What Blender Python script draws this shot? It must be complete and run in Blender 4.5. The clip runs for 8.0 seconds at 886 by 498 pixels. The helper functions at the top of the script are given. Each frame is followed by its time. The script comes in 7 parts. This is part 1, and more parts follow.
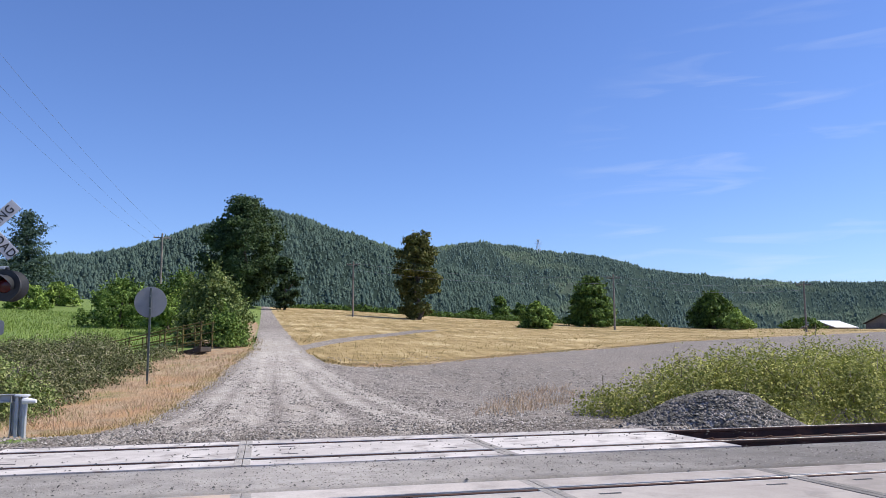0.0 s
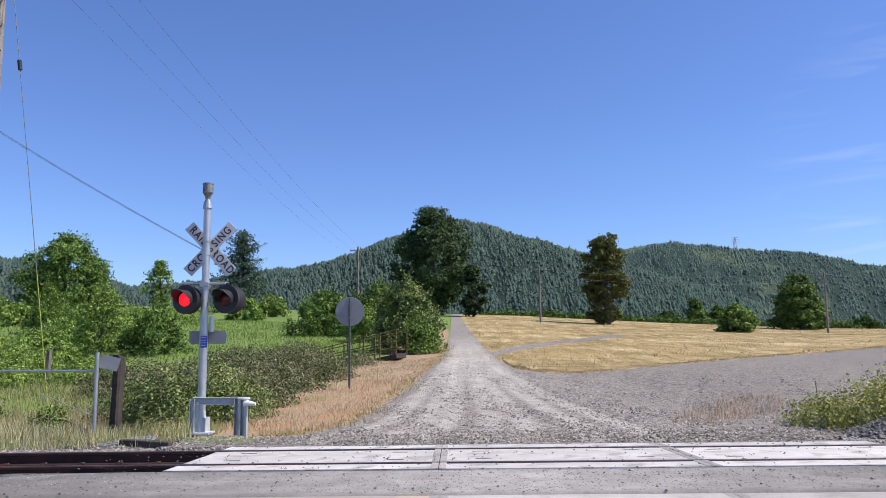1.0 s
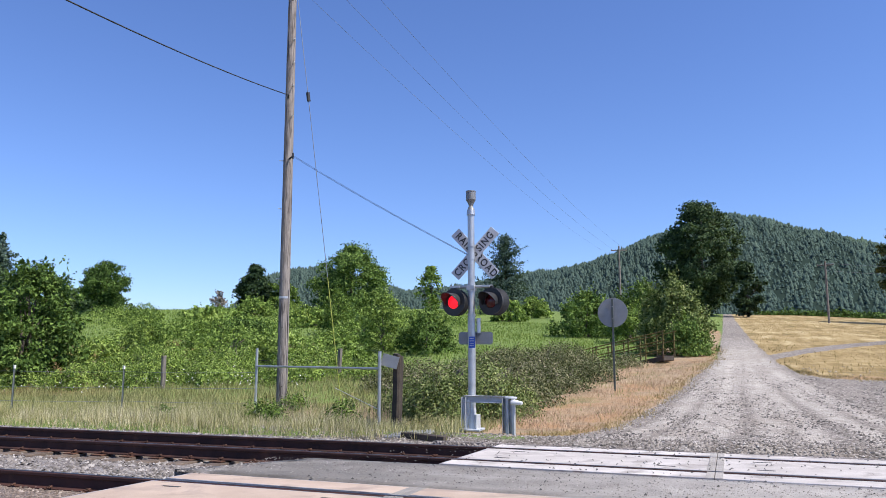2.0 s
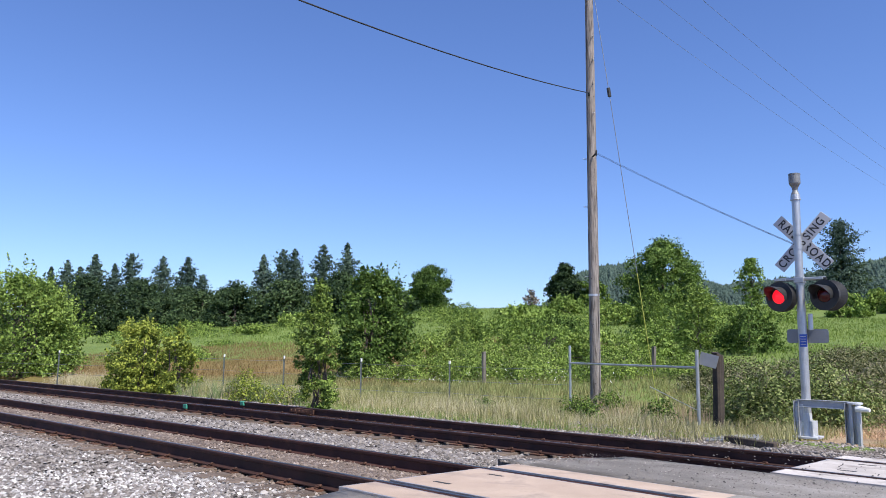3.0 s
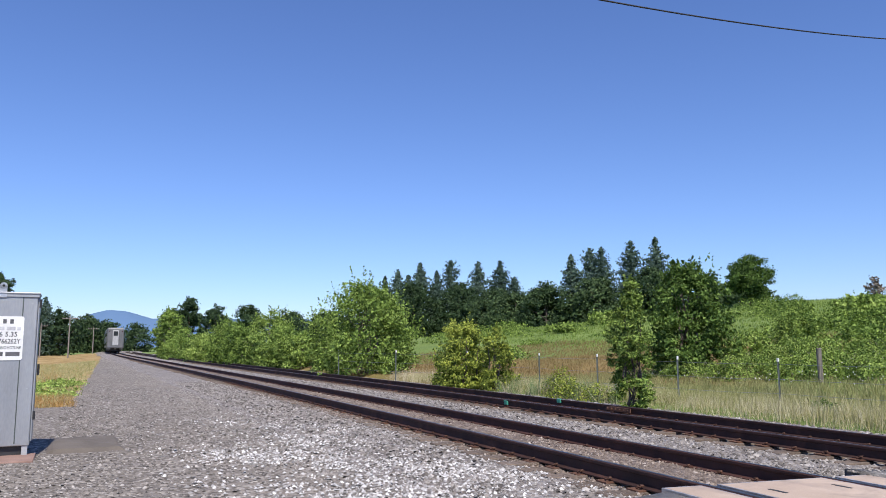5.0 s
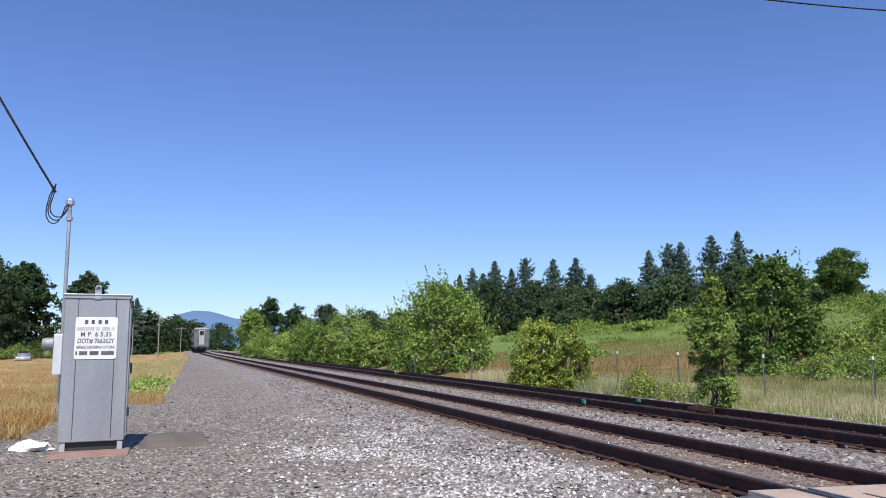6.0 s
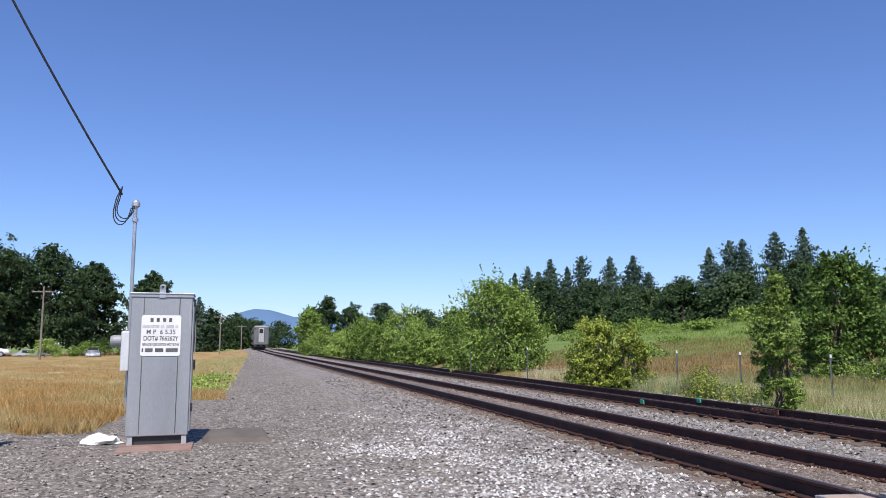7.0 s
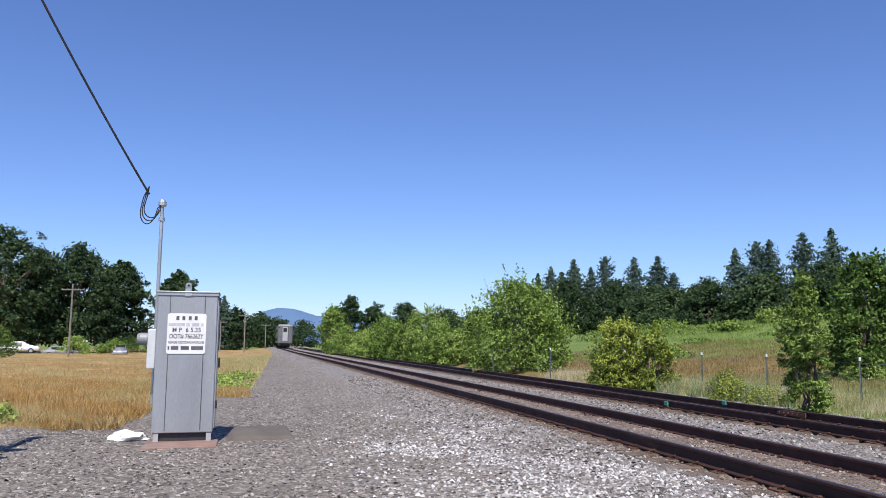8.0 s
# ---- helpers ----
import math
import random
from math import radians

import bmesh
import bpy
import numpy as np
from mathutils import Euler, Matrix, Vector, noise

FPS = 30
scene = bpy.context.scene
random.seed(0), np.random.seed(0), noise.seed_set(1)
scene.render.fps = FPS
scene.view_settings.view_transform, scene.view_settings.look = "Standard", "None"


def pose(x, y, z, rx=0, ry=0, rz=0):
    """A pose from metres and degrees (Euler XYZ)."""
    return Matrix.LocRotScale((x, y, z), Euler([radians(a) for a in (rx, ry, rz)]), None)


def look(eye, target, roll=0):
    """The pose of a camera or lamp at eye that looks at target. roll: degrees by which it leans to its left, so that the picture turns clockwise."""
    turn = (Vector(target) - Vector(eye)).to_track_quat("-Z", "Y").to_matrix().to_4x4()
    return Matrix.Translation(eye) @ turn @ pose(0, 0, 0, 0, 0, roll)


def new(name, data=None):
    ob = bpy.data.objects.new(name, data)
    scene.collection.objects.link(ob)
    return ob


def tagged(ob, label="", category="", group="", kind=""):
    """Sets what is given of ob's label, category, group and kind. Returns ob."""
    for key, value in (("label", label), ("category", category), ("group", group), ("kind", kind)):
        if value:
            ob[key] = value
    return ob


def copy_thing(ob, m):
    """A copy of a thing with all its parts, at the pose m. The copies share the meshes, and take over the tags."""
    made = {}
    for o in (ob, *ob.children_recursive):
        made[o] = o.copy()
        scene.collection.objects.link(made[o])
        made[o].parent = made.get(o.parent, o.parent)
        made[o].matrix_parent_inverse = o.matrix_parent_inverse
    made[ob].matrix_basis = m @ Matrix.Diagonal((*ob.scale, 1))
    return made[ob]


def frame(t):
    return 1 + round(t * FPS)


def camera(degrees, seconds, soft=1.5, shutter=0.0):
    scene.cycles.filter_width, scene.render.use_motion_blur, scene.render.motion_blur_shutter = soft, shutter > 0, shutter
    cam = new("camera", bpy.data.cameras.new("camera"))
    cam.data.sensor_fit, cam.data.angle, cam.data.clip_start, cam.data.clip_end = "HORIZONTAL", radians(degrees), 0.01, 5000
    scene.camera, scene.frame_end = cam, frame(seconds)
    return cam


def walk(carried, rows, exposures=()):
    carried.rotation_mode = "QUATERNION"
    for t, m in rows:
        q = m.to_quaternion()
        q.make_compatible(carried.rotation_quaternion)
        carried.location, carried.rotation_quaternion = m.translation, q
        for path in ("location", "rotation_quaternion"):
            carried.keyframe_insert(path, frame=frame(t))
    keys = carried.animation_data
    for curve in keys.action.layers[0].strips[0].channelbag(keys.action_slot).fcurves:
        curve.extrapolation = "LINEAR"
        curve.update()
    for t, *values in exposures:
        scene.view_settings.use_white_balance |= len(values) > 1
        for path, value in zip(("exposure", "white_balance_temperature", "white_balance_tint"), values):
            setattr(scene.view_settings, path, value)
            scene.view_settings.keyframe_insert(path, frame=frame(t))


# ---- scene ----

# ---- camera: it stands at one spot and turns from the road to the railway ----
cam = camera(60.95, 8.0, soft=0.5)
EYE = (0.0, 0.0, 1.260)
# seconds, yaw to the left, pitch up, roll
TURNS = [
    (0.0, -13.33, 7.06, -0.25),
    (0.5, -6.00, 7.34, -0.66),
    (1.0, 0.80, 7.61, -0.64),
    (1.2, 3.99, 7.70, -0.47),
    (2.3, 27.77, 7.76, 0.14),
    (2.5, 32.66, 7.70, 0.31),
    (3.0, 43.86, 7.53, 0.51),
    (3.5, 52.51, 7.42, 0.30),
    (4.0, 58.85, 7.36, 0.30),
    (4.5, 63.44, 7.34, 0.09),
    (5.8, 71.64, 7.24, -0.27),
    (6.0, 72.70, 7.22, -0.27),
    (6.5, 75.06, 7.19, -0.20),
    (7.0, 76.90, 7.12, -0.05),
    (7.5, 78.11, 7.09, 0.20),
    (8.0, 78.66, 7.10, 0.35),
]
walk(cam, [(t, pose(*EYE, 90 + pitch, 0, yaw) @ pose(0, 0, 0, 0, 0, roll)) for t, yaw, pitch, roll in TURNS],
     [(t, 0.3 + e) for t, e in ((0.0, 0.0), (1.0, 0.04), (2.5, 0.16), (3.0, 0.12), (3.5, 0.03), (4.5, -0.03), (6.5, -0.09), (8.0, -0.09))])

# ---- sky, sun, exposure ----
SUN_AZ, SUN_UP = -96.0, 53.0  # degrees to the left of +y, and above the horizon
world = bpy.data.worlds.new("world")
scene.world = world
world.use_nodes = True
wn, wl = world.node_tree.nodes, world.node_tree.links
wn.clear()
sky = wn.new("ShaderNodeTexSky")
sky.sky_type, sky.sun_disc = "NISHITA", False
sky.sun_elevation, sky.sun_rotation = radians(SUN_UP), radians(-SUN_AZ)
sky.altitude, sky.air_density, sky.dust_density, sky.ozone_density = 50, 1.0, 0.15, 2.2
tint = wn.new("ShaderNodeMix")  # the deep violet-blue of a dry summer sky
tint.data_type, tint.blend_type = "RGBA", "MULTIPLY"
tint.inputs["Factor"].default_value = 1.0
tint.inputs["B"].default_value = (0.74, 0.88, 1.29, 1)
bg = wn.new("ShaderNodeBackground")
bg.inputs["Strength"].default_value = 0.102
wout = wn.new("ShaderNodeOutputWorld")
# thin high cloud streaks, low over the north-east
wco = wn.new("ShaderNodeTexCoord")
wmap = wn.new("ShaderNodeMapping")
wmap.inputs["Scale"].default_value = (5.0, 5.0, 42.0)
wmap.inputs["Location"].default_value = (0.0, 0.0, 3.6)
wmap.inputs["Rotation"].default_value = (radians(4), radians(-5), 0)
wno = wn.new("ShaderNodeTexNoise")
wno.inputs["Scale"].default_value, wno.inputs["Detail"].default_value, wno.inputs["Distortion"].default_value = 1.0, 6.0, 0.6
wra = wn.new("ShaderNodeMapRange")
wra.inputs["From Min"].default_value, wra.inputs["From Max"].default_value = 0.54, 0.86
wra.inputs["To Max"].default_value = 0.3
wdot = wn.new("ShaderNodeVectorMath")
wdot.operation = "DOT_PRODUCT"
wdot.inputs[1].default_value = Vector((0.6, 0.77, 0.13)).normalized()
wfar = wn.new("ShaderNodeMapRange")
wfar.inputs["From Min"].default_value, wfar.inputs["From Max"].default_value = 0.955, 0.99
wmul = wn.new("ShaderNodeMath")
wmul.operation = "MULTIPLY"
wmix = wn.new("ShaderNodeMix")
wmix.data_type = "RGBA"
wmix.inputs["B"].default_value = (7.5, 7.8, 8.2, 1)
wl.new(wco.outputs["Generated"], wmap.inputs["Vector"])
wl.new(wmap.outputs["Vector"], wno.inputs["Vector"])
wl.new(wno.outputs["Fac"], wra.inputs["Value"])
wl.new(wco.outputs["Generated"], wdot.inputs[0])
wl.new(wdot.outputs["Value"], wfar.inputs["Value"])
wl.new(wra.outputs["Result"], wmul.inputs[0])
wl.new(wfar.outputs["Result"], wmul.inputs[1])
wl.new(wmul.outputs["Value"], wmix.inputs["Factor"])
wl.new(sky.outputs["Color"], tint.inputs["A"])
wl.new(tint.outputs["Result"], wmix.inputs["A"])
wl.new(wmix.outputs["Result"], bg.inputs["Color"])
wl.new(bg.outputs["Background"], wout.inputs["Surface"])

sun_data = bpy.data.lights.new("sun", "SUN")
sun_data.energy, sun_data.angle, sun_data.color = 5.0, radians(0.53), (1.0, 0.945, 0.86)
sun = new("sun", sun_data)
sun_dir = Vector((-math.sin(radians(SUN_AZ)) * math.cos(radians(SUN_UP)), math.cos(radians(SUN_AZ)) * math.cos(radians(SUN_UP)), math.sin(radians(SUN_UP))))
sun.matrix_world = look(sun_dir * 50, (0, 0, 0))


# ---- materials ----
def nodes_of(name):
    m = bpy.data.materials.new(name)
    m.use_nodes = True
    n, l = m.node_tree.nodes, m.node_tree.links
    return m, n, l, n["Principled BSDF"]


def noise_node(n, l, vec, scale, detail=4.0, rough=0.55, distort=0.0):
    t = n.new("ShaderNodeTexNoise")
    t.inputs["Scale"].default_value, t.inputs["Detail"].default_value = scale, detail
    t.inputs["Roughness"].default_value, t.inputs["Distortion"].default_value = rough, distort
    l.new(vec, t.inputs["Vector"])
    return t.outputs["Fac"]


def ramp_node(n, l, fac, stops):
    r = n.new("ShaderNodeValToRGB")
    e = r.color_ramp.elements
    while len(e) < len(stops):
        e.new(0.5)
    for k, (pos, col) in enumerate(stops):
        e[k].position, e[k].color = pos, (*col, 1) if len(col) == 3 else col
    l.new(fac, r.inputs["Fac"])
    return r.outputs["Color"]


def mix_node(n, l, fac, a, b, mode="MIX"):
    m = n.new("ShaderNodeMix")
    m.data_type, m.blend_type = "RGBA", mode
    for key, v in (("Factor", fac), ("A", a), ("B", b)):
        if isinstance(v, (int, float)):
            m.inputs[key].default_value = v
        elif isinstance(v, tuple):
            m.inputs[key].default_value = (*v, 1)
        else:
            l.new(v, m.inputs[key])
    return m.outputs["Result"]


def math_node(n, l, op, a, b=0.0, clamp=False):
    m = n.new("ShaderNodeMath")
    m.operation, m.use_clamp = op, clamp
    for k, v in enumerate((a, b)):
        if isinstance(v, (int, float)):
            m.inputs[k].default_value = v
        else:
            l.new(v, m.inputs[k])
    return m.outputs["Value"]


def bump_node(n, l, bsdf, height, strength, dist):
    b = n.new("ShaderNodeBump")
    b.inputs["Strength"].default_value, b.inputs["Distance"].default_value = strength, dist
    l.new(height, b.inputs["Height"])
    l.new(b.outputs["Normal"], bsdf.inputs["Normal"])


def solid(name, dark, light, scale=6.0, rough=0.7, metal=0.0, fine=60.0, bump=0.15, stain=None, stain_at=0.62, stain_scale=1.5, stretch=(1, 1, 1), spec=0.5):
    """A painted, wooden, stone or metal surface: two tones in a coarse and a fine grain, with optional stains and relief."""
    m, n, l, bsdf = nodes_of(name)
    co = n.new("ShaderNodeTexCoord")
    mp = n.new("ShaderNodeMapping")
    mp.inputs["Scale"].default_value = stretch
    l.new(co.outputs["Object"], mp.inputs["Vector"])
    v = mp.outputs["Vector"]
    coarse, grain = noise_node(n, l, v, scale), noise_node(n, l, v, fine, 3.0)
    both = math_node(n, l, "ADD", math_node(n, l, "MULTIPLY", coarse, 0.65), math_node(n, l, "MULTIPLY", grain, 0.35))
    info = n.new("ShaderNodeObjectInfo")
    both = math_node(n, l, "ADD", both, math_node(n, l, "MULTIPLY", math_node(n, l, "SUBTRACT", info.outputs["Random"], 0.5), 0.16))
    col = ramp_node(n, l, both, [(0.32, dark), (0.68, light)])
    if stain:
        s = noise_node(n, l, v, stain_scale, 5.0, 0.65, 0.4)
        col = mix_node(n, l, ramp_node(n, l, s, [(stain_at - 0.06, (0, 0, 0)), (stain_at + 0.1, (0.85, 0.85, 0.85))]), col, stain)
    l.new(col, bsdf.inputs["Base Color"])
    l.new(math_node(n, l, "ADD", math_node(n, l, "MULTIPLY", grain, 0.25), rough - 0.12, True), bsdf.inputs["Roughness"])
    bsdf.inputs["Metallic"].default_value = metal
    bsdf.inputs["Specular IOR Level"].default_value = spec
    if bump:
        bump_node(n, l, bsdf, grain, bump, 0.01)
    return m


def leafy(name, dark, light, tip=None, gloss=0.65, thin=0.08):
    """Leaves: each leaf takes its own tone, patches of the crown lean to one tone, and some light passes through."""
    m, n, l, bsdf = nodes_of(name)
    geo = n.new("ShaderNodeNewGeometry")
    info = n.new("ShaderNodeObjectInfo")
    patch = noise_node(n, l, geo.outputs["Position"], 0.9, 2.0)
    fac = math_node(n, l, "ADD", math_node(n, l, "MULTIPLY", geo.outputs["Random Per Island"], 0.5), math_node(n, l, "MULTIPLY", patch, 0.5))
    fac = math_node(n, l, "ADD", fac, math_node(n, l, "MULTIPLY", math_node(n, l, "SUBTRACT", info.outputs["Random"], 0.5), 0.25))
    stops = [(0.28, dark), (0.62, light)] + ([(0.95, tip)] if tip else [])
    col = ramp_node(n, l, fac, stops)
    l.new(col, bsdf.inputs["Base Color"])
    bsdf.inputs["Roughness"].default_value = gloss
    bsdf.inputs["Specular IOR Level"].default_value = 0.12
    tr = n.new("ShaderNodeBsdfTranslucent")
    l.new(mix_node(n, l, 0.5, col, (0.35, 0.5, 0.08), "MIX"), tr.inputs["Color"])
    mx = n.new("ShaderNodeMixShader")
    mx.inputs["Fac"].default_value = thin
    l.new(bsdf.outputs["BSDF"], mx.inputs[1])
    l.new(tr.outputs["BSDF"], mx.inputs[2])
    l.new(mx.outputs["Shader"], n["Material Output"].inputs["Surface"])
    return m


def ground_material():
    """Earth, gravel, mown straw, dry grass and meadow, mixed by the 'zones' and 'more' attributes with ragged borders."""
    m, n, l, bsdf = nodes_of("ground_cover")
    geo = n.new("ShaderNodeNewGeometry")
    pos = geo.outputs["Position"]
    zones, more = n.new("ShaderNodeAttribute"), n.new("ShaderNodeAttribute")
    zones.attribute_name, more.attribute_name = "zones", "more"
    sep, sep2 = n.new("ShaderNodeSeparateColor"), n.new("ShaderNodeSeparateColor")
    l.new(zones.outputs["Color"], sep.inputs["Color"])
    l.new(more.outputs["Color"], sep2.inputs["Color"])
    ragged = noise_node(n, l, pos, 0.9, 6.0, 0.7)
    fine = noise_node(n, l, pos, 14.0, 4.0, 0.6)
    mid = noise_node(n, l, pos, 2.2, 5.0, 0.65)
    broad = noise_node(n, l, pos, 0.12, 4.0, 0.6)

    def mask(weight):
        edge = math_node(n, l, "ADD", weight, math_node(n, l, "MULTIPLY", math_node(n, l, "SUBTRACT", ragged, 0.5), 0.9))
        return ramp_node(n, l, edge, [(0.42, (0, 0, 0)), (0.58, (1, 1, 1))])

    blades = n.new("ShaderNodeMapping")
    blades.inputs["Scale"].default_value = (6.0, 1.2, 1.0)
    l.new(pos, blades.inputs["Vector"])
    tuft = noise_node(n, l, blades.outputs["Vector"], 1.0, 6.0, 0.75)
    # meadow: green with paler heads
    meadow = mix_node(n, l, mid, ramp_node(n, l, broad, [(0.35, (0.08, 0.145, 0.028)), (0.65, (0.18, 0.25, 0.06))]), (0.12, 0.185, 0.04))
    meadow = mix_node(n, l, ramp_node(n, l, fine, [(0.4, (0, 0, 0)), (0.75, (0.6, 0.6, 0.6))]), meadow, (0.24, 0.25, 0.1))
    # brown seeding hay beyond the fence
    hay = ramp_node(n, l, math_node(n, l, "ADD", math_node(n, l, "MULTIPLY", tuft, 0.5), math_node(n, l, "MULTIPLY", broad, 0.5)), [(0.35, (0.13, 0.12, 0.035)), (0.65, (0.30, 0.20, 0.085))])
    # mown field: rows of straw
    rows = n.new("ShaderNodeMapping")
    rows.inputs["Scale"].default_value, rows.inputs["Rotation"].default_value = (0.035, 0.3, 1.0), (0, 0, radians(8))
    l.new(pos, rows.inputs["Vector"])
    streak = noise_node(n, l, rows.outputs["Vector"], 1.0, 5.0, 0.62, 1.2)
    swath = n.new("ShaderNodeMapping")
    swath.inputs["Scale"].default_value, swath.inputs["Rotation"].default_value = (0.9, 0.14, 1.0), (0, 0, radians(-14))
    l.new(pos, swath.inputs["Vector"])
    blotch = noise_node(n, l, swath.outputs["Vector"], 1.0, 6.0, 0.72)
    straw_f = math_node(n, l, "ADD", math_node(n, l, "MULTIPLY", streak, 0.34), math_node(n, l, "ADD", math_node(n, l, "MULTIPLY", blotch, 0.46), math_node(n, l, "MULTIPLY", math_node(n, l, "ADD", mid, broad), 0.1)))
    straw = ramp_node(n, l, straw_f, [(0.38, (0.15, 0.13, 0.05)), (0.46, (0.26, 0.185, 0.08)), (0.53, (0.38, 0.285, 0.14)), (0.63, (0.57, 0.47, 0.28))])
    # dry verge grass
    dry = ramp_node(n, l, math_node(n, l, "ADD", math_node(n, l, "MULTIPLY", tuft, 0.6), math_node(n, l, "MULTIPLY", mid, 0.4)), [(0.35, (0.2, 0.14, 0.085)), (0.52, (0.36, 0.265, 0.17)), (0.7, (0.52, 0.42, 0.29))])
    dry = mix_node(n, l, ramp_node(n, l, noise_node(n, l, pos, 0.55, 5.0, 0.7), [(0.46, (0, 0, 0)), (0.6, (0.85, 0.85, 0.85))]), dry, (0.37, 0.22, 0.115))
    dry = mix_node(n, l, ramp_node(n, l, noise_node(n, l, pos, 0.38, 5.0, 0.7), [(0.54, (0, 0, 0)), (0.68, (0.7, 0.7, 0.7))]), dry, (0.16, 0.17, 0.06))
    # golden dry grass of the southern field
    gold = ramp_node(n, l, math_node(n, l, "ADD", math_node(n, l, "MULTIPLY", tuft, 0.5), math_node(n, l, "MULTIPLY", noise_node(n, l, pos, 0.3, 5.0, 0.7), 0.5)), [(0.36, (0.15, 0.13, 0.05)), (0.46, (0.28, 0.185, 0.075)), (0.56, (0.42, 0.3, 0.14)), (0.68, (0.6, 0.5, 0.31))])
    dry = mix_node(n, l, zones.outputs["Alpha"], dry, gold)
    # gravel: crushed grey rock with dust
    vor = n.new("ShaderNodeTexVoronoi")
    vor.inputs["Scale"].default_value = 24.0
    l.new(pos, vor.inputs["Vector"])
    vsep = n.new("ShaderNodeSeparateColor")
    l.new(vor.outputs["Color"], vsep.inputs["Color"])
    stone = ramp_node(n, l, vsep.outputs["Red"], [(0.0, (0.055, 0.047, 0.041)), (0.4, (0.17, 0.148, 0.13)), (0.8, (0.32, 0.285, 0.255)), (1.0, (0.6, 0.55, 0.5))])
    dust = ramp_node(n, l, math_node(n, l, "ADD", math_node(n, l, "MULTIPLY", broad, 0.5), math_node(n, l, "MULTIPLY", mid, 0.5)), [(0.38, (0.16, 0.138, 0.12)), (0.62, (0.33, 0.29, 0.255))])
    gravel = mix_node(n, l, ramp_node(n, l, mid, [(0.35, (0.1, 0.1, 0.1)), (0.7, (0.6, 0.6, 0.6))]), stone, dust)
    # wheel-worn paler dust
    gravel = mix_node(n, l, math_node(n, l, "MULTIPLY", sep2.outputs["Green"], math_node(n, l, "ADD", mid, 0.1)), gravel, (0.62, 0.565, 0.5))
    gravel = mix_node(n, l, math_node(n, l, "MULTIPLY", sep2.outputs["Blue"], mid), gravel, (0.1, 0.085, 0.074))
    gravel = mix_node(n, l, ramp_node(n, l, noise_node(n, l, pos, 0.45, 5.0, 0.7), [(0.52, (0, 0, 0)), (0.66, (0.55, 0.55, 0.55))]), gravel, (0.25, 0.213, 0.18))
    col = mix_node(n, l, mask(sep2.outputs["Red"]), meadow, hay)
    col = mix_node(n, l, mask(sep.outputs["Green"]), col, straw)
    col = mix_node(n, l, mask(sep.outputs["Blue"]), col, dry)
    col = mix_node(n, l, mask(sep.outputs["Red"]), col, gravel)
    l.new(col, bsdf.inputs["Base Color"])
    bsdf.inputs["Roughness"].default_value = 0.95
    bsdf.inputs["Specular IOR Level"].default_value = 0.2
    high = math_node(n, l, "ADD", math_node(n, l, "MULTIPLY", vor.outputs["Distance"], -1.0), math_node(n, l, "MULTIPLY", tuft, 0.6))
    bump_node(n, l, bsdf, high, 0.8, 0.03)
    return m


def stone_material(name, stops, scale=26.0, bump=0.9):
    """Loose crushed rock: each stone its own tone."""
    m, n, l, bsdf = nodes_of(name)
    geo = n.new("ShaderNodeNewGeometry")
    vor = n.new("ShaderNodeTexVoronoi")
    vor.inputs["Scale"].default_value = scale
    l.new(geo.outputs["Position"], vor.inputs["Vector"])
    s = n.new("ShaderNodeSeparateColor")
    l.new(vor.outputs["Color"], s.inputs["Color"])
    broad = noise_node(n, l, geo.outputs["Position"], 0.7, 4.0, 0.65)
    f = math_node(n, l, "ADD", math_node(n, l, "MULTIPLY", s.outputs["Red"], 0.6), math_node(n, l, "MULTIPLY", broad, 0.5))
    l.new(ramp_node(n, l, f, stops), bsdf.inputs["Base Color"])
    bsdf.inputs["Roughness"].default_value = 0.9
    bump_node(n, l, bsdf, math_node(n, l, "MULTIPLY", vor.outputs["Distance"], -1.0), bump, 0.035)
    return m


def rock_material(name, stops):
    """Single stones of a scatter, each of one tone with a little grain."""
    m, n, l, bsdf = nodes_of(name)
    geo = n.new("ShaderNodeNewGeometry")
    grain = noise_node(n, l, geo.outputs["Position"], 90.0, 3.0)
    f = math_node(n, l, "ADD", math_node(n, l, "MULTIPLY", geo.outputs["Random Per Island"], 0.8), math_node(n, l, "MULTIPLY", grain, 0.2))
    l.new(ramp_node(n, l, f, stops), bsdf.inputs["Base Color"])
    bsdf.inputs["Roughness"].default_value = 0.85
    return m


def forest_material(name, dark, light, clear, clear_at=0.56):
    """Wooded slope: dark conifer stands, paler broadleaf patches and clearings, in colours with haze mixed in."""
    m, n, l, bsdf = nodes_of(name)
    geo = n.new("ShaderNodeNewGeometry")
    p = geo.outputs["Position"]
    stand, big = noise_node(n, l, p, 0.03, 6.0, 0.7), noise_node(n, l, p, 0.0045, 5.0, 0.65)
    f = math_node(n, l, "ADD", math_node(n, l, "MULTIPLY", geo.outputs["Random Per Island"], 0.45), math_node(n, l, "MULTIPLY", stand, 0.55))
    col = ramp_node(n, l, f, [(0.25, dark), (0.72, light)])
    col = mix_node(n, l, ramp_node(n, l, big, [(clear_at, (0, 0, 0)), (clear_at + 0.09, (0.75, 0.75, 0.75))]), col, clear)
    l.new(col, bsdf.inputs["Base Color"])
    bsdf.inputs["Roughness"].default_value = 1.0
    bsdf.inputs["Specular IOR Level"].default_value = 0.0
    return m


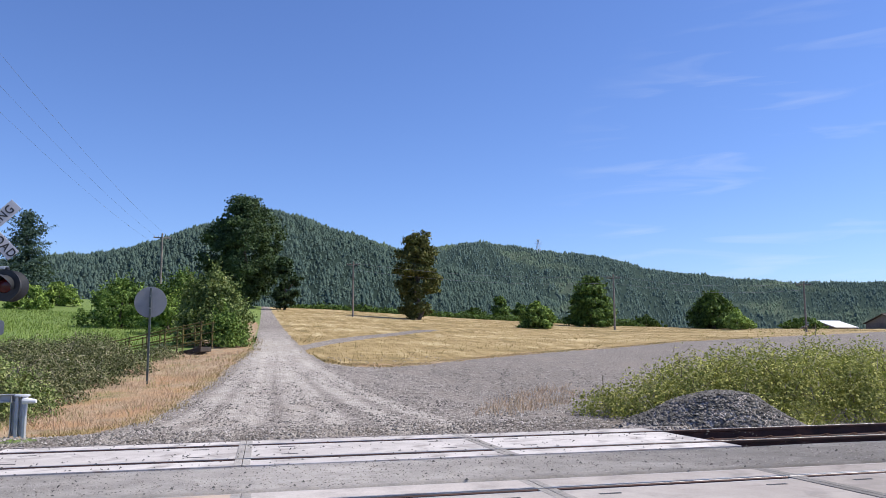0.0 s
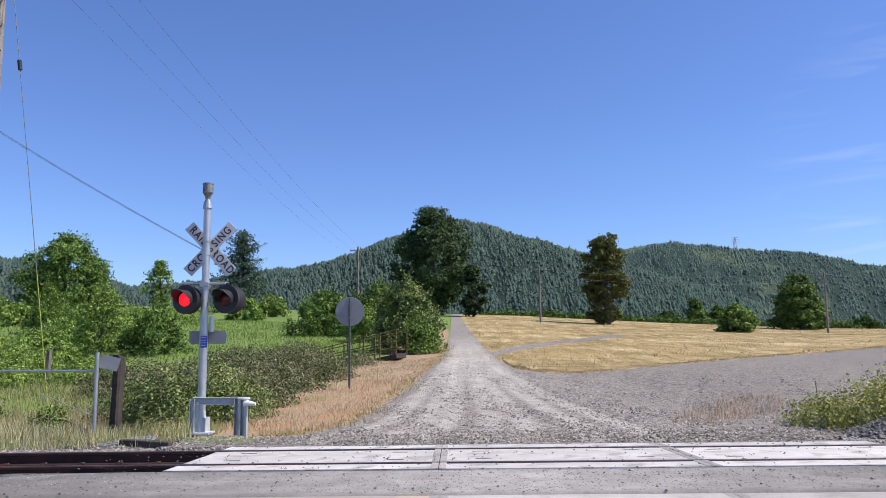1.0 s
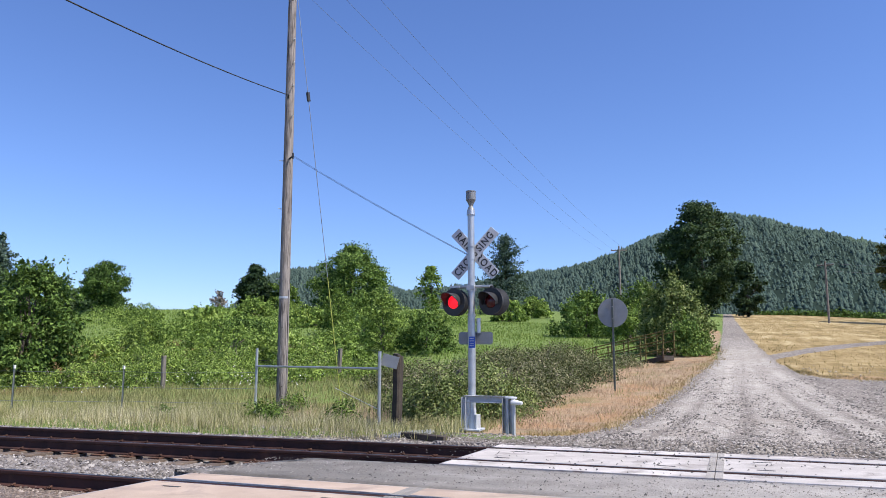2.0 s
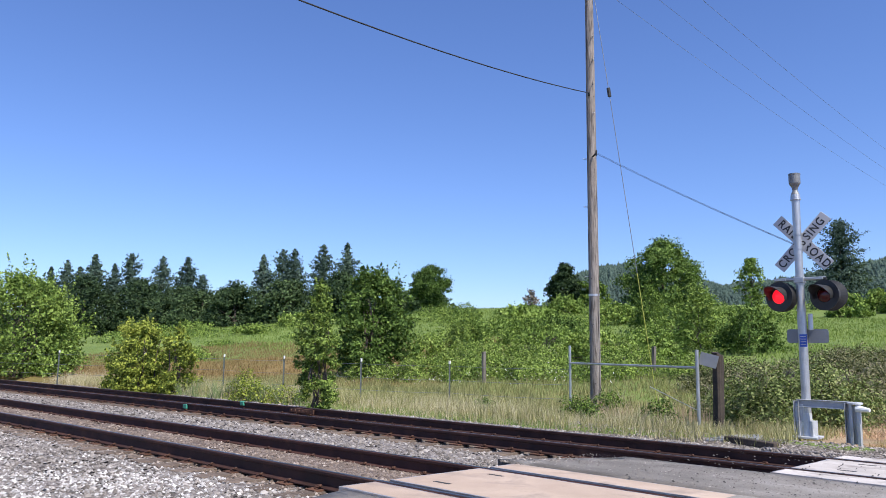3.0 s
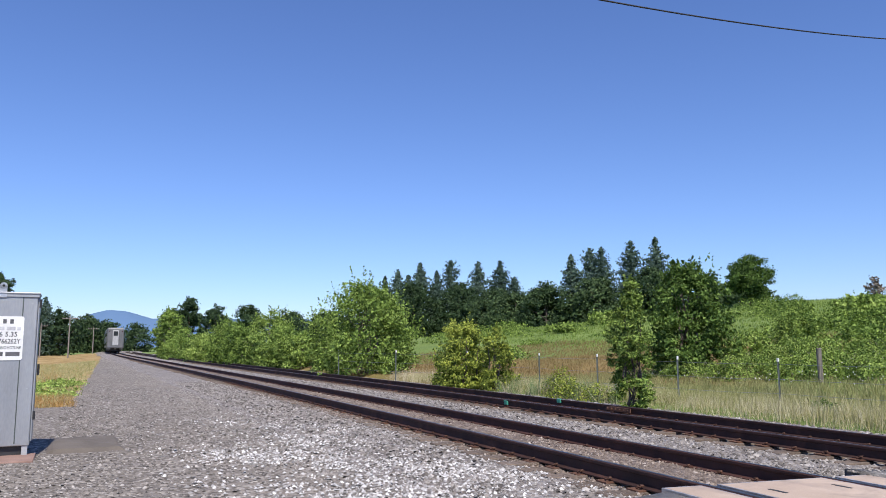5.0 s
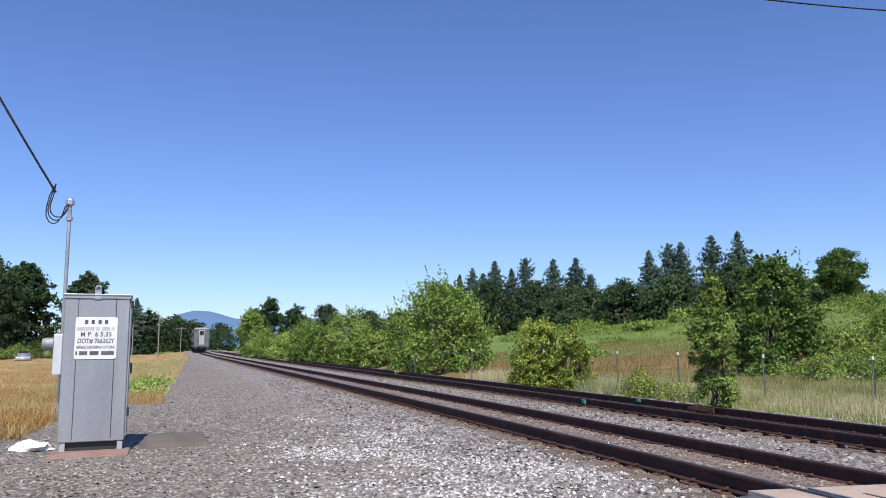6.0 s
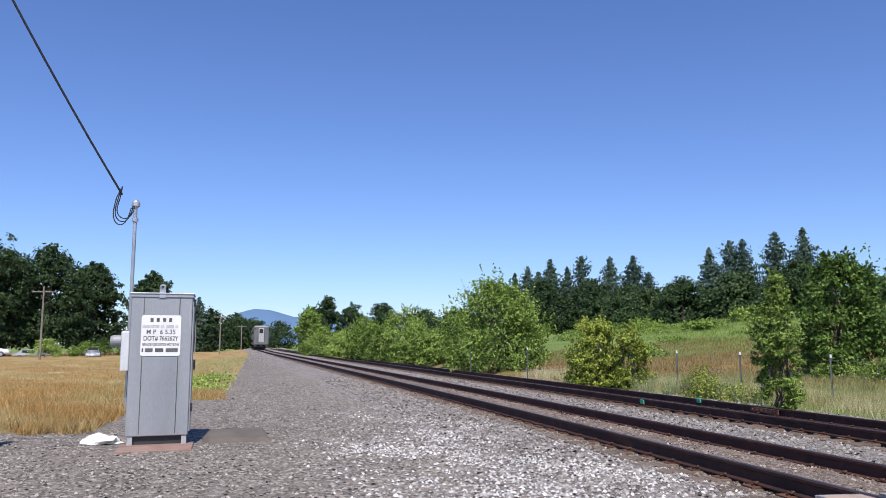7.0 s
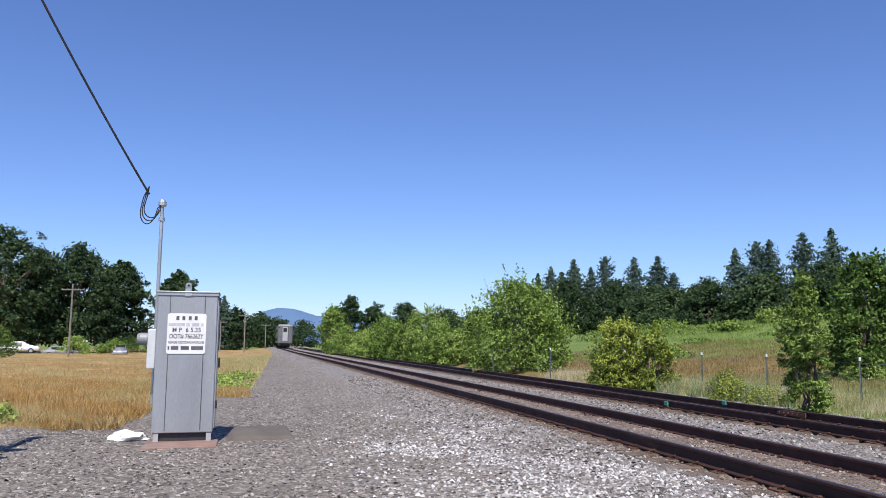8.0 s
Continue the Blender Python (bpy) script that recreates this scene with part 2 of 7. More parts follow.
M_GROUND = ground_material()
M_BALLAST = stone_material("ballast_grey", [(0.15, (0.085, 0.07, 0.062)), (0.5, (0.2, 0.172, 0.155)), (0.85, (0.38, 0.345, 0.32))])
M_ROCK = rock_material("ballast_stone", [(0.05, (0.05, 0.043, 0.038)), (0.4, (0.15, 0.131, 0.117)), (0.75, (0.27, 0.242, 0.22)), (0.97, (0.46, 0.425, 0.4))])
M_ROCK_PALE = rock_material("pale_stone", [(0.05, (0.12, 0.11, 0.105)), (0.4, (0.32, 0.305, 0.295)), (0.75, (0.52, 0.5, 0.49)), (0.97, (0.74, 0.72, 0.71))])
M_ROCK_BROWN = rock_material("rust_dusted_stone", [(0.05, (0.06, 0.043, 0.034)), (0.45, (0.16, 0.122, 0.098)), (0.8, (0.27, 0.215, 0.178)), (0.97, (0.5, 0.44, 0.4))])
M_FINES = stone_material("rusty_fines", [(0.15, (0.085, 0.06, 0.047)), (0.5, (0.175, 0.13, 0.102)), (0.85, (0.3, 0.24, 0.2))], 34.0)
M_ROCK_DARK = rock_material("dark_stone", [(0.1, (0.026, 0.024, 0.023)), (0.6, (0.08, 0.075, 0.07)), (0.97, (0.2, 0.185, 0.175))])
M_RAIL = solid("rail_rust", (0.026, 0.011, 0.009), (0.078, 0.031, 0.024), 3.0, 0.75, 0.2, 40, 0.2, (0.11, 0.048, 0.03), 0.62, 2.0)
M_RAILTOP = solid("rail_head_steel", (0.10, 0.095, 0.095), (0.22, 0.215, 0.215), 2.0, 0.38, 0.9, 40, 0.02)
M_CLIP = solid("rusty_clip", (0.06, 0.028, 0.018), (0.16, 0.075, 0.045), 8.0, 0.85, 0.2, 60, 0.2)
M_TIE = solid("weathered_tie", (0.075, 0.055, 0.043), (0.2, 0.15, 0.115), 4.0, 0.9, 0, 50, 0.4, (0.05, 0.035, 0.03), 0.6, 3.0, (0.4, 3.0, 3.0))
def dusted(m, dust, x_at, reach):
    """Pale dust carried onto a surface by wheels, thickest in the wheelway round x_at."""
    n, l = m.node_tree.nodes, m.node_tree.links
    bsdf = n["Principled BSDF"]
    col = bsdf.inputs["Base Color"].links[0].from_socket
    geo, sep = n.new("ShaderNodeNewGeometry"), n.new("ShaderNodeSeparateXYZ")
    l.new(geo.outputs["Position"], sep.inputs["Vector"])
    off = math_node(n, l, "ABSOLUTE", math_node(n, l, "SUBTRACT", sep.outputs["X"], x_at))
    near = math_node(n, l, "SUBTRACT", 1.0, math_node(n, l, "DIVIDE", off, reach), True)
    patchy = noise_node(n, l, geo.outputs["Position"], 2.4, 6.0, 0.7)
    grit = noise_node(n, l, geo.outputs["Position"], 38.0, 4.0, 0.7)
    fac = math_node(n, l, "MULTIPLY", near, math_node(n, l, "ADD", math_node(n, l, "MULTIPLY", patchy, 1.3), math_node(n, l, "SUBTRACT", grit, 0.55)), True)
    l.new(mix_node(n, l, fac, col, dust), bsdf.inputs["Base Color"])
    return m


M_PANEL = solid("pale_concrete_panel", (0.38, 0.345, 0.32), (0.6, 0.555, 0.525), 1.6, 0.85, 0, 60, 0.3, (0.26, 0.23, 0.21), 0.57, 2.2)
M_PANEL_ROSE = dusted(solid("greyish_rose_panel", (0.2, 0.172, 0.15), (0.33, 0.288, 0.258), 1.5, 0.85, 0, 70, 0.2, (0.17, 0.147, 0.13), 0.58, 1.8), (0.58, 0.53, 0.49), 0.0, 6.0)
M_PANEL_TAN = solid("tan_concrete_panel", (0.35, 0.26, 0.2), (0.52, 0.405, 0.32), 1.4, 0.85, 0, 70, 0.15, (0.3, 0.235, 0.195), 0.58, 1.8)
M_EDGE = solid("panel_edge_steel", (0.3, 0.27, 0.26), (0.62, 0.58, 0.56), 5.0, 0.5, 0.6, 50, 0.05, (0.2, 0.12, 0.08), 0.6)
M_RUBBER = solid("flangeway_rubber", (0.02, 0.02, 0.022), (0.055, 0.053, 0.055), 4.0, 0.8, 0, 60, 0.2)
M_ASPHALT = dusted(solid("worn_asphalt", (0.12, 0.109, 0.099), (0.25, 0.23, 0.21), 1.6, 0.92, 0, 150, 0.9, (0.3, 0.28, 0.26), 0.6, 1.2, (0.8, 1.2, 1.0)), (0.5, 0.46, 0.42), 0.6, 5.2)
M_GALV = solid("galvanised_steel", (0.42, 0.43, 0.44), (0.62, 0.63, 0.64), 5.0, 0.42, 0.75, 90, 0.03, (0.34, 0.33, 0.31), 0.64, 2.0)
M_ALU = solid("weathered_aluminium", (0.27, 0.28, 0.295), (0.40, 0.41, 0.425), 1.8, 0.5, 0.55, 60, 0.03, (0.52, 0.52, 0.53), 0.66, 1.6, (1.0, 1.0, 0.25))
M_SILVER = solid("silver_paint", (0.5, 0.51, 0.53), (0.68, 0.69, 0.71), 4.0, 0.5, 0.35, 60, 0.03, (0.4, 0.4, 0.4), 0.66)
M_WHITE = solid("white_sheet", (0.66, 0.66, 0.66), (0.8, 0.8, 0.8), 3.0, 0.5, 0, 50, 0.03, (0.55, 0.53, 0.5), 0.66)
M_BLACK = solid("black_paint", (0.012, 0.012, 0.013), (0.035, 0.035, 0.036), 5.0, 0.5, 0, 60, 0.03)
M_INK = solid("faded_ink", (0.05, 0.05, 0.055), (0.13, 0.13, 0.14), 30.0, 0.7, 0, 80, 0.0)
M_INKPALE = solid("washed_out_ink", (0.38, 0.38, 0.4), (0.6, 0.6, 0.62), 25.0, 0.7, 0, 80, 0.0)
M_REDLENS = solid("red_lens", (0.05, 0.003, 0.004), (0.09, 0.006, 0.008), 3.0, 0.15, 0, 60, 0.0)
M_BLUE = solid("blue_label", (0.03, 0.09, 0.4), (0.06, 0.14, 0.55), 6.0, 0.5, 0, 60, 0.0)
M_SIGNBACK = solid("grey_sign_back", (0.2, 0.21, 0.22), (0.29, 0.3, 0.31), 3.0, 0.6, 0.3, 60, 0.02, (0.18, 0.18, 0.18), 0.64)
M_BELL = solid("grey_bell", (0.13, 0.135, 0.14), (0.24, 0.245, 0.25), 5.0, 0.55, 0.4, 60, 0.02)
M_GUARD = solid("dull_galvanised", (0.36, 0.365, 0.375), (0.52, 0.525, 0.535), 5.0, 0.6, 0.4, 60, 0.03, (0.3, 0.28, 0.26), 0.64, 2.0)
M_BLADE = solid("aged_reflective_sheet", (0.46, 0.46, 0.47), (0.58, 0.58, 0.59), 3.0, 0.5, 0, 50, 0.02, (0.4, 0.39, 0.37), 0.62)
M_POST = solid("dark_green_post", (0.06, 0.075, 0.07), (0.15, 0.17, 0.165), 5.0, 0.6, 0.3, 60, 0.1)
M_POLE = solid("weathered_pole", (0.1, 0.085, 0.075), (0.33, 0.29, 0.265), 4.0, 0.9, 0, 30, 0.8, (0.05, 0.04, 0.034), 0.54, 3.0, (6.0, 6.0, 0.5))
M_WOODGREY = solid("grey_split_post", (0.1, 0.085, 0.075), (0.25, 0.22, 0.19), 4.0, 0.92, 0, 30, 0.6, (0.055, 0.045, 0.04), 0.55, 3.0, (4.0, 4.0, 0.5))
M_WIRE = solid("black_cable", (0.015, 0.015, 0.017), (0.03, 0.03, 0.032), 5.0, 0.6, 0, 30, 0.0)
M_WIREGREY = solid("grey_wire", (0.16, 0.18, 0.22), (0.24, 0.26, 0.3), 5.0, 0.5, 0.5, 30, 0.0)
M_YELLOW = solid("yellow_guard", (0.3, 0.33, 0.05), (0.42, 0.44, 0.09), 5.0, 0.5, 0, 30, 0.0)
M_RUSTRAIL = solid("faded_yellow_rail", (0.08, 0.066, 0.02), (0.22, 0.17, 0.04), 4.0, 0.7, 0.1, 50, 0.2, (0.09, 0.05, 0.03), 0.56)
M_BRICKPAD = solid("reddish_pad", (0.2, 0.12, 0.095), (0.34, 0.22, 0.18), 3.0, 0.85, 0, 60, 0.2, (0.22, 0.19, 0.17), 0.6)
M_BARK = solid("grey_bark", (0.07, 0.055, 0.042), (0.18, 0.145, 0.115), 3.0, 0.95, 0, 20, 0.8, None, 0.6, 2.0, (4, 4, 0.8))
M_TIMBER = solid("dark_timber", (0.03, 0.024, 0.02), (0.085, 0.065, 0.05), 4.0, 0.9, 0, 30, 0.4)
M_TRAIN = solid("stainless_train", (0.12, 0.122, 0.126), (0.21, 0.213, 0.22), 0.6, 0.55, 0.5, 8, 0.05, (0.1, 0.097, 0.094), 0.62, 0.5)
M_GLASSDARK = solid("dark_glazing", (0.012, 0.014, 0.016), (0.03, 0.034, 0.038), 2.0, 0.12, 0, 30, 0.0)
M_ROOF = solid("pale_metal_roof", (0.6, 0.6, 0.6), (0.78, 0.78, 0.78), 0.6, 0.5, 0.3, 10, 0.05)
M_BARN = solid("barn_boards", (0.12, 0.1, 0.09), (0.24, 0.2, 0.17), 1.0, 0.9, 0, 12, 0.2)
M_CARSILVER = solid("silver_car_paint", (0.5, 0.51, 0.53), (0.62, 0.63, 0.65), 2.0, 0.3, 0.6, 30, 0.0)
M_CARWHITE = solid("white_car_paint", (0.68, 0.68, 0.68), (0.8, 0.8, 0.8), 2.0, 0.35, 0.0, 30, 0.0)
M_TYRE = solid("tyre_rubber", (0.015, 0.015, 0.015), (0.035, 0.035, 0.035), 6.0, 0.85)
M_GREENMARK = solid("green_marker", (0.03, 0.2, 0.13), (0.06, 0.32, 0.22), 9.0, 0.6)
M_DIRT = solid("packed_dirt", (0.1, 0.083, 0.069), (0.165, 0.138, 0.114), 2.0, 0.95, 0, 40, 0.4)
M_FABRIC = solid("white_plastic_scrap", (0.6, 0.6, 0.58), (0.82, 0.82, 0.8), 6.0, 0.6)

L_MAPLE = leafy("maple_leaves", (0.018, 0.04, 0.009), (0.1, 0.17, 0.035), (0.28, 0.39, 0.1), thin=0.12)
L_OAK = leafy("oak_leaves", (0.012, 0.026, 0.012), (0.05, 0.084, 0.034), (0.135, 0.195, 0.08), thin=0.06)
L_POPLAR = leafy("poplar_leaves", (0.05, 0.06, 0.018), (0.13, 0.13, 0.04), (0.2, 0.18, 0.06))
L_WILLOW = leafy("willow_leaves", (0.034, 0.068, 0.013), (0.24, 0.345, 0.074), (0.42, 0.54, 0.16), thin=0.18)
L_SAPLING = leafy("sapling_leaves", (0.04, 0.078, 0.016), (0.29, 0.395, 0.088), (0.52, 0.63, 0.2), thin=0.22)
L_YELLOW = leafy("yellow_green_leaves", (0.045, 0.072, 0.014), (0.31, 0.36, 0.062), (0.55, 0.57, 0.13), thin=0.22)
L_BRAMBLE = leafy("bramble_leaves", (0.2, 0.21, 0.055), (0.5, 0.47, 0.14), (0.8, 0.72, 0.36), thin=0.2)
L_BRAMBLE_DARK = leafy("dusty_bramble_leaves", (0.045, 0.055, 0.022), (0.19, 0.19, 0.09), (0.52, 0.44, 0.33))
L_BRAMBLE_GREEN = leafy("shaded_bramble_leaves", (0.045, 0.075, 0.02), (0.2, 0.25, 0.08), (0.46, 0.45, 0.22))
# needle tones are lifted and blued, some distance haze put into the colour
L_FIR = leafy("fir_needles", (0.026, 0.048, 0.04), (0.085, 0.13, 0.1), (0.15, 0.21, 0.155), 0.7, 0.1)
L_GRASS = leafy("green_grass_blades", (0.18, 0.185, 0.07), (0.36, 0.34, 0.155), (0.62, 0.55, 0.36), 0.6)
L_MEADOW = leafy("meadow_grass_blades", (0.12, 0.185, 0.035), (0.24, 0.32, 0.08), (0.44, 0.46, 0.18), 0.6, 0.15)
L_STRAW = leafy("straw_stubble", (0.25, 0.18, 0.08), (0.42, 0.32, 0.155), (0.62, 0.5, 0.29), 0.7)
L_DRY = leafy("seeding_grass_blades", (0.3, 0.255, 0.14), (0.47, 0.41, 0.26), (0.66, 0.6, 0.44), 0.7)
L_PINK = leafy("reddish_dry_grass", (0.4, 0.26, 0.175), (0.6, 0.44, 0.31), (0.7, 0.56, 0.42), 0.7)
L_REED = leafy("reed_blades", (0.14, 0.2, 0.09), (0.26, 0.33, 0.15), (0.42, 0.47, 0.27), 0.5)
L_TWIG = leafy("bare_twigs", (0.1, 0.085, 0.07), (0.2, 0.17, 0.14), (0.3, 0.26, 0.22), 0.9, 0.0)
L_GOLD = leafy("golden_dry_blades", (0.19, 0.1, 0.035), (0.38, 0.22, 0.075), (0.58, 0.4, 0.19), 0.7)
L_HAY = leafy("brown_hay_blades", (0.16, 0.115, 0.05), (0.28, 0.185, 0.09), (0.4, 0.28, 0.15), 0.7)


# ---- mesh helpers ----
def part(name, bm, material, parent=None, label="", smooth_faces=False):
    """Links a bmesh or a mesh as one object, under a thing or a part."""
    if isinstance(bm, bmesh.types.BMesh):
        me = bpy.data.meshes.new(name)
        bm.to_mesh(me)
        bm.free()
    else:
        me = bm
    if smooth_faces:
        me.polygons.foreach_set("use_smooth", [True] * len(me.polygons))
    if material and not me.materials:
        me.materials.append(material)
    ob = new(name, me)
    if parent:
        ob.parent = parent
    if label:
        tagged(ob, label)
    return ob


def empty(name, x, y, z=0.0, turn=0.0, label="", category="", group="", kind=""):
    ob = new(name)
    ob.empty_display_size = 0.2
    ob.matrix_world = pose(x, y, z, 0, 0, turn)
    return tagged(ob, label, category, group, kind)


def box(bm, cx, cy, cz, sx, sy, sz, bevel=0.0, turn=0.0, tilt=0.0):
    m = Matrix.Translation((cx, cy, cz)) @ Matrix.Rotation(radians(turn), 4, "Z") @ Matrix.Rotation(radians(tilt), 4, "X") @ Matrix.Diagonal((sx, sy, sz, 1))
    made = bmesh.ops.create_cube(bm, size=1.0, matrix=m)
    if bevel:
        edges = list({e for v in made["verts"] for e in v.link_edges})
        bmesh.ops.bevel(bm, geom=edges, offset=bevel, segments=2, affect="EDGES", profile=0.5)
    return bm


def tube(bm, a, b, r0, r1=None, n=12, caps=True):
    a, b = Vector(a), Vector(b)
    d = b - a
    m = Matrix.Translation((a + b) / 2) @ d.to_track_quat("Z", "Y").to_matrix().to_4x4()
    bmesh.ops.create_cone(bm, cap_ends=caps, segments=n, radius1=r0, radius2=r0 if r1 is None else r1, depth=d.length, matrix=m)
    return bm


def lathe(bm, profile, n=24, m=Matrix()):
    """Turns (radius, height) pairs round the z axis."""
    rings = []
    for r, z in profile:
        rings.append([bm.verts.new(m @ Vector((r * math.cos(2 * math.pi * k / n), r * math.sin(2 * math.pi * k / n), z))) for k in range(n)])
    for a, b in zip(rings, rings[1:]):
        for k in range(n):
            bm.faces.new((a[k], a[(k + 1) % n], b[(k + 1) % n], b[k]))
    for ring, flip in ((rings[0], True), (rings[-1], False)):
        bm.faces.new(list(reversed(ring)) if flip else ring)
    return bm


def mesh_np(name, verts, faces, material=None):
    """A mesh from arrays of places and of equal-sided faces."""
    verts, faces = np.asarray(verts, np.float32), np.asarray(faces, np.int32)
    me = bpy.data.meshes.new(name)
    k = faces.shape[1]
    me.vertices.add(len(verts))
    me.vertices.foreach_set("co", verts.ravel())
    me.loops.add(faces.size)
    me.loops.foreach_set("vertex_index", faces.ravel())
    me.polygons.add(len(faces))
    me.polygons.foreach_set("loop_start", np.arange(0, faces.size, k, dtype=np.int32))
    me.update(calc_edges=True)
    me.validate()
    if material:
        me.materials.append(material)
    return me


def sweep(name, path, profile, material=None):
    """Runs a closed outline of (across, up) pairs along places (x, y, z); across is to the left of the way."""
    path = np.asarray(path, float)
    d = np.gradient(path, axis=0)
    d[:, 2] = 0
    d /= np.linalg.norm(d, axis=1)[:, None]
    left = np.stack([-d[:, 1], d[:, 0], 0 * d[:, 0]], 1)
    pr = np.asarray(profile, float)
    v = (path[:, None] + left[:, None] * pr[None, :, :1] + np.array([0, 0, 1.0]) * pr[None, :, 1:]).reshape(-1, 3)
    n, k = len(path), len(pr)
    i, j = np.meshgrid(np.arange(n - 1), np.arange(k), indexing="ij")
    a, b = (i * k + j).ravel(), (i * k + (j + 1) % k).ravel()
    return mesh_np(name, v, np.stack([a, a + k, b + k, b], 1)[:, ::-1], material)


def cable(name, a, b, sag, radius, material, parent=None, n=18, label=""):
    """A hanging wire between two places, as one thin tube."""
    a, b = Vector(a), Vector(b)
    pts = [a.lerp(b, k / n) - Vector((0, 0, sag * 4 * (k / n) * (1 - k / n))) for k in range(n + 1)]
    return part(name, hose(pts, radius), material, parent, label)


def hose(pts, radius, sides=6):
    """A closed tube through the given places."""
    bm = bmesh.new()
    rings = []
    for k, p in enumerate(pts):
        d = (pts[min(k + 1, len(pts) - 1)] - pts[max(k - 1, 0)]).normalized()
        u = d.orthogonal().normalized() if k == 0 else (u - d * u.dot(d)).normalized()
        w = d.cross(u)
        rings.append([bm.verts.new(p + radius * (math.cos(2 * math.pi * q / sides) * u + math.sin(2 * math.pi * q / sides) * w)) for q in range(sides)])
    for r0, r1 in zip(rings, rings[1:]):
        for q in range(sides):
            bm.faces.new((r0[q], r0[(q + 1) % sides], r1[(q + 1) % sides], r1[q]))
    bm.faces.new(rings[0][::-1])
    bm.faces.new(rings[-1])
    return bm


def lettering(name, text, size, material, parent, m, spread=1.0, label="", squeeze=1.0):
    """Words in the built-in font as a thin mesh, centred on the pose m (x along the line, y up)."""
    cu = bpy.data.curves.new(name, "FONT")
    cu.body, cu.size, cu.extrude, cu.offset, cu.align_x, cu.align_y, cu.space_character = text, size, 0.001, size * 0.018, "CENTER", "CENTER", spread
    ob = bpy.data.objects.new(name, cu)
    me = bpy.data.meshes.new_from_object(ob)
    me.materials.clear()
    bpy.data.objects.remove(ob)
    me.transform(m @ Matrix.Diagonal((squeeze, 1, 1, 1)))
    return part(name, me, material, parent, label)


def rough_value(x, y, seed=0.0):
    """Cheap smooth noise in about -1..1 on arrays."""
    x, y = np.asarray(x, float), np.asarray(y, float)
    s = np.sin(x * 1.7 + seed) * np.cos(y * 1.3 - seed * 0.7) + 0.6 * np.sin(x * 3.1 - y * 2.3 + seed * 1.9) + 0.4 * np.cos(x * 5.3 + y * 6.1 + seed)
    return s / 2


# ---- the lie of the land ----
ELEV_AZ = [-180, -60, -40, -33, -25, -15, -5, 0, 10, 20, 35, 42, 48, 55, 65, 75, 85, 180]
ELEV_UP = [0.0, 0.5, 0.8, 0.9, 1.2, 1.8, 2.5, 2.7, 3.0, 3.3, 3.2, 3.0, 2.6, 1.8, 0.9, 0.1, 0.0, 0.0]


def smooth(a, b, v):
    s = np.clip((v - a) / (b - a), 0, 1)
    return s * s * (3 - 2 * s)


def land(x, y):
    """Height of the natural ground: flat by the railway, rising gently to a crest 110 m off."""
    x, y = np.asarray(x, float), np.asarray(y, float)
    r, az = np.hypot(x, y), np.degrees(np.arctan2(-x, y))
    up = np.interp(az, ELEV_AZ, ELEV_UP)
    crest = 115 * np.tan(np.radians(up)) + 1.26 * smooth(0, 0.5, up)
    start = np.interp(az, [-40, 0, 20, 40, 60], [14, 13, 16, 26, 45])
    base = -0.16 - 0.14 * smooth(12, 15, y) * smooth(3, -4, x)
    return base + (crest - base) * np.clip((r - start) / (116 - start), 0, 1) ** 1.15 * smooth(11, 30, y)


def polar(az, dist):
    """A place by its bearing (degrees to the left of +y) and distance."""
    return -math.sin(radians(az)) * dist, math.cos(radians(az)) * dist


def bend(x):
    """How far the railway leaves its straight line: a slight bend to the south-west, easing back far out."""
    a = np.maximum(-np.asarray(x, float), 0)
    return -0.05 * (a - 12 * (1 - np.exp(-a / 12))) + 0.00011 * np.maximum(a - 90, 0) ** 2 + 0.0006 * np.maximum(a - 190, 0) ** 2


NEAR_Y, FAR_Y = 5.765, 9.93  # centre lines of the two tracks at the crossing
GAUGE = 1.507


def ground_heights(x, y):
    """The ground as built: the land, with the trackbed cut a little below the ballast."""
    z = land(x, y)
    yy = y - bend(x)
    bed = smooth(2.6, 3.6, yy) * smooth(13.2, 12.0, yy)
    z = np.where(bed > 0, z * (1 - bed) + bed * (-0.5), z)
    z = z + 0.025 * rough_value(x * 0.9, y * 0.9, 2.0) * smooth(4, 12, np.hypot(x, y))
    side = smooth(3.0, 1.0, yy) * smooth(-20, -40, x)
    return z - 0.35 * side * smooth(1.5, -3.5, yy)


ISLE_X, ISLE_Y = [1.9, 2.2, 3.0, 4.2, 6.1, 9.1, 13.2, 18.3, 25.6, 32.4, 45.6, 80], [32, 28.5, 26.9, 26.9, 28.1, 31.4, 35.6, 40.2, 47.1, 53.3, 61, 78]


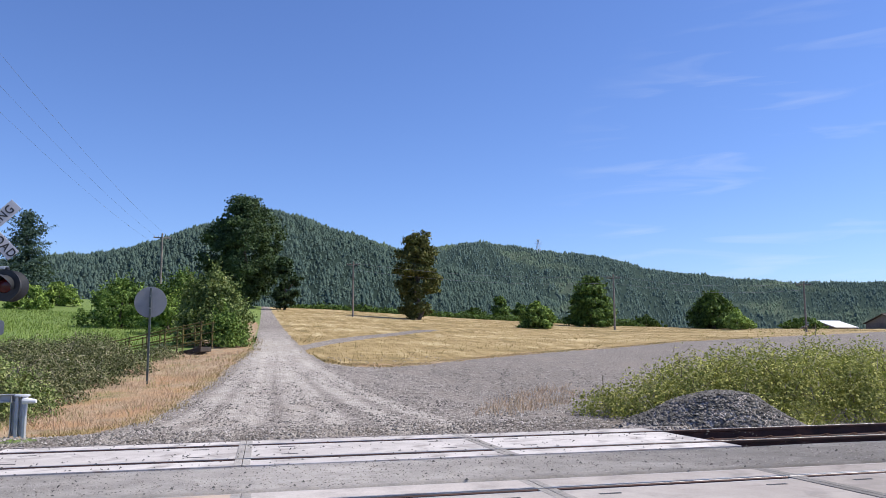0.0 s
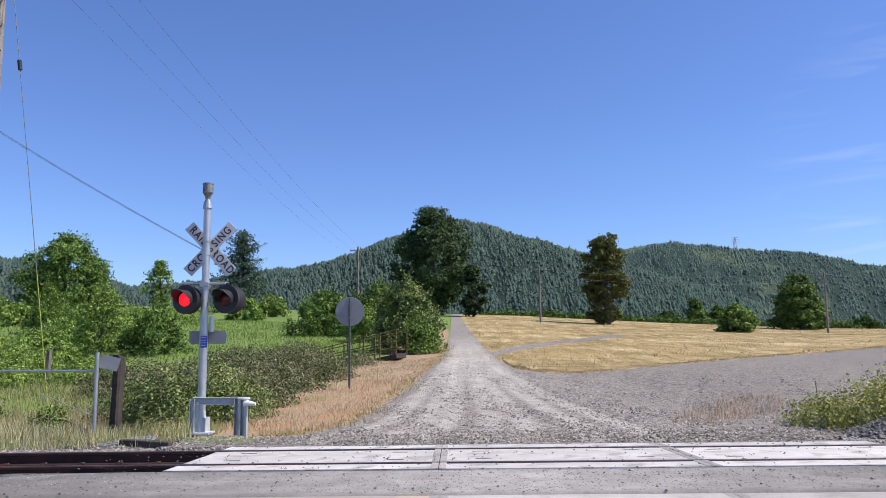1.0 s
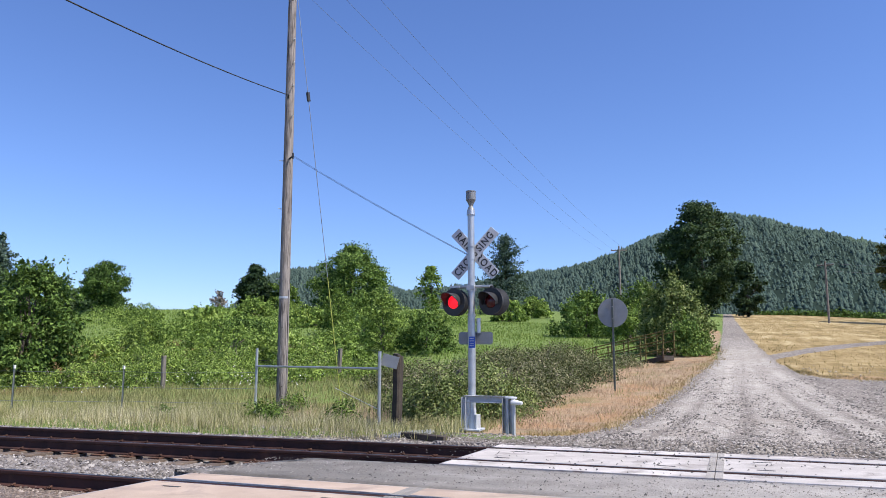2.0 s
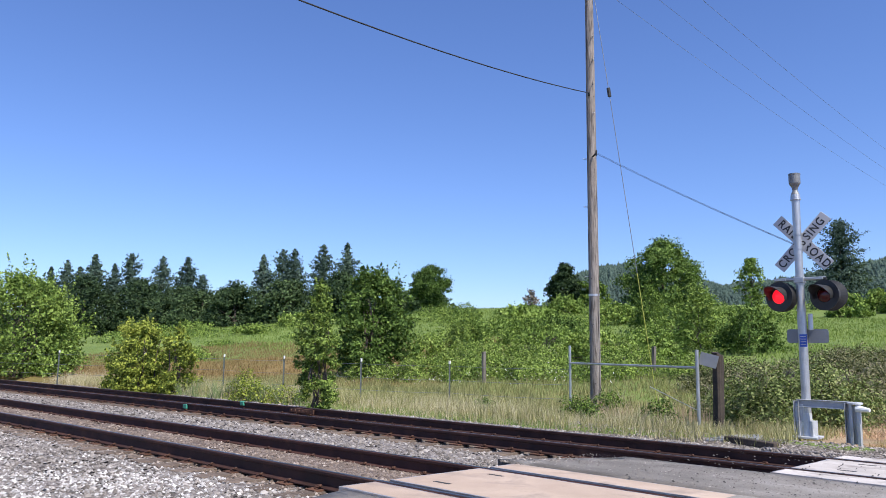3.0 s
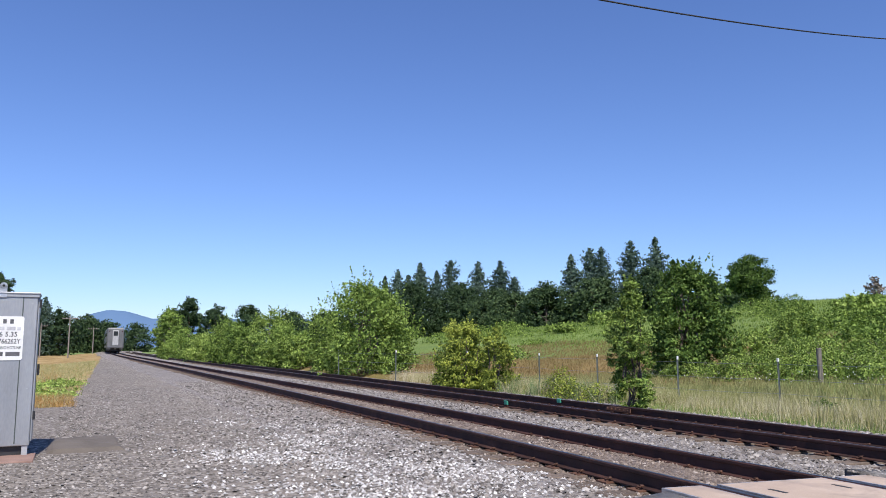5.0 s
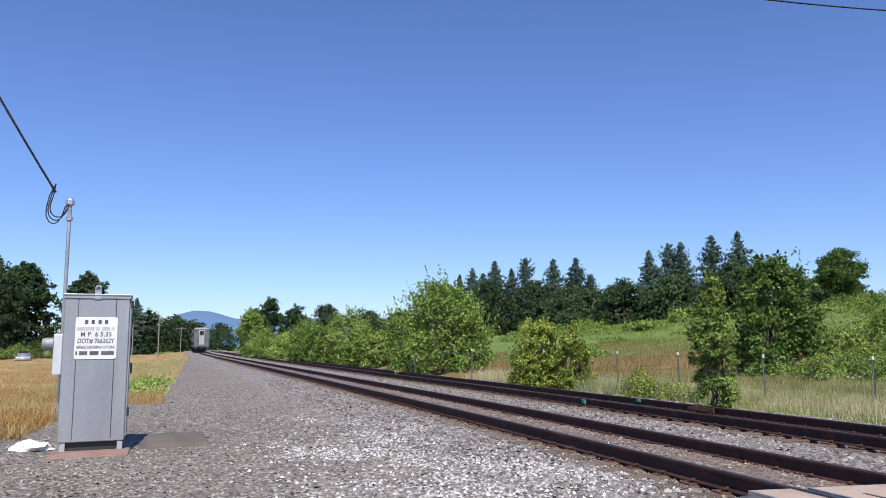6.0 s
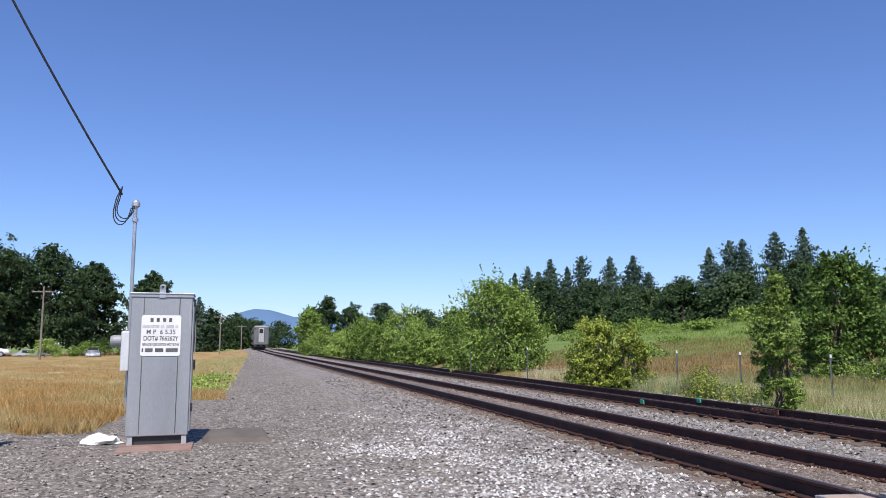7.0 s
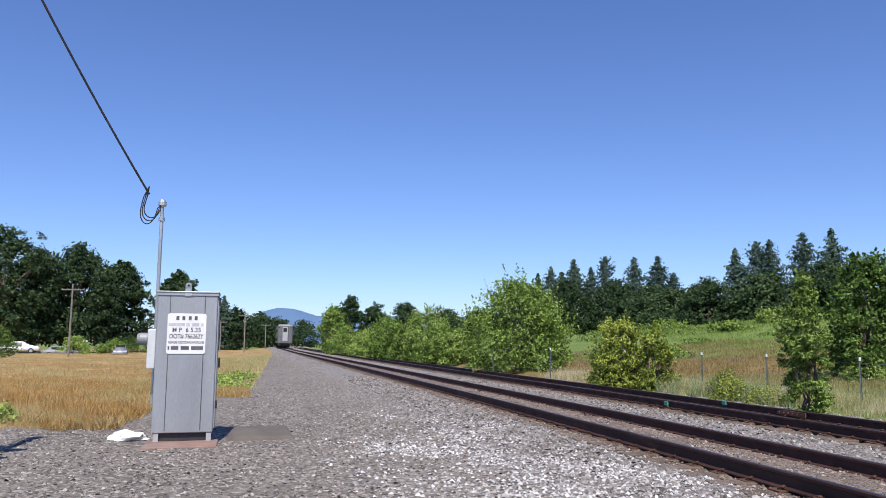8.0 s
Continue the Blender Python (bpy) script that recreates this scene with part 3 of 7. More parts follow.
def build_ground():
    rings = np.concatenate([[0.0], np.geomspace(2.0, 130, 262), np.geomspace(134, 4600, 30)])
    azs = np.radians(np.concatenate([np.linspace(-62, 118, 690, endpoint=False), np.linspace(118, 298, 36, endpoint=False)]))
    r, a = np.meshgrid(rings, azs, indexing="ij")
    x, y = -np.sin(a) * r, np.cos(a) * r
    z = ground_heights(x, y)
    z -= 8.0 * smooth(150, 700, r)
    n, k = r.shape
    i, j = np.meshgrid(np.arange(n - 1), np.arange(k), indexing="ij")
    p, q = (i * k + j).ravel(), (i * k + (j + 1) % k).ravel()
    me = mesh_np("ground", np.stack([x, y, z], -1).reshape(-1, 3), np.stack([p, q, q + k, p + k], 1), M_GROUND)
    ob = tagged(new("ground", me), "flat railside ground rising to a mown field and meadow", "ground", kind="structure")
    me.polygons.foreach_set("use_smooth", [True] * len(me.polygons))
    x, y, r, azd = x.ravel(), y.ravel(), r.ravel(), np.degrees(a).ravel()
    yy = y - bend(x)
    # lane over the crossing and up the hill, the fork to the east, and the wide yard beside the field
    lane_l = np.interp(y, [11, 13.2, 16.1, 25.8, 35, 57, 104, 130], [-4.2, -3.2, -2.25, -1.2, -0.5, -0.36, -0.4, -0.5])
    lane_r = np.interp(y, [12, 20, 26, 30, 39.7, 57.5, 106, 130], [9, 5.5, 2.8, 1.95, 1.7, 1.34, 0.8, 0.7])
    lane = smooth(-0.35, 0.35, x - lane_l) * smooth(0.35, -0.35, x - lane_r) * (y > 11) * (r < 118)
    isle = np.interp(x, ISLE_X, ISLE_Y)
    yard = smooth(0.6, -0.6, y - isle) * smooth(-1.0, 1.0, x - lane_l) * (y > 11)
    fork = np.interp(x, [1.2, 2.6, 4.3, 6.7, 9.7, 11.8, 15, 20], [35, 38.6, 43.3, 48.7, 54.5, 59.5, 65, 71])
    fork = smooth(2.0, 1.2, np.abs(y - fork)) * (x > 0.8) * smooth(18, 11, x)
    south = smooth(3.4, 2.6, yy) * smooth(-1.5, -0.3, yy + 0.035 * np.maximum(-x - 12, 0) * -1 + 0.0) + smooth(-15.2, -13.4, x + 0.12 * y) * smooth(4, 3, yy)
    south = np.maximum(south, smooth(-22, -19, x) * smooth(-3.1, -2.5, y) * (y < 4))
    north = smooth(11, 11.5, yy) * smooth(13.4 + 0.2 * np.sin(x), 12.4, yy) * smooth(-9.5, -6.0, x)
    gravel = np.clip(np.maximum.reduce([lane, yard, fork, south, north, (yy > 2.4) * (yy < 12.6) * 1.0]), 0, 1)
    straw = smooth(-0.6, 0.6, x - np.interp(y, [25, 40, 60, 110], [1.4, 1.3, 0.9, 0.4])) * (y > 20) * smooth(500, 200, r)
    dryv = smooth(2.8, 1.2, np.abs(x - lane_l + 1.4) * np.interp(y, [28, 36], [1.0, 1.5])) * (y > 13.5) * smooth(75, 60, y) + smooth(1.25, 0.75, np.hypot((x - (4.9 + 0.55 * (y - 14.5))) / 1.15, (y - 17.2) / 3.4))
    dryv = dryv + smooth(-11.5, -13.5, x) * smooth(0.0, -1.3, yy - 0.035 * np.maximum(-x - 12, 0)) * smooth(190, 160, r)
    edge = smooth(1.5, 0.4, np.abs(y - isle)) * (x > 1.5) * (r < 90)
    hay = 0.42 * smooth(13, 14, yy) * smooth(30, 26, r) * (x < -6) + smooth(28, 34, r) * smooth(62, 52, r) * smooth(40, 46, azd) * smooth(84, 76, azd)
    rut_r = np.interp(y, [12, 20, 26, 30, 40, 110], [4.4, 3.2, 2.4, 1.95, 1.65, 0.8])
    ruts = sum(smooth(0.36, 0.1, np.abs(x - (lane_l + w * (rut_r - lane_l)))) for w in (0.14, 0.27, 0.36, 0.5, 0.6, 0.74, 0.86)) * (y > 12) * 0.6 * smooth(60, 20, y)
    darkg = smooth(0, -6, x) * (y < 4) * 0.5 * smooth(4, 0.5, yy) + smooth(1.2, 0.4, np.abs(yy - 12.2)) * 0.8 + smooth(2.5, 8, x) * (y > 12) * 0.55
    col = np.ones((len(x), 4), np.float32)
    col[:, 0], col[:, 1], col[:, 2] = gravel, np.clip(straw, 0, 1), np.clip(dryv + 0.8 * edge, 0, 1)
    col[:, 3] = smooth(-10, -12, x)
    at = me.color_attributes.new("zones", "FLOAT_COLOR", "POINT")
    at.data.foreach_set("color", col.ravel())
    col[:, 0], col[:, 1], col[:, 2] = hay, np.clip(ruts, 0, 1), np.clip(darkg, 0, 1)
    at = me.color_attributes.new("more", "FLOAT_COLOR", "POINT")
    at.data.foreach_set("color", col.ravel())
    return ob


build_ground()

# ballast bed: one shaped strip under both tracks, with a hollow between them
bx = np.concatenate([np.linspace(40, 0, 60), np.linspace(-0.4, -60, 150), np.linspace(-62, -260, 90)])
bed_path = np.stack([bx, bend(bx), 0 * bx], 1)


def strip(name, path, across, heights, material, label, category=""):
    """An open sheet along the railway: places across the way (y) with their heights, roughened a little."""
    path = np.asarray(path)
    n, k = len(path), len(across)
    x = np.repeat(path[:, :1], k, 1)
    y = path[:, 1:2] + np.asarray(across)[None]
    z = np.asarray(heights)[None] + 0.018 * rough_value(x * 3.1, y * 3.3, 5.0)
    i, j = np.meshgrid(np.arange(n - 1), np.arange(k - 1), indexing="ij")
    a = (i * k + j).ravel()
    me = mesh_np(name, np.stack([x, y, z], -1).reshape(-1, 3), np.stack([a, a + 1, a + k + 1, a + k], 1), material)
    me.polygons.foreach_set("use_smooth", [True] * len(me.polygons))
    return tagged(new(name, me), label, category, kind="structure")


ACROSS = [2.3, 3.0, 3.8, 4.5, 5.0, 5.4, 5.765, 6.1, 6.5, 7.0, 7.4, 7.8, 8.3, 8.8, 9.2, 9.6, 9.93, 10.3, 10.7, 11.2, 11.8, 12.5, 13.2]
HEIGHT = [-0.30, -0.17, -0.165, -0.19, -0.215, -0.218, -0.212, -0.218, -0.215, -0.205, -0.185, -0.185, -0.215, -0.28, -0.288, -0.29, -0.288, -0.29, -0.288, -0.28, -0.265, -0.30, -0.42]
strip("ballast", bed_path, ACROSS, HEIGHT, M_BALLAST, "grey crushed rock bed under two tracks", "ballast")

strip("track_fines", bed_path[62:], [4.55, 4.8, 5.2, 5.6, 5.765, 6.0, 6.4, 6.8, 7.0], [-0.232, -0.212, -0.206, -0.204, -0.203, -0.204, -0.203, -0.2, -0.225], M_FINES, "rust-brown fines packed between the near rails", "ballast")

# ---- railway tracks ----
RAIL_OUT = [(-0.07, -0.172), (0.07, -0.172), (0.07, -0.16), (0.016, -0.142), (0.012, -0.048), (0.036, -0.036), (0.037, -0.008), (0.028, 0.0), (-0.028, 0.0), (-0.037, -0.008), (-0.036, -0.036), (-0.012, -0.048), (-0.016, -0.142), (-0.07, -0.16)]


def clip_mesh():
    """A tie plate with two spring clips holding the foot of the rail."""
    bm = bmesh.new()
    box(bm, 0, 0, -0.178, 0.19, 0.34, 0.014)
    for s in (-1, 1):
        pts = [Vector((0.07 * math.sin(k * 1.05), s * (0.085 + 0.03 * math.cos(k * 0.9)), -0.16 + 0.03 * math.sin(k * 0.8))) for k in range(5)]
        for p, q in zip(pts, pts[1:]):
            tube(bm, p, q, 0.011, n=5)
    me = bpy.data.meshes.new("rail_clip")
    bm.to_mesh(me)
    bm.free()
    me.materials.append(M_CLIP)
    return me


CLIP = clip_mesh()


def tie_mesh():
    bm = bmesh.new()
    box(bm, 0, 0, -0.275, 0.23, 2.6, 0.18, 0.012)
    me = bpy.data.meshes.new("tie")
    bm.to_mesh(me)
    bm.free()
    me.materials.append(M_TIE)
    return me


TIE = tie_mesh()


def railway_track(label, centre, drop, ends, tie_ranges):
    """Two rails, and their ties and clips where the crossing panels leave them bare."""
    track = empty("railway_track", 0, 0, 0, 0, label, "railway track")
    xs = np.concatenate([np.linspace(ends[0], 0, 50), np.linspace(-0.5, -80, 150), np.linspace(-82, ends[1], 70)])
    for side in (-1, 1):
        z = drop[0] if side < 0 else drop[1]
        path = np.stack([xs, centre + side * GAUGE / 2 + bend(xs), 0 * xs + z], 1)
        rail = part("rail", sweep("rail", path, RAIL_OUT, M_RAIL), None, track)
        rail.data.polygons.foreach_set("use_smooth", [False] * len(rail.data.polygons))
        part("rail_head", sweep("rail_head", path, [(-0.024, 0.0005), (0.024, 0.0005), (0.024, 0.002), (-0.024, 0.002)], M_RAILTOP), None, rail, "bright worn running band on the rail head")
    tilt = math.degrees(math.atan2(drop[1] - drop[0], GAUGE))
    count = 0
    for x0, x1 in tie_ranges:
        for k in range(int(abs(x1 - x0) / 0.52)):
            x = x0 + math.copysign(0.52 * k, x1 - x0)
            y = centre + float(bend(x))
            tie = part("tie", TIE, None, track)
            tie.matrix_world = pose(x, y + random.uniform(-0.03, 0.03), (drop[0] + drop[1]) / 2 + random.uniform(-0.012, 0.006), tilt, 0, random.uniform(-1.2, 1.2) + math.degrees(math.atan(-float(bend(x - 1) - bend(x)))))
            if abs(x) < 32:
                for side in (-1, 1):
                    clip = part("rail_clip", CLIP, None, track)
                    clip.matrix_world = pose(x, y + side * GAUGE / 2, drop[0] if side < 0 else drop[1])
    return track


NEAR_DROP, FAR_DROP = (0.0, -0.034), (-0.06, -0.094)
railway_track("rusty steel rails on weathered ties beside the gravel", NEAR_Y, NEAR_DROP, (40, -230), [(-5.9, -90)])
track_far = railway_track("rusty steel rails of the second track on weathered ties", FAR_Y, FAR_DROP, (40, -230), [(-3.6, -80), (6.2, 26)])
JX = -14.33
MARKS = ((-16.7, -1), (-16.7, 1))
JY = FAR_Y + GAUGE / 2 + float(bend(JX)) - 0.045
bm = bmesh.new()
box(bm, JX, JY, -0.17, 0.95, 0.03, 0.1, 0.006, -1.5)
for k in range(6):
    tube(bm, (JX - 0.37 + 0.148 * k, JY - 0.01, -0.17), (JX - 0.37 + 0.148 * k, JY - 0.035, -0.17), 0.018, n=8)
part("joint_bar", bm, M_CLIP, track_far, "rust-orange bolted joint bar")
for x, side in MARKS:
    bm = bmesh.new()
    box(bm, x, FAR_Y + side * GAUGE / 2 + float(bend(x)) - 0.03, -0.13, 0.16, 0.06, 0.1, 0.01)
    part("green_marker", bm, M_GREENMARK, track_far, "green painted mark on the rail web")

# ---- crossing: concrete panels, rubber flangeways, asphalt between the tracks ----


def crossing(label, centre, drop, x_ends, materials, thing="crossing_surface"):
    """Panels between and beside the rails, each a slab with a steel edge frame; dark rubber along the rails."""
    top = empty(thing, 0, 0, 0, 0, label, "railway crossing")
    tilt = math.atan2(drop[1] - drop[0], GAUGE)
    for x0, x1, material in zip(x_ends, x_ends[1:], materials):
        length = x1 - x0 - 0.05
        for y0, y1 in ((-1.29, -0.845), (-0.66, 0.66), (0.845, 1.29)):
            zc = (drop[0] + drop[1]) / 2 + (y0 + y1) / 2 * math.tan(tilt) - 0.005 + random.uniform(-0.003, 0.003)
            bm = bmesh.new()
            box(bm, 0, 0, -0.09, length - 0.05, y1 - y0 - 0.05, 0.18, 0.006)
            slab = part("panel", bm, material, top)
            slab.matrix_world = pose((x0 + x1) / 2, centre + (y0 + y1) / 2, zc, math.degrees(tilt), 0, random.uniform(-0.1, 0.1))
            bm = bmesh.new()
            w, h = length / 2, (y1 - y0) / 2
            for cx, cy, sx, sy in ((0, h - 0.0125, 2 * w, 0.023), (0, -h + 0.0125, 2 * w, 0.023), (w - 0.0125, 0, 0.023, 2 * h - 0.05), (-w + 0.0125, 0, 0.023, 2 * h - 0.05)):
                box(bm, cx, cy, -0.09, sx, sy, 0.178, 0.003)
            part("edge_frame", bm, M_EDGE, slab, "pale worn steel edge of the slab")
            if y1 - y0 > 0.6:
                for lx in (-0.33, 0.33):
                    for ly in (-0.3, 0.3):
                        bm = bmesh.new()
                        box(bm, lx * length, ly * (y1 - y0), 0.0005, 0.2, 0.045, 0.004)
                        part("lifting_pocket", bm, M_RUBBER, slab, "dark lifting slot")
    length = x_ends[-1] - x_ends[0]
    for side in (-1, 1):
        z = drop[0] if side < 0 else drop[1]
        for off, wide, low in ((-0.095, 0.1, -0.045), (0.095, 0.1, -0.045)):
            bm = bmesh.new()
            box(bm, (x_ends[0] + x_ends[-1]) / 2, centre + side * GAUGE / 2 + off, z + low - 0.06, length, wide, 0.12, 0.006)
            part("flangeway", bm, M_RUBBER, top, "black rubber strip beside the rail")
    for x in x_ends[1:-1]:
        for s in (-1, 1):
            bm = bmesh.new()
            box(bm, x + s * 0.046, centre, (drop[0] + drop[1]) / 2 - 0.016, 0.085, 2.56, 0.03, 0.004, 0, math.degrees(tilt))
            part("joint_strip", bm, M_ASPHALT, top, "grey joint strip between slabs")
    return top


crossing("tan concrete crossing panels with steel edges", NEAR_Y, NEAR_DROP, [-5.62, -2.9, -0.16, 2.48, 5.02, 7.7, 10.4], [M_PANEL_TAN] * 2 + [M_PANEL_ROSE] * 4)
crossing("pale dusty concrete crossing panels set round the rails", FAR_Y, FAR_DROP, [-3.32, -0.2, 2.87, 5.95], [M_PANEL] * 3)


def sheet(name, outline_fn, nx, ny, material, label, category="road"):
    """A thick slab whose top follows outline_fn(u, v) -> (x, y, z)."""
    u, v = np.meshgrid(np.linspace(0, 1, nx), np.linspace(0, 1, ny), indexing="ij")
    x, y, z = outline_fn(u, v)
    top = np.stack([x, y, z], -1).reshape(-1, 3)
    i, j = np.meshgrid(np.arange(nx - 1), np.arange(ny - 1), indexing="ij")
    a = (i * ny + j).ravel()
    f = np.stack([a, a + ny, a + ny + 1, a + 1], 1)
    rim = np.concatenate([np.arange(ny - 1), (ny - 1) + ny * np.arange(nx - 1), nx * ny - 1 - np.arange(ny - 1), (nx - 1) * ny - ny * np.arange(nx - 1)])
    low = top[rim] - (0, 0, 0.2)
    b = nx * ny + np.arange(len(rim))
    side = np.stack([rim, np.roll(rim, -1), np.roll(b, -1), b], 1)
    me = mesh_np(name, np.concatenate([top, low]), np.concatenate([f, side]), material)
    return tagged(new(name, me), label, category, kind="structure")


sheet("road", lambda u, v: (-5.6 + 15.5 * u + 0.9 * (v - 0.3) * (u < 0.02), 7.08 + 1.53 * v, -0.035 - 0.028 * v + 0.006 * rough_value(9 * u, 4 * v)), 60, 8, M_ASPHALT, "worn dusty asphalt between the two tracks")
sheet("road", lambda u, v: (-5.5 + 16 * u, 3.0 + 1.45 * v + 0.25 * rough_value(7 * u, 0 * v) * (1 - v), -0.155 + 0.145 * v**0.7), 50, 8, M_ASPHALT, "worn asphalt ramp up to the first rail")
sheet("road", lambda u, v: (-4.4 + 11.2 * u, 11.26 + 0.9 * v + 0.3 * rough_value(9 * u, 0 * v) * v, -0.112 - 0.16 * v**1.5), 50, 8, M_BALLAST, "gravel ramp down from the far rail")

# ---- crossing signal ----


def crossing_signal(label, x, y, z, turn=0.0):
    top = empty("crossing_signal", x, y, z, turn, label, "railway signal")
    bm = tube(bmesh.new(), (0, 0, 0.1), (0, 0, 4.12), 0.066, n=20)
    tube(bm, (0, 0, 4.1), (0, 0, 4.2), 0.086, 0.074, n=20)
    for zz in (3.49, 3.24, 2.74, 2.62, 2.16):
        tube(bm, (0, 0, zz - 0.018), (0, 0, zz + 0.018), 0.078, n=20)
    tube(bm, (0, 0, 0.1), (0, 0, 2.12), 0.073, n=20)
    part("mast", bm, M_GALV, top, smooth_faces=False)
    bm = lathe(bmesh.new(), [(0.075, 4.2), (0.055, 4.24), (0.04, 4.28), (0.055, 4.33), (0.088, 4.385), (0.096, 4.4), (0.096, 4.55), (0.1, 4.555), (0.1, 4.575), (0.02, 4.585)], 20)
    part("bell", bm, M_BELL, top, "grey electronic bell on the mast top")
    # base casting with four webs
    bm = bmesh.new()
    box(bm, 0, 0, 0.02, 0.4, 0.4, 0.04, 0.01)
    tube(bm, (0, 0, 0.03), (0, 0, 0.42), 0.1, 0.075, 16)
    for a in range(4):
        box(bm, 0.11 * math.cos(a * math.pi / 2 + 0.785), 0.11 * math.sin(a * math.pi / 2 + 0.785), 0.16, 0.13, 0.02, 0.26, 0.004, 45 + 90 * a)
    for a in range(4):
        tube(bm, (0.16 * math.cos(a * 1.571 + 0.785), 0.16 * math.sin(a * 1.571 + 0.785), 0.03), (0.16 * math.cos(a * 1.571 + 0.785), 0.16 * math.sin(a * 1.571 + 0.785), 0.09), 0.018, n=6)
    part("base", bm, M_SILVER, top, "silver cast base bolted to the ground")
    bm = box(bmesh.new(), -0.1, 0.0, 0.42, 0.14, 0.16, 0.3, 0.01)
    part("junction_box", bm, M_SILVER, top, "small silver box at the foot")
    # crossbuck behind the mast, facing -y, each blade in two words
    for k, (tilt, words, lift) in enumerate(((-47, (("RAIL", -0.335), ("ROAD", 0.335)), 0.0), (47, (("CRO", -0.36), ("S", 0.0), ("SING", 0.3)), 0.016))):
        m = pose(0.05, 0.1 - lift, 3.355, 90, 0, 0) @ pose(0, 0, 0, 0, 0, tilt)
        bm = bmesh.new()
        box(bm, 0, 0, 0, 1.2, 0.215, 0.012, 0.004)
        bm.transform(m)
        blade = part("crossbuck_blade", bm, M_BLADE, top, "pale grey retroreflective blade with black capitals")
        for word, at in words:
            lettering("lettering", word, 0.2, M_BLACK, blade, m @ pose(at, 0, 0.009), 1.22 if word != "S" else 1.0, "black capital letters", 0.84)
    # lamps on a cross arm
    bm = tube(bmesh.new(), (-0.42, 0.0, 2.7), (0.42, 0.0, 2.7), 0.03, n=10)
    box(bm, 0, 0, 2.68, 0.16, 0.16, 0.1, 0.01)
    box(bm, -0.3, -0.02, 2.7, 0.16, 0.06, 0.05, 0.01)
    box(bm, 0.3, -0.02, 2.7, 0.16, 0.06, 0.05, 0.01)
    part("cross_arm", bm, M_GALV, top)
    for s in (-1, 1):
        m = Matrix.Translation((0.045 + s * 0.368, -0.1, 2.405)) @ Matrix.Rotation(radians(-17), 4, "Z") @ Matrix.Rotation(radians(90), 4, "X")
        bm = lathe(bmesh.new(), [(0.02, -0.2), (0.1, -0.19), (0.16, -0.1), (0.165, 0.0), (0.15, 0.004)], 28, m)
        tube(bm, (0.045 + s * 0.36, 0.0, 2.5), (0.045 + s * 0.36, 0.0, 2.71), 0.035, n=10)
        unit = part("lamp_unit", bm, M_BLACK, top, "black flashing-light housing")
        bm = bmesh.new()
        lathe(bm, [(0.15, 0.0), (0.262, 0.0), (0.262, 0.012), (0.15, 0.012)], 36, m)
        part("backing_disc", bm, M_BLACK, unit, "round black backboard")
        # hood: a part-cylinder over the lens
        bm = bmesh.new()
        ring = []
        for k in range(25):
            a = math.pi * (-0.12 + 1.24 * k / 24)
            reach = 0.33 * (0.3 + 0.65 * max(math.sin(a), 0) ** 0.8)
            for rr in (0.162, 0.168):
                ring.append([bm.verts.new(m @ Vector((rr * math.cos(a), rr * math.sin(a), zz))) for zz in (0.012, reach)])
        for k in range(0, len(ring) - 2, 2):
            a0, b0, a1, b1 = ring[k], ring[k + 1], ring[k + 2], ring[k + 3]
            bm.faces.new((a0[0], a0[1], a1[1], a1[0]))
            bm.faces.new((b0[0], b1[0], b1[1], b0[1]))
            bm.faces.new((a0[1], b0[1], b1[1], a1[1]))
        part("hood", bm, M_BLACK, unit, "black sun hood")
        bm = lathe(bmesh.new(), [(0.135, 0.006), (0.11, 0.03), (0.055, 0.045), (0.005, 0.05)], 28, m)
        part("lens", bm, M_LAMP_ON if s < 0 else M_REDLENS, unit, "glowing red lens" if s < 0 else "unlit dark red lens", True)
    # back pair, facing the other road
    for s in (-1, 1):
        m = Matrix.Translation((0.045 + s * 0.4, 0.16, 2.41)) @ Matrix.Rotation(radians(180), 4, "Z") @ Matrix.Rotation(radians(90), 4, "X")
        bm = lathe(bmesh.new(), [(0.02, -0.16), (0.12, -0.15), (0.17, -0.05), (0.262, 0.0), (0.262, 0.012), (0.15, 0.012)], 28, m)
        part("rear_lamp_unit", bm, M_BLACK, top, "back of the rear-facing lamp")
    # two small plates: a grey sign back, a blue label
    bm = box(bmesh.new(), 0.05, 0.095, 1.72, 0.68, 0.006, 0.24, 0.0)
    bmesh.ops.bevel(bm, geom=[e for e in bm.edges if abs(e.verts[0].co.y - e.verts[1].co.y) > 0.003], offset=0.05, segments=4, affect="EDGES", profile=0.5)
    part("sign_plate", bm, M_SIGNBACK, top, "grey back of a small round-cornered sign")
    bm = tube(bmesh.new(), (0.13, 0.03, 1.82), (0.13, 0.03, 2.1), 0.04, 0.042, 12)
    part("splice_case", bm, M_GALV, top)
    bm = box(bmesh.new(), 0.03, -0.078, 1.64, 0.12, 0.008, 0.215, 0.003)
    label_plate = part("label_plate", bm, M_BLUE, top, "blue emergency notice plate")
    for k in range(4):
        part("print", box(bmesh.new(), 0.03, -0.083, 1.71 - 0.045 * k, 0.09, 0.002, 0.012), M_INKPALE, label_plate)
    return top


def lamp_on():
    m, n, l, bsdf = nodes_of("lit_red_lens")
    bsdf.inputs["Base Color"].default_value = (0.28, 0.006, 0.01, 1)
    bsdf.inputs["Emission Color"].default_value = (1.0, 0.012, 0.03, 1)
    bsdf.inputs["Emission Strength"].default_value = 0.85
    bsdf.inputs["Roughness"].default_value = 0.3
    return m


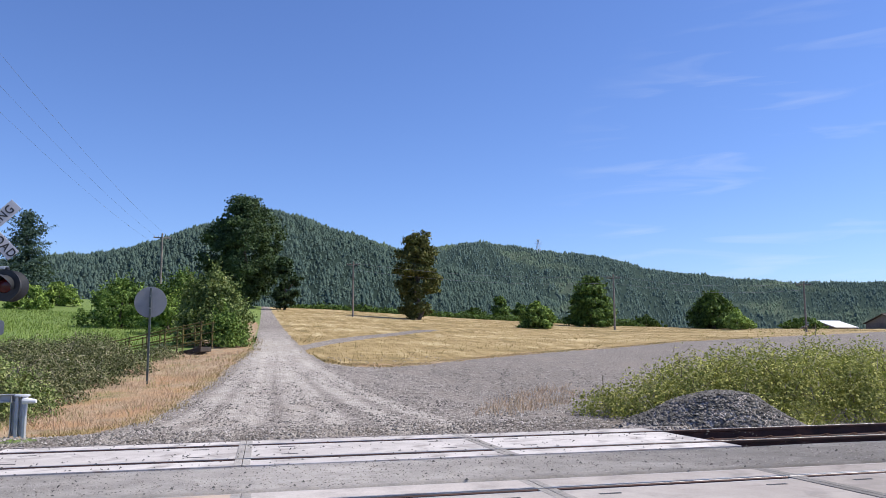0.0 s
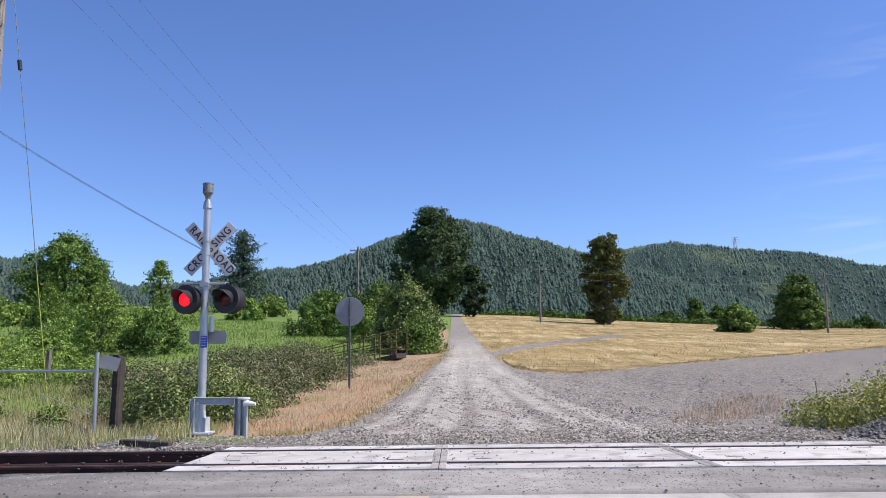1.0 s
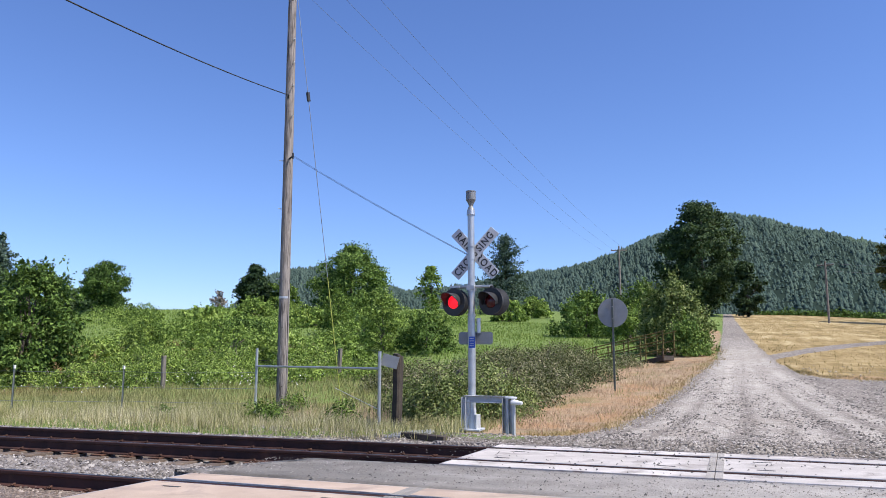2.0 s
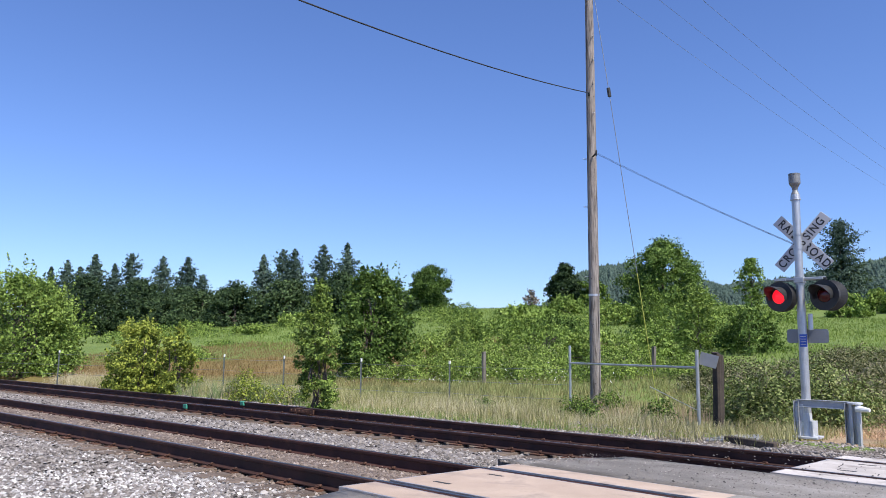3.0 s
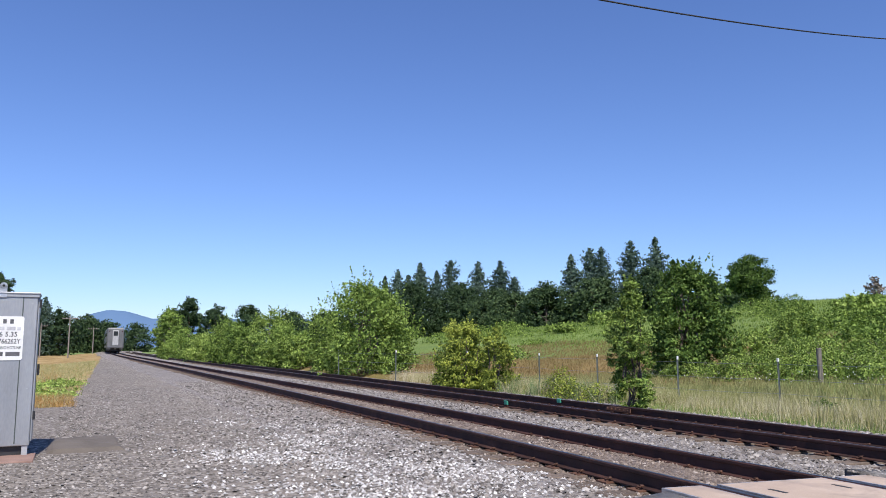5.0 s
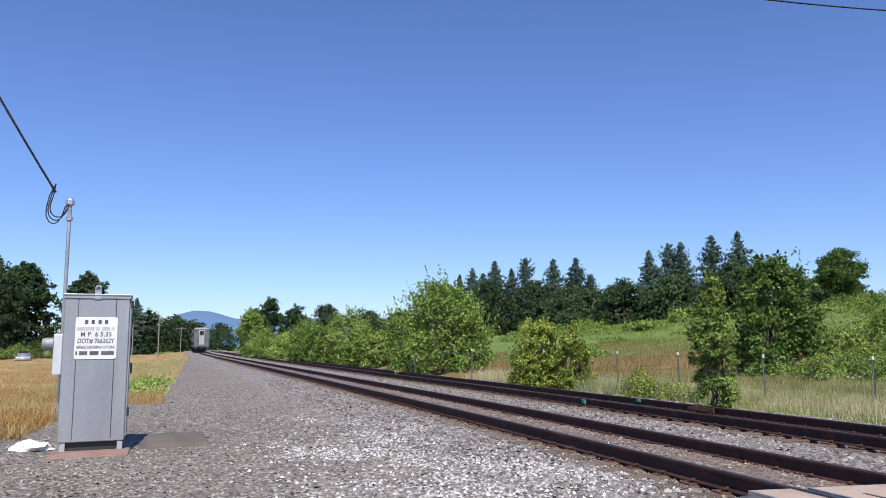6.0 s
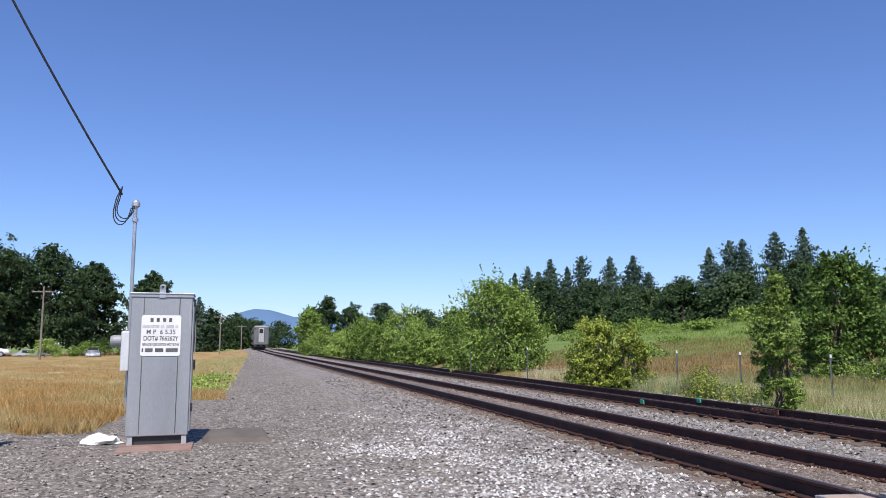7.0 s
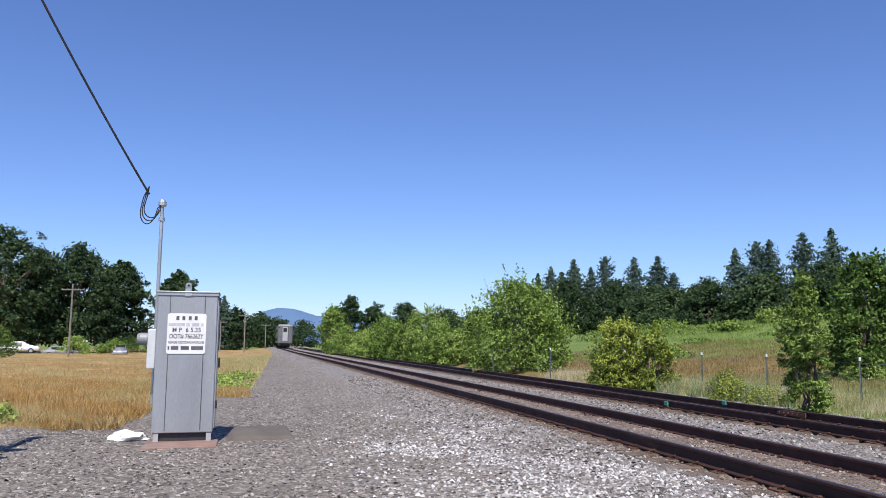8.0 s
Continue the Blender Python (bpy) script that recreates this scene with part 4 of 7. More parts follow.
M_LAMP_ON = lamp_on()
SX, SY, SZ = -4.565, 13.72, -0.19
signal = crossing_signal("silver mast crossing signal with crossbuck and red lamps", SX, SY, SZ, 1.5)
south_signal = copy_thing(signal, pose(-8.75, -3.95, -0.16, 0, 0, 181))
tagged(south_signal, "silver mast crossing signal on the near side of the tracks")


def guard_rail():
    """The steel guard beside the mast: a channel bar from a back post to a capped double post."""
    g = empty("guard_frame", SX, SY - 0.12, SZ, -2.0, "grey galvanised steel guard frame beside the signal foot", "guard rail")
    bm = box(bmesh.new(), 0.3, 0.05, 0.585, 0.86, 0.012, 0.13, 0.003)
    for zz in (0.526, 0.644):
        box(bm, 0.3, 0.02, zz, 0.86, 0.06, 0.012, 0.003)
    part("top_bar", bm, M_GUARD, g)
    for x in (-0.13, 0.68):
        bm = box(bmesh.new(), x, 0.05, 0.3, 0.09, 0.012, 0.64, 0.003)
        for s in (-0.04, 0.04):
            box(bm, x + s, 0.015, 0.3, 0.01, 0.07, 0.64, 0.003)
        part("post", bm, M_GUARD, g, "folded steel channel post")
    bm = bmesh.new()
    for s in (-0.055, 0.055):
        box(bm, 0.83 + s, -0.12, 0.29, 0.05, 0.09, 0.66, 0.006)
    box(bm, 0.83, -0.09, 0.29, 0.1, 0.012, 0.6, 0.003)
    twin = part("post", bm, M_GUARD, g, "capped double channel post")
    part("cap", lathe(bmesh.new(), [(0.1, 0.615), (0.115, 0.62), (0.115, 0.64), (0.1, 0.65), (0.02, 0.655)], 20, pose(0.83, -0.1, 0)), M_SILVER, twin, "round pale cap")
    bm = tube(bmesh.new(), (0.86, -0.14, 0.56), (1.06, -0.16, 0.54), 0.06, 0.03, 12)
    part("bracket_end", bm, M_WHITE, g, "white bracket end")


guard_rail()
bm = bmesh.new()
box(bm, 0, 0, 0.03, 0.85, 0.5, 0.07, 0.015)
box(bm, 0.03, 0, 0.07, 0.7, 0.4, 0.02, 0.006)
lid = part("cable_pit_lid", bm, M_SIGNBACK)
lid.matrix_world = pose(-5.55, 13.05, -0.27, 3, -4, 12)
tagged(lid, "grey weathered cable pit lid lying in gravel", "pit lid")
bm = bmesh.new()
box(bm, 0, 0, 0.06, 0.9, 0.16, 0.1, 0.015)
sleeper = part("old_timber", bm, M_TIMBER)
sleeper.matrix_world = pose(-5.15, 12.75, -0.29, 0, 2, -10)
tagged(sleeper, "dark rotting timber offcut lying in gravel", "timber")

# ---- round sign seen from behind ----
RZ = float(ground_heights(-3.3, 23.75))
rs = empty("road_sign", -3.3, 23.75, RZ, 0, "grey back of a round sign on a steel post", "road sign")
part("post", box(bmesh.new(), 0, 0.02, (2.9 - RZ) / 2, 0.06, 0.045, 2.9 - RZ, 0.006), M_POST, rs)
bm = lathe(bmesh.new(), [(0.455, 0), (0.458, 0.002), (0.455, 0.004)], 40, pose(0, 0.05, 2.48 - RZ, 90, 0, 0))
part("disc", bm, M_SIGNBACK, rs, "round grey aluminium disc")
for zz in (2.3 - RZ, 2.66 - RZ):
    part("bolt", tube(bmesh.new(), (0, 0.0, zz), (0, -0.02, zz), 0.014, n=8), M_GALV, rs)

# ---- fence and gate ----
gate = empty("pipe_gate_frame", 0, 0, 0, 0, "galvanised pipe gate frame in tall grass", "gate")
GL, GR = (-10.75, 15.75), (-6.72, 14.2)
part("post", tube(bmesh.new(), (*GL, -0.35), (*GL, 1.36), 0.032, n=12), M_GALV, gate)
part("post", tube(bmesh.new(), (*GR, -0.35), (*GR, 1.28), 0.035, n=12), M_GALV, gate)
part("top_rail", tube(bmesh.new(), (*GL, 0.93), (*GR, 0.93), 0.024, n=10), M_GALV, gate)
part("brace", tube(bmesh.new(), (*GR, 0.1), (GR[0] - 1.3, GR[1] + 0.5, 0.5), 0.008, n=6), M_GALV, gate)


def wooden_post(x, y, z, h, r, lean, label):
    bm = bmesh.new()
    n = 12
    rings = []
    for k in range(7):
        f = k / 6
        rings.append([bm.verts.new((r * (1 + 0.13 * math.sin(3 * a + 2 * f) + 0.06 * random.uniform(-1, 1)) * math.cos(a), r * (1 + 0.1 * math.cos(4 * a - f) + 0.06 * random.uniform(-1, 1)) * math.sin(a), h * f + (0.05 * random.uniform(-1, 1) if k == 6 else 0))) for a in [2 * math.pi * j / n for j in range(n)]])
    for a, b in zip(rings, rings[1:]):
        for j in range(n):
            bm.faces.new((a[j], a[(j + 1) % n], b[(j + 1) % n], b[j]))
    bm.faces.new(rings[-1])
    ob = part("wooden_post", bm, M_TIMBER if "dark" in label else M_WOODGREY)
    ob.matrix_world = pose(x, y, z - 0.1, lean, lean * 0.6, random.uniform(0, 90))
    return tagged(ob, label, "fence post")


wooden_post(-6.45, 14.45, -0.3, 1.6, 0.105, 1.5, "thick dark split wooden gate post")
bm = box(bmesh.new(), 0, 0, 0, 0.36, 0.01, 0.25, 0.003)
plate = part("warning_plate", bm, M_SIGNBACK)
plate.matrix_world = pose(-6.52, 14.27, 1.08, -8, 14, 4)
tagged(plate, "bent grey metal plate nailed to the gate post", "sign plate")
for x, y, h in ((-20.4, 23.7, 1.36), (-15.1, 28.0, 1.1), (-6.1, 17.3, 1.2), (-5.2, 17.9, 1.1)):
    wooden_post(x, y, float(land(x, y)), h, 0.09, 2, "weathered grey wooden fence post in grass")


def steel_fence():
    fence = empty("wire_fence", 0, 0, 0, 0, "sagging wire fence on steel posts with white tips", "fence")
    posts = [(-10.75, 15.75), (-14.4, 15.3), (-16.8, 14.15), (-19.76, 13.55), (-23.2, 13.5), (-26.6, 12.3), (-30.3, 10.7), (-36.5, 9.9)]
    for k, (x, y) in enumerate(posts[1:]):
        z = float(land(x, y))
        bm = bmesh.new()
        box(bm, x, y, z + 0.55, 0.04, 0.006, 1.35)
        box(bm, x, y - 0.02, z + 0.55, 0.006, 0.04, 1.35)
        p = part("post", bm, M_POST, fence, "green steel studded post")
        part("tip", box(bmesh.new(), x, y - 0.012, z + 1.185, 0.046, 0.05, 0.09, 0.004), M_WHITE, p, "white painted tip")
    for h in (0.35, 0.7, 1.08):
        for (x0, y0), (x1, y1) in zip(posts, posts[1:]):
            cable("strand", (x0, y0, float(land(x0, y0)) + h), (x1, y1, float(land(x1, y1)) + h), 0.02, 0.004, M_WIREGREY, fence, 4)


steel_fence()

# ---- utility pole A with its wires and guy ----
PX, PY = -11.55, 18.15


def utility_pole(label, x, y, z, h, r, arms=(), group="", turn=0.0, name="utility_pole"):
    p = empty(name, x, y, z, turn, label, "utility pole", group)
    bm = bmesh.new()
    lathe(bm, [(r, -0.4), (r, 0.2), (r * 0.97, h * 0.3), (r * 0.85, h * 0.7), (r * 0.72, h), (r * 0.3, h + 0.04)], 16)
    part("shaft", bm, M_POLE, p)
    for zz, half in arms:
        arm = part("crossarm", box(bmesh.new(), 0, r, zz, 2 * half, 0.09, 0.11, 0.01), M_POLE, p)
        for s in (-0.92, -0.45, 0.45, 0.92):
            part("insulator", lathe(bmesh.new(), [(0.03, zz + 0.05), (0.05, zz + 0.09), (0.03, zz + 0.13), (0.045, zz + 0.17), (0.01, zz + 0.2)], 10, pose(s * half, r, 0)), M_SIGNBACK, arm)
    return p


PZ = float(land(PX, PY))
pole_a = utility_pole("tall weathered grey-brown wooden power pole in grass", PX, PY, PZ, 14.0, 0.15, [(13.4, 1.2)])
for zz in (3.6, 9.9, 8.3, 7.0, 5.6, 9.2, 10.6):
    part("pole_step", tube(bmesh.new(), (0.12 * (1 if zz > 7 else -1), -0.06, zz), (0.2 * (1 if zz > 7 else -1), -0.14, zz), 0.012, n=6), M_GALV, pole_a)
knots = random.Random(5)
for k in range(26):
    zz, a = knots.uniform(0.6, 12.5), radians(knots.uniform(190, 350))
    rr = 0.15 * (1 - 0.28 * max(0, zz - 0.2) / 13.8)
    p0 = Vector((math.cos(a) * rr * 0.96, math.sin(a) * rr * 0.96, zz))
    if k % 2:
        part("knot", tube(bmesh.new(), p0, p0 * 1.0 + Vector((math.cos(a), math.sin(a), 0)) * 0.012, 0.022, 0.012, 8), M_TIMBER, pole_a)
    else:
        part("crack", box(bmesh.new(), p0.x * 1.035, p0.y * 1.035, zz, 0.01, 0.01, knots.uniform(0.3, 1.1), 0.002), M_TIMBER, pole_a)
part("band", tube(bmesh.new(), (0, 0, 3.05), (0, 0, 3.11), 0.153, n=18), M_GALV, pole_a, "grey steel strap")
part("conduit", tube(bmesh.new(), (0.155, -0.02, -0.2), (0.155, -0.02, 3.3), 0.022, n=10), M_POLE, pole_a, "grey riser pipe beside the shaft")
bm = bmesh.new()
for a, b in (((0.1, -0.1, 7.03), (0.28, -0.2, 7.08)), ((0.28, -0.2, 7.0), (0.28, -0.2, 7.16))):
    tube(bm, a, b, 0.025, n=8)
part("wire_bracket", bm, M_BLACK, pole_a, "dark insulator bracket")
part("wire_bracket", tube(bmesh.new(), (0.02, -0.12, 8.85), (0.14, -0.3, 8.85), 0.03, n=8), M_BLACK, pole_a)
guy = empty("guy_wire", PX, PY, PZ, 0, "steel guy wire with black insulator and yellow guard", "guy wire")
g_top, g_end = Vector((0.1, -0.1, 12.8)), Vector((1.25, 1.1, 0.15))
at_guy = lambda f: g_top.lerp(g_end, f)
part("strand", tube(bmesh.new(), g_top, at_guy(0.8), 0.01, n=6), M_WIREGREY, guy)
part("insulator", tube(bmesh.new(), at_guy(0.295), at_guy(0.315), 0.055, n=10), M_BLACK, guy, "black guy insulator")
part("guard", tube(bmesh.new(), at_guy(0.72), at_guy(1.0), 0.012, n=8), M_YELLOW, guy, "yellow plastic guy guard")
wires = empty("service_wires", PX, PY, PZ, 0, "thin twin wires from pole to signal", "wires")
for dz in (0.0, 0.035):
    cable("strand", (0.28, -0.2, 7.06 + dz), (SX - PX, SY - PY, 3.28 - PZ + SZ + dz * 0.5), 0.05, 0.0045, M_WIRE, wires)
POLE_B = (-7.3, -6.2, -0.2)
pole_b = utility_pole("weathered wooden power pole on the near side", *POLE_B, 12.3, 0.15, [])
part("wire_bracket", tube(bmesh.new(), (-0.1, 0.1, 6.2), (-0.22, 0.2, 6.2), 0.03, n=8), M_BLACK, pole_b)
span = empty("overhead_cable", 0, 0, 0, 0, "black overhead cable slung between two poles", "cable")
cable("strand", (PX + 0.14, PY - 0.3, PZ + 8.85), (POLE_B[0] - 0.2, POLE_B[1] + 0.2, 6.0), 0.6, 0.014, M_WIRE, span, 26)
line = empty("power_line", 0, 0, 0, 0, "faint high power line wires against the sky", "wires")
for s in (-1.1, 0.0, 1.1):
    cable("strand", (PX + s, PY, PZ + 13.6), (-9.9 + s, 77, 11.2), 0.8, 0.005, M_WIREGREY, line, 16)

# ---- equipment cabinet ----
CX, CY, CZ = -11.5, -1.46, -0.13
cab = empty("equipment_cabinet", CX, CY, CZ, 4.0, "weathered aluminium railway equipment cabinet on gravel", "equipment cabinet")
W, D, H = 0.81, 0.6, 1.95
LOW = 0.125
bm = box(bmesh.new(), 0, 0, LOW + H / 2, D, W, H, 0.012)
body = part("body", bm, M_ALU, cab)
bm = bmesh.new()
box(bm, 0, 0, LOW + H + 0.008, D + 0.05, W + 0.05, 0.022, 0.006)
box(bm, 0, 0, LOW + H - 0.02, D + 0.03, W + 0.03, 0.05, 0.006)
part("roof", bm, M_ALU, cab, "thin folded lid")
part("plinth", box(bmesh.new(), -0.02, 0, 0.05, D - 0.08, W - 0.06, 0.16, 0.006), M_BLACK, cab, "dark recessed plinth")
for yy in (-W / 2 + 0.06, W / 2 - 0.05):
    part("foot", box(bmesh.new(), D / 2 - 0.05, yy, 0.04, 0.07, 0.07, 0.17, 0.006), M_GUARD, cab)
for yy in (-0.235, 0.235):
    part("seam", box(bmesh.new(), D / 2 + 0.001, yy, LOW + H / 2, 0.008, 0.012, H - 0.06, 0.002), M_POST, cab, "dark folded panel seam")
bm = bmesh.new()
box(bm, D / 2 + 0.012, 0.0, LOW + H + 0.03, 0.012, 0.085, 0.17, 0.004)
tube(bm, (D / 2 + 0.006, 0.0, LOW + H + 0.1), (D / 2 + 0.018, 0.0, LOW + H + 0.1), 0.0425, n=18)
part("lifting_eye", bm, M_GALV, cab, "galvanised lifting lug")
# black disc on the solid lug stands in for the shaded hole
part("eye_hole", tube(bmesh.new(), (D / 2 + 0.017, 0.0, LOW + H + 0.1), (D / 2 + 0.0195, 0.0, LOW + H + 0.1), 0.016, n=12), M_BLACK, cab)
door = part("door", box(bmesh.new(), 0.0, W / 2 + 0.012, LOW + H / 2, D - 0.06, 0.022, H - 0.1, 0.006), M_ALU, cab, "narrow side door")
part("handle", tube(bmesh.new(), (D / 2 - 0.06, W / 2 + 0.05, 1.02), (D / 2 - 0.06, W / 2 + 0.05, 1.16), 0.014, n=8), M_BLACK, door, "dark hasp and padlock")
for zz in (0.45, 1.9):
    part("hinge", tube(bmesh.new(), (D / 2 - 0.04, W / 2 + 0.03, zz), (D / 2 - 0.04, W / 2 + 0.03, zz + 0.11), 0.018, n=8), M_BLACK, door)
for zz in (0.85, 0.3, 1.95):
    for yy in (-0.33, 0.34):
        part("rivet", tube(bmesh.new(), (D / 2, yy, zz), (D / 2 + 0.005, yy, zz), 0.01, n=8), M_GUARD, cab)
bm = box(bmesh.new(), D / 2 + 0.008, 0.0, 1.497, 0.004, 0.52, 0.565)
bmesh.ops.bevel(bm, geom=[e for e in bm.edges if abs(e.verts[0].co.x - e.verts[1].co.x) > 0.002], offset=0.03, segments=4, affect="EDGES", profile=0.5)
sign = part("notice", bm, M_WHITE, cab, "white notice plate with black stencilled lines")
SM = lambda zz: pose(D / 2 + 0.0115, 0.0, zz, 90, 0, 90)
for y0 in (-0.125, -0.045, 0.04, 0.12):
    part("print", box(bmesh.new(), D / 2 + 0.011, y0, 1.713, 0.002, 0.04, 0.056), M_INK, sign)
for y0, wd in ((-0.135, 0.22), (0.015, 0.05), (0.115, 0.1), (0.205, 0.04)):
    part("print", box(bmesh.new(), D / 2 + 0.011, y0, 1.622, 0.002, wd, 0.046), M_INKPALE, sign)
lettering("lettering", "M P  6 5.35", 0.088, M_INK, sign, SM(1.545), 1.05, "", 0.9)
lettering("lettering", "DOT# 766262Y", 0.088, M_INK, sign, SM(1.455), 1.0, "", 0.78)
lettering("lettering", "GRADE CROSSING HOTLINE", 0.052, M_INK, sign, SM(1.373), 1.0, "", 0.72)
for y0, wd in ((-0.232, 0.022), (-0.15, 0.1), (-0.015, 0.11), (0.15, 0.16)):
    part("print", box(bmesh.new(), D / 2 + 0.011, y0, 1.295, 0.002, wd, 0.052), M_INK, sign)
# meter box and its riser on the hidden side
part("meter_box", box(bmesh.new(), 0.06, -W / 2 - 0.065, 1.28, 0.26, 0.11, 0.55, 0.012), M_SILVER, cab, "pale meter box on the side")
part("meter", lathe(bmesh.new(), [(0.085, 0), (0.085, 0.1), (0.07, 0.14), (0.01, 0.15)], 20, pose(0.12, -W / 2 - 0.12, 1.42, 90, 0, 0)), M_SIGNBACK, cab, "round glass meter")
bm = tube(bmesh.new(), (-0.12, -W / 2 - 0.045, 0.5), (-0.12, -W / 2 - 0.045, 3.38), 0.026, n=12)
tube(bm, (-0.12, -W / 2 - 0.045, 3.15), (-0.12, -W / 2 - 0.045, 3.2), 0.045, n=12)
riser = part("riser_pipe", bm, M_GALV, cab, "tall galvanised service pipe")
bm = lathe(bmesh.new(), [(0.035, 3.36), (0.06, 3.38), (0.06, 3.43), (0.03, 3.47), (0.005, 3.48)], 14, pose(-0.12, -W / 2 - 0.045, 0))
part("weatherhead", bm, M_GALV, riser)
# drop cable with slack loops at the weatherhead
drop = empty("drop_cable", 0, 0, 0, 0, "twisted black drop cable with loose loops", "cable")
wh = cab.matrix_world @ Vector((-0.12, -W / 2 - 0.045, 3.4))
hook = wh + Vector((0.12, -0.17, 0.12))
cable("strand", hook, (POLE_B[0] - 0.15, POLE_B[1] + 0.1, 12.0), 0.42, 0.015, M_WIRE, drop, 22)
for k in range(3):
    pts = [hook + Vector((0.02, 0.0, 0.12))]
    for q in range(17):
        f = q / 16
        turn = math.pi * (0.1 + 1.5 * f)
        pts.append(hook.lerp(wh, f ** 2) + Vector((0.02 * k, -0.09 * math.sin(turn) * (1 - f) - 0.02 * k, -0.05 - (0.26 + 0.05 * k) * math.sin(math.pi * min(1.0, f * 1.05)) ** 0.8)))
    pts.append(wh + Vector((0.0, -0.02, 0.03)))
    part("loop", hose(pts, 0.008), M_WIRE, drop)
pad = part("concrete_pad", box(bmesh.new(), 0, 0, 0, 0.75, 0.95, 0.07, 0.012), M_BRICKPAD)
pad.matrix_world = pose(-11.02, -1.42, -0.155, 0, 0, 3)
tagged(pad, "reddish worn pad in front of the cabinet", "concrete pad")
bm = bmesh.new()
bmesh.ops.create_grid(bm, x_segments=10, y_segments=10, size=0.5)
for v in bm.verts:
    v.co.z = 0.045 * (1 - max(abs(v.co.x), abs(v.co.y)) * 2) ** 0.3 + 0.008 * random.random() if max(abs(v.co.x), abs(v.co.y)) < 0.49 else -0.03
slab = part("dirt_pad", bm, M_DIRT)
slab.matrix_world = pose(-12.35, -0.42, -0.15, 0, 0, 4) @ Matrix.Diagonal((1.75, 1.02, 1, 1))
tagged(slab, "flat brown-grey packed pad in the gravel", "pad")
bm = bmesh.new()
bmesh.ops.create_icosphere(bm, subdivisions=3, radius=0.16)
for v in bm.verts:
    s = 1 + 0.5 * noise.noise(v.co * 12)
    v.co = Vector((v.co.x * s * 1.2, v.co.y * s * 1.5, max(v.co.z * s * 0.7, -0.02)))
rag = part("plastic_scrap", bm, M_FABRIC)
rag.matrix_world = pose(-11.75, -2.25, -0.13)
tagged(rag, "crumpled white plastic scrap beside the cabinet", "litter")

# ---- footbridge railing by the lane ----
fb = empty("footbridge", -2.3, 33.4, float(land(-2.3, 33.4)) - 0.05, 158, "dark footbridge with faded yellow railings in bushes", "footbridge")
bm = box(bmesh.new(), 2.1, 0, 0.26, 4.1, 1.0, 0.2, 0.02)
for v in bm.verts:
    v.co.z -= 0.2 * v.co.x
part("deck", bm, M_TIMBER, fb)
for s in (-0.52, 0.52):
    for k in range(6):
        part("post", box(bmesh.new(), 0.05 + 0.8 * k, s, 0.85 - 0.16 * k, 0.05, 0.05, 1.15), M_RUSTRAIL, fb)
    for zz in (0.65, 1.0, 1.38):
        part("rail", tube(bmesh.new(), (-0.05, s, zz), (4.2, s, zz - 0.84), 0.025, n=8), M_RUSTRAIL, fb)

# ---- far poles across the field ----
FAR_POLES = [(7.3, 78, 7.9), (-6.5, 90, 6.6), (-26.1, 92, 6.6), (-38.95, 98, 5.9)]
tops = []
for k, (a, d, h) in enumerate(FAR_POLES):
    x, y = polar(a, d)
    z = float(land(x, y))
    utility_pole("thin weathered wooden utility pole in the mown field", x, y, z, h, 0.12, [(h - 0.4, 0.8)], "field poles", a)
    tops.append((x, y, z + h - 0.2))
fl = empty("field_line", 0, 0, 0, 0, "thin wires strung along the field poles", "wires")
for (a, b) in zip(tops[1:], tops[2:]):
    for dz in (0, -0.8):
        cable("strand", (a[0], a[1], a[2] + dz), (b[0], b[1], b[2] + dz), 0.7, 0.012, M_WIREGREY, fl, 10)
# street-side pole and a telegraph pole on the south side
x, y = polar(104.85, 92)
utility_pole("dark wooden street pole with a crossarm", x, y, -0.6, 8.0, 0.11, [(7.4, 1.3)], "", 80)
x, y = polar(93.3, 120)
utility_pole("distant wooden pole beside the railway", x, y, -0.5, 6.2, 0.1, [(5.7, 1.0)], "south poles", 95)
for a, d in ((91.8, 160), (95.0, 140)):
    x, y = polar(a, d)
    utility_pole("distant wooden pole beside the railway", x, y, -0.5, 5.5, 0.1, [(5.1, 1.0)], "south poles", 95)


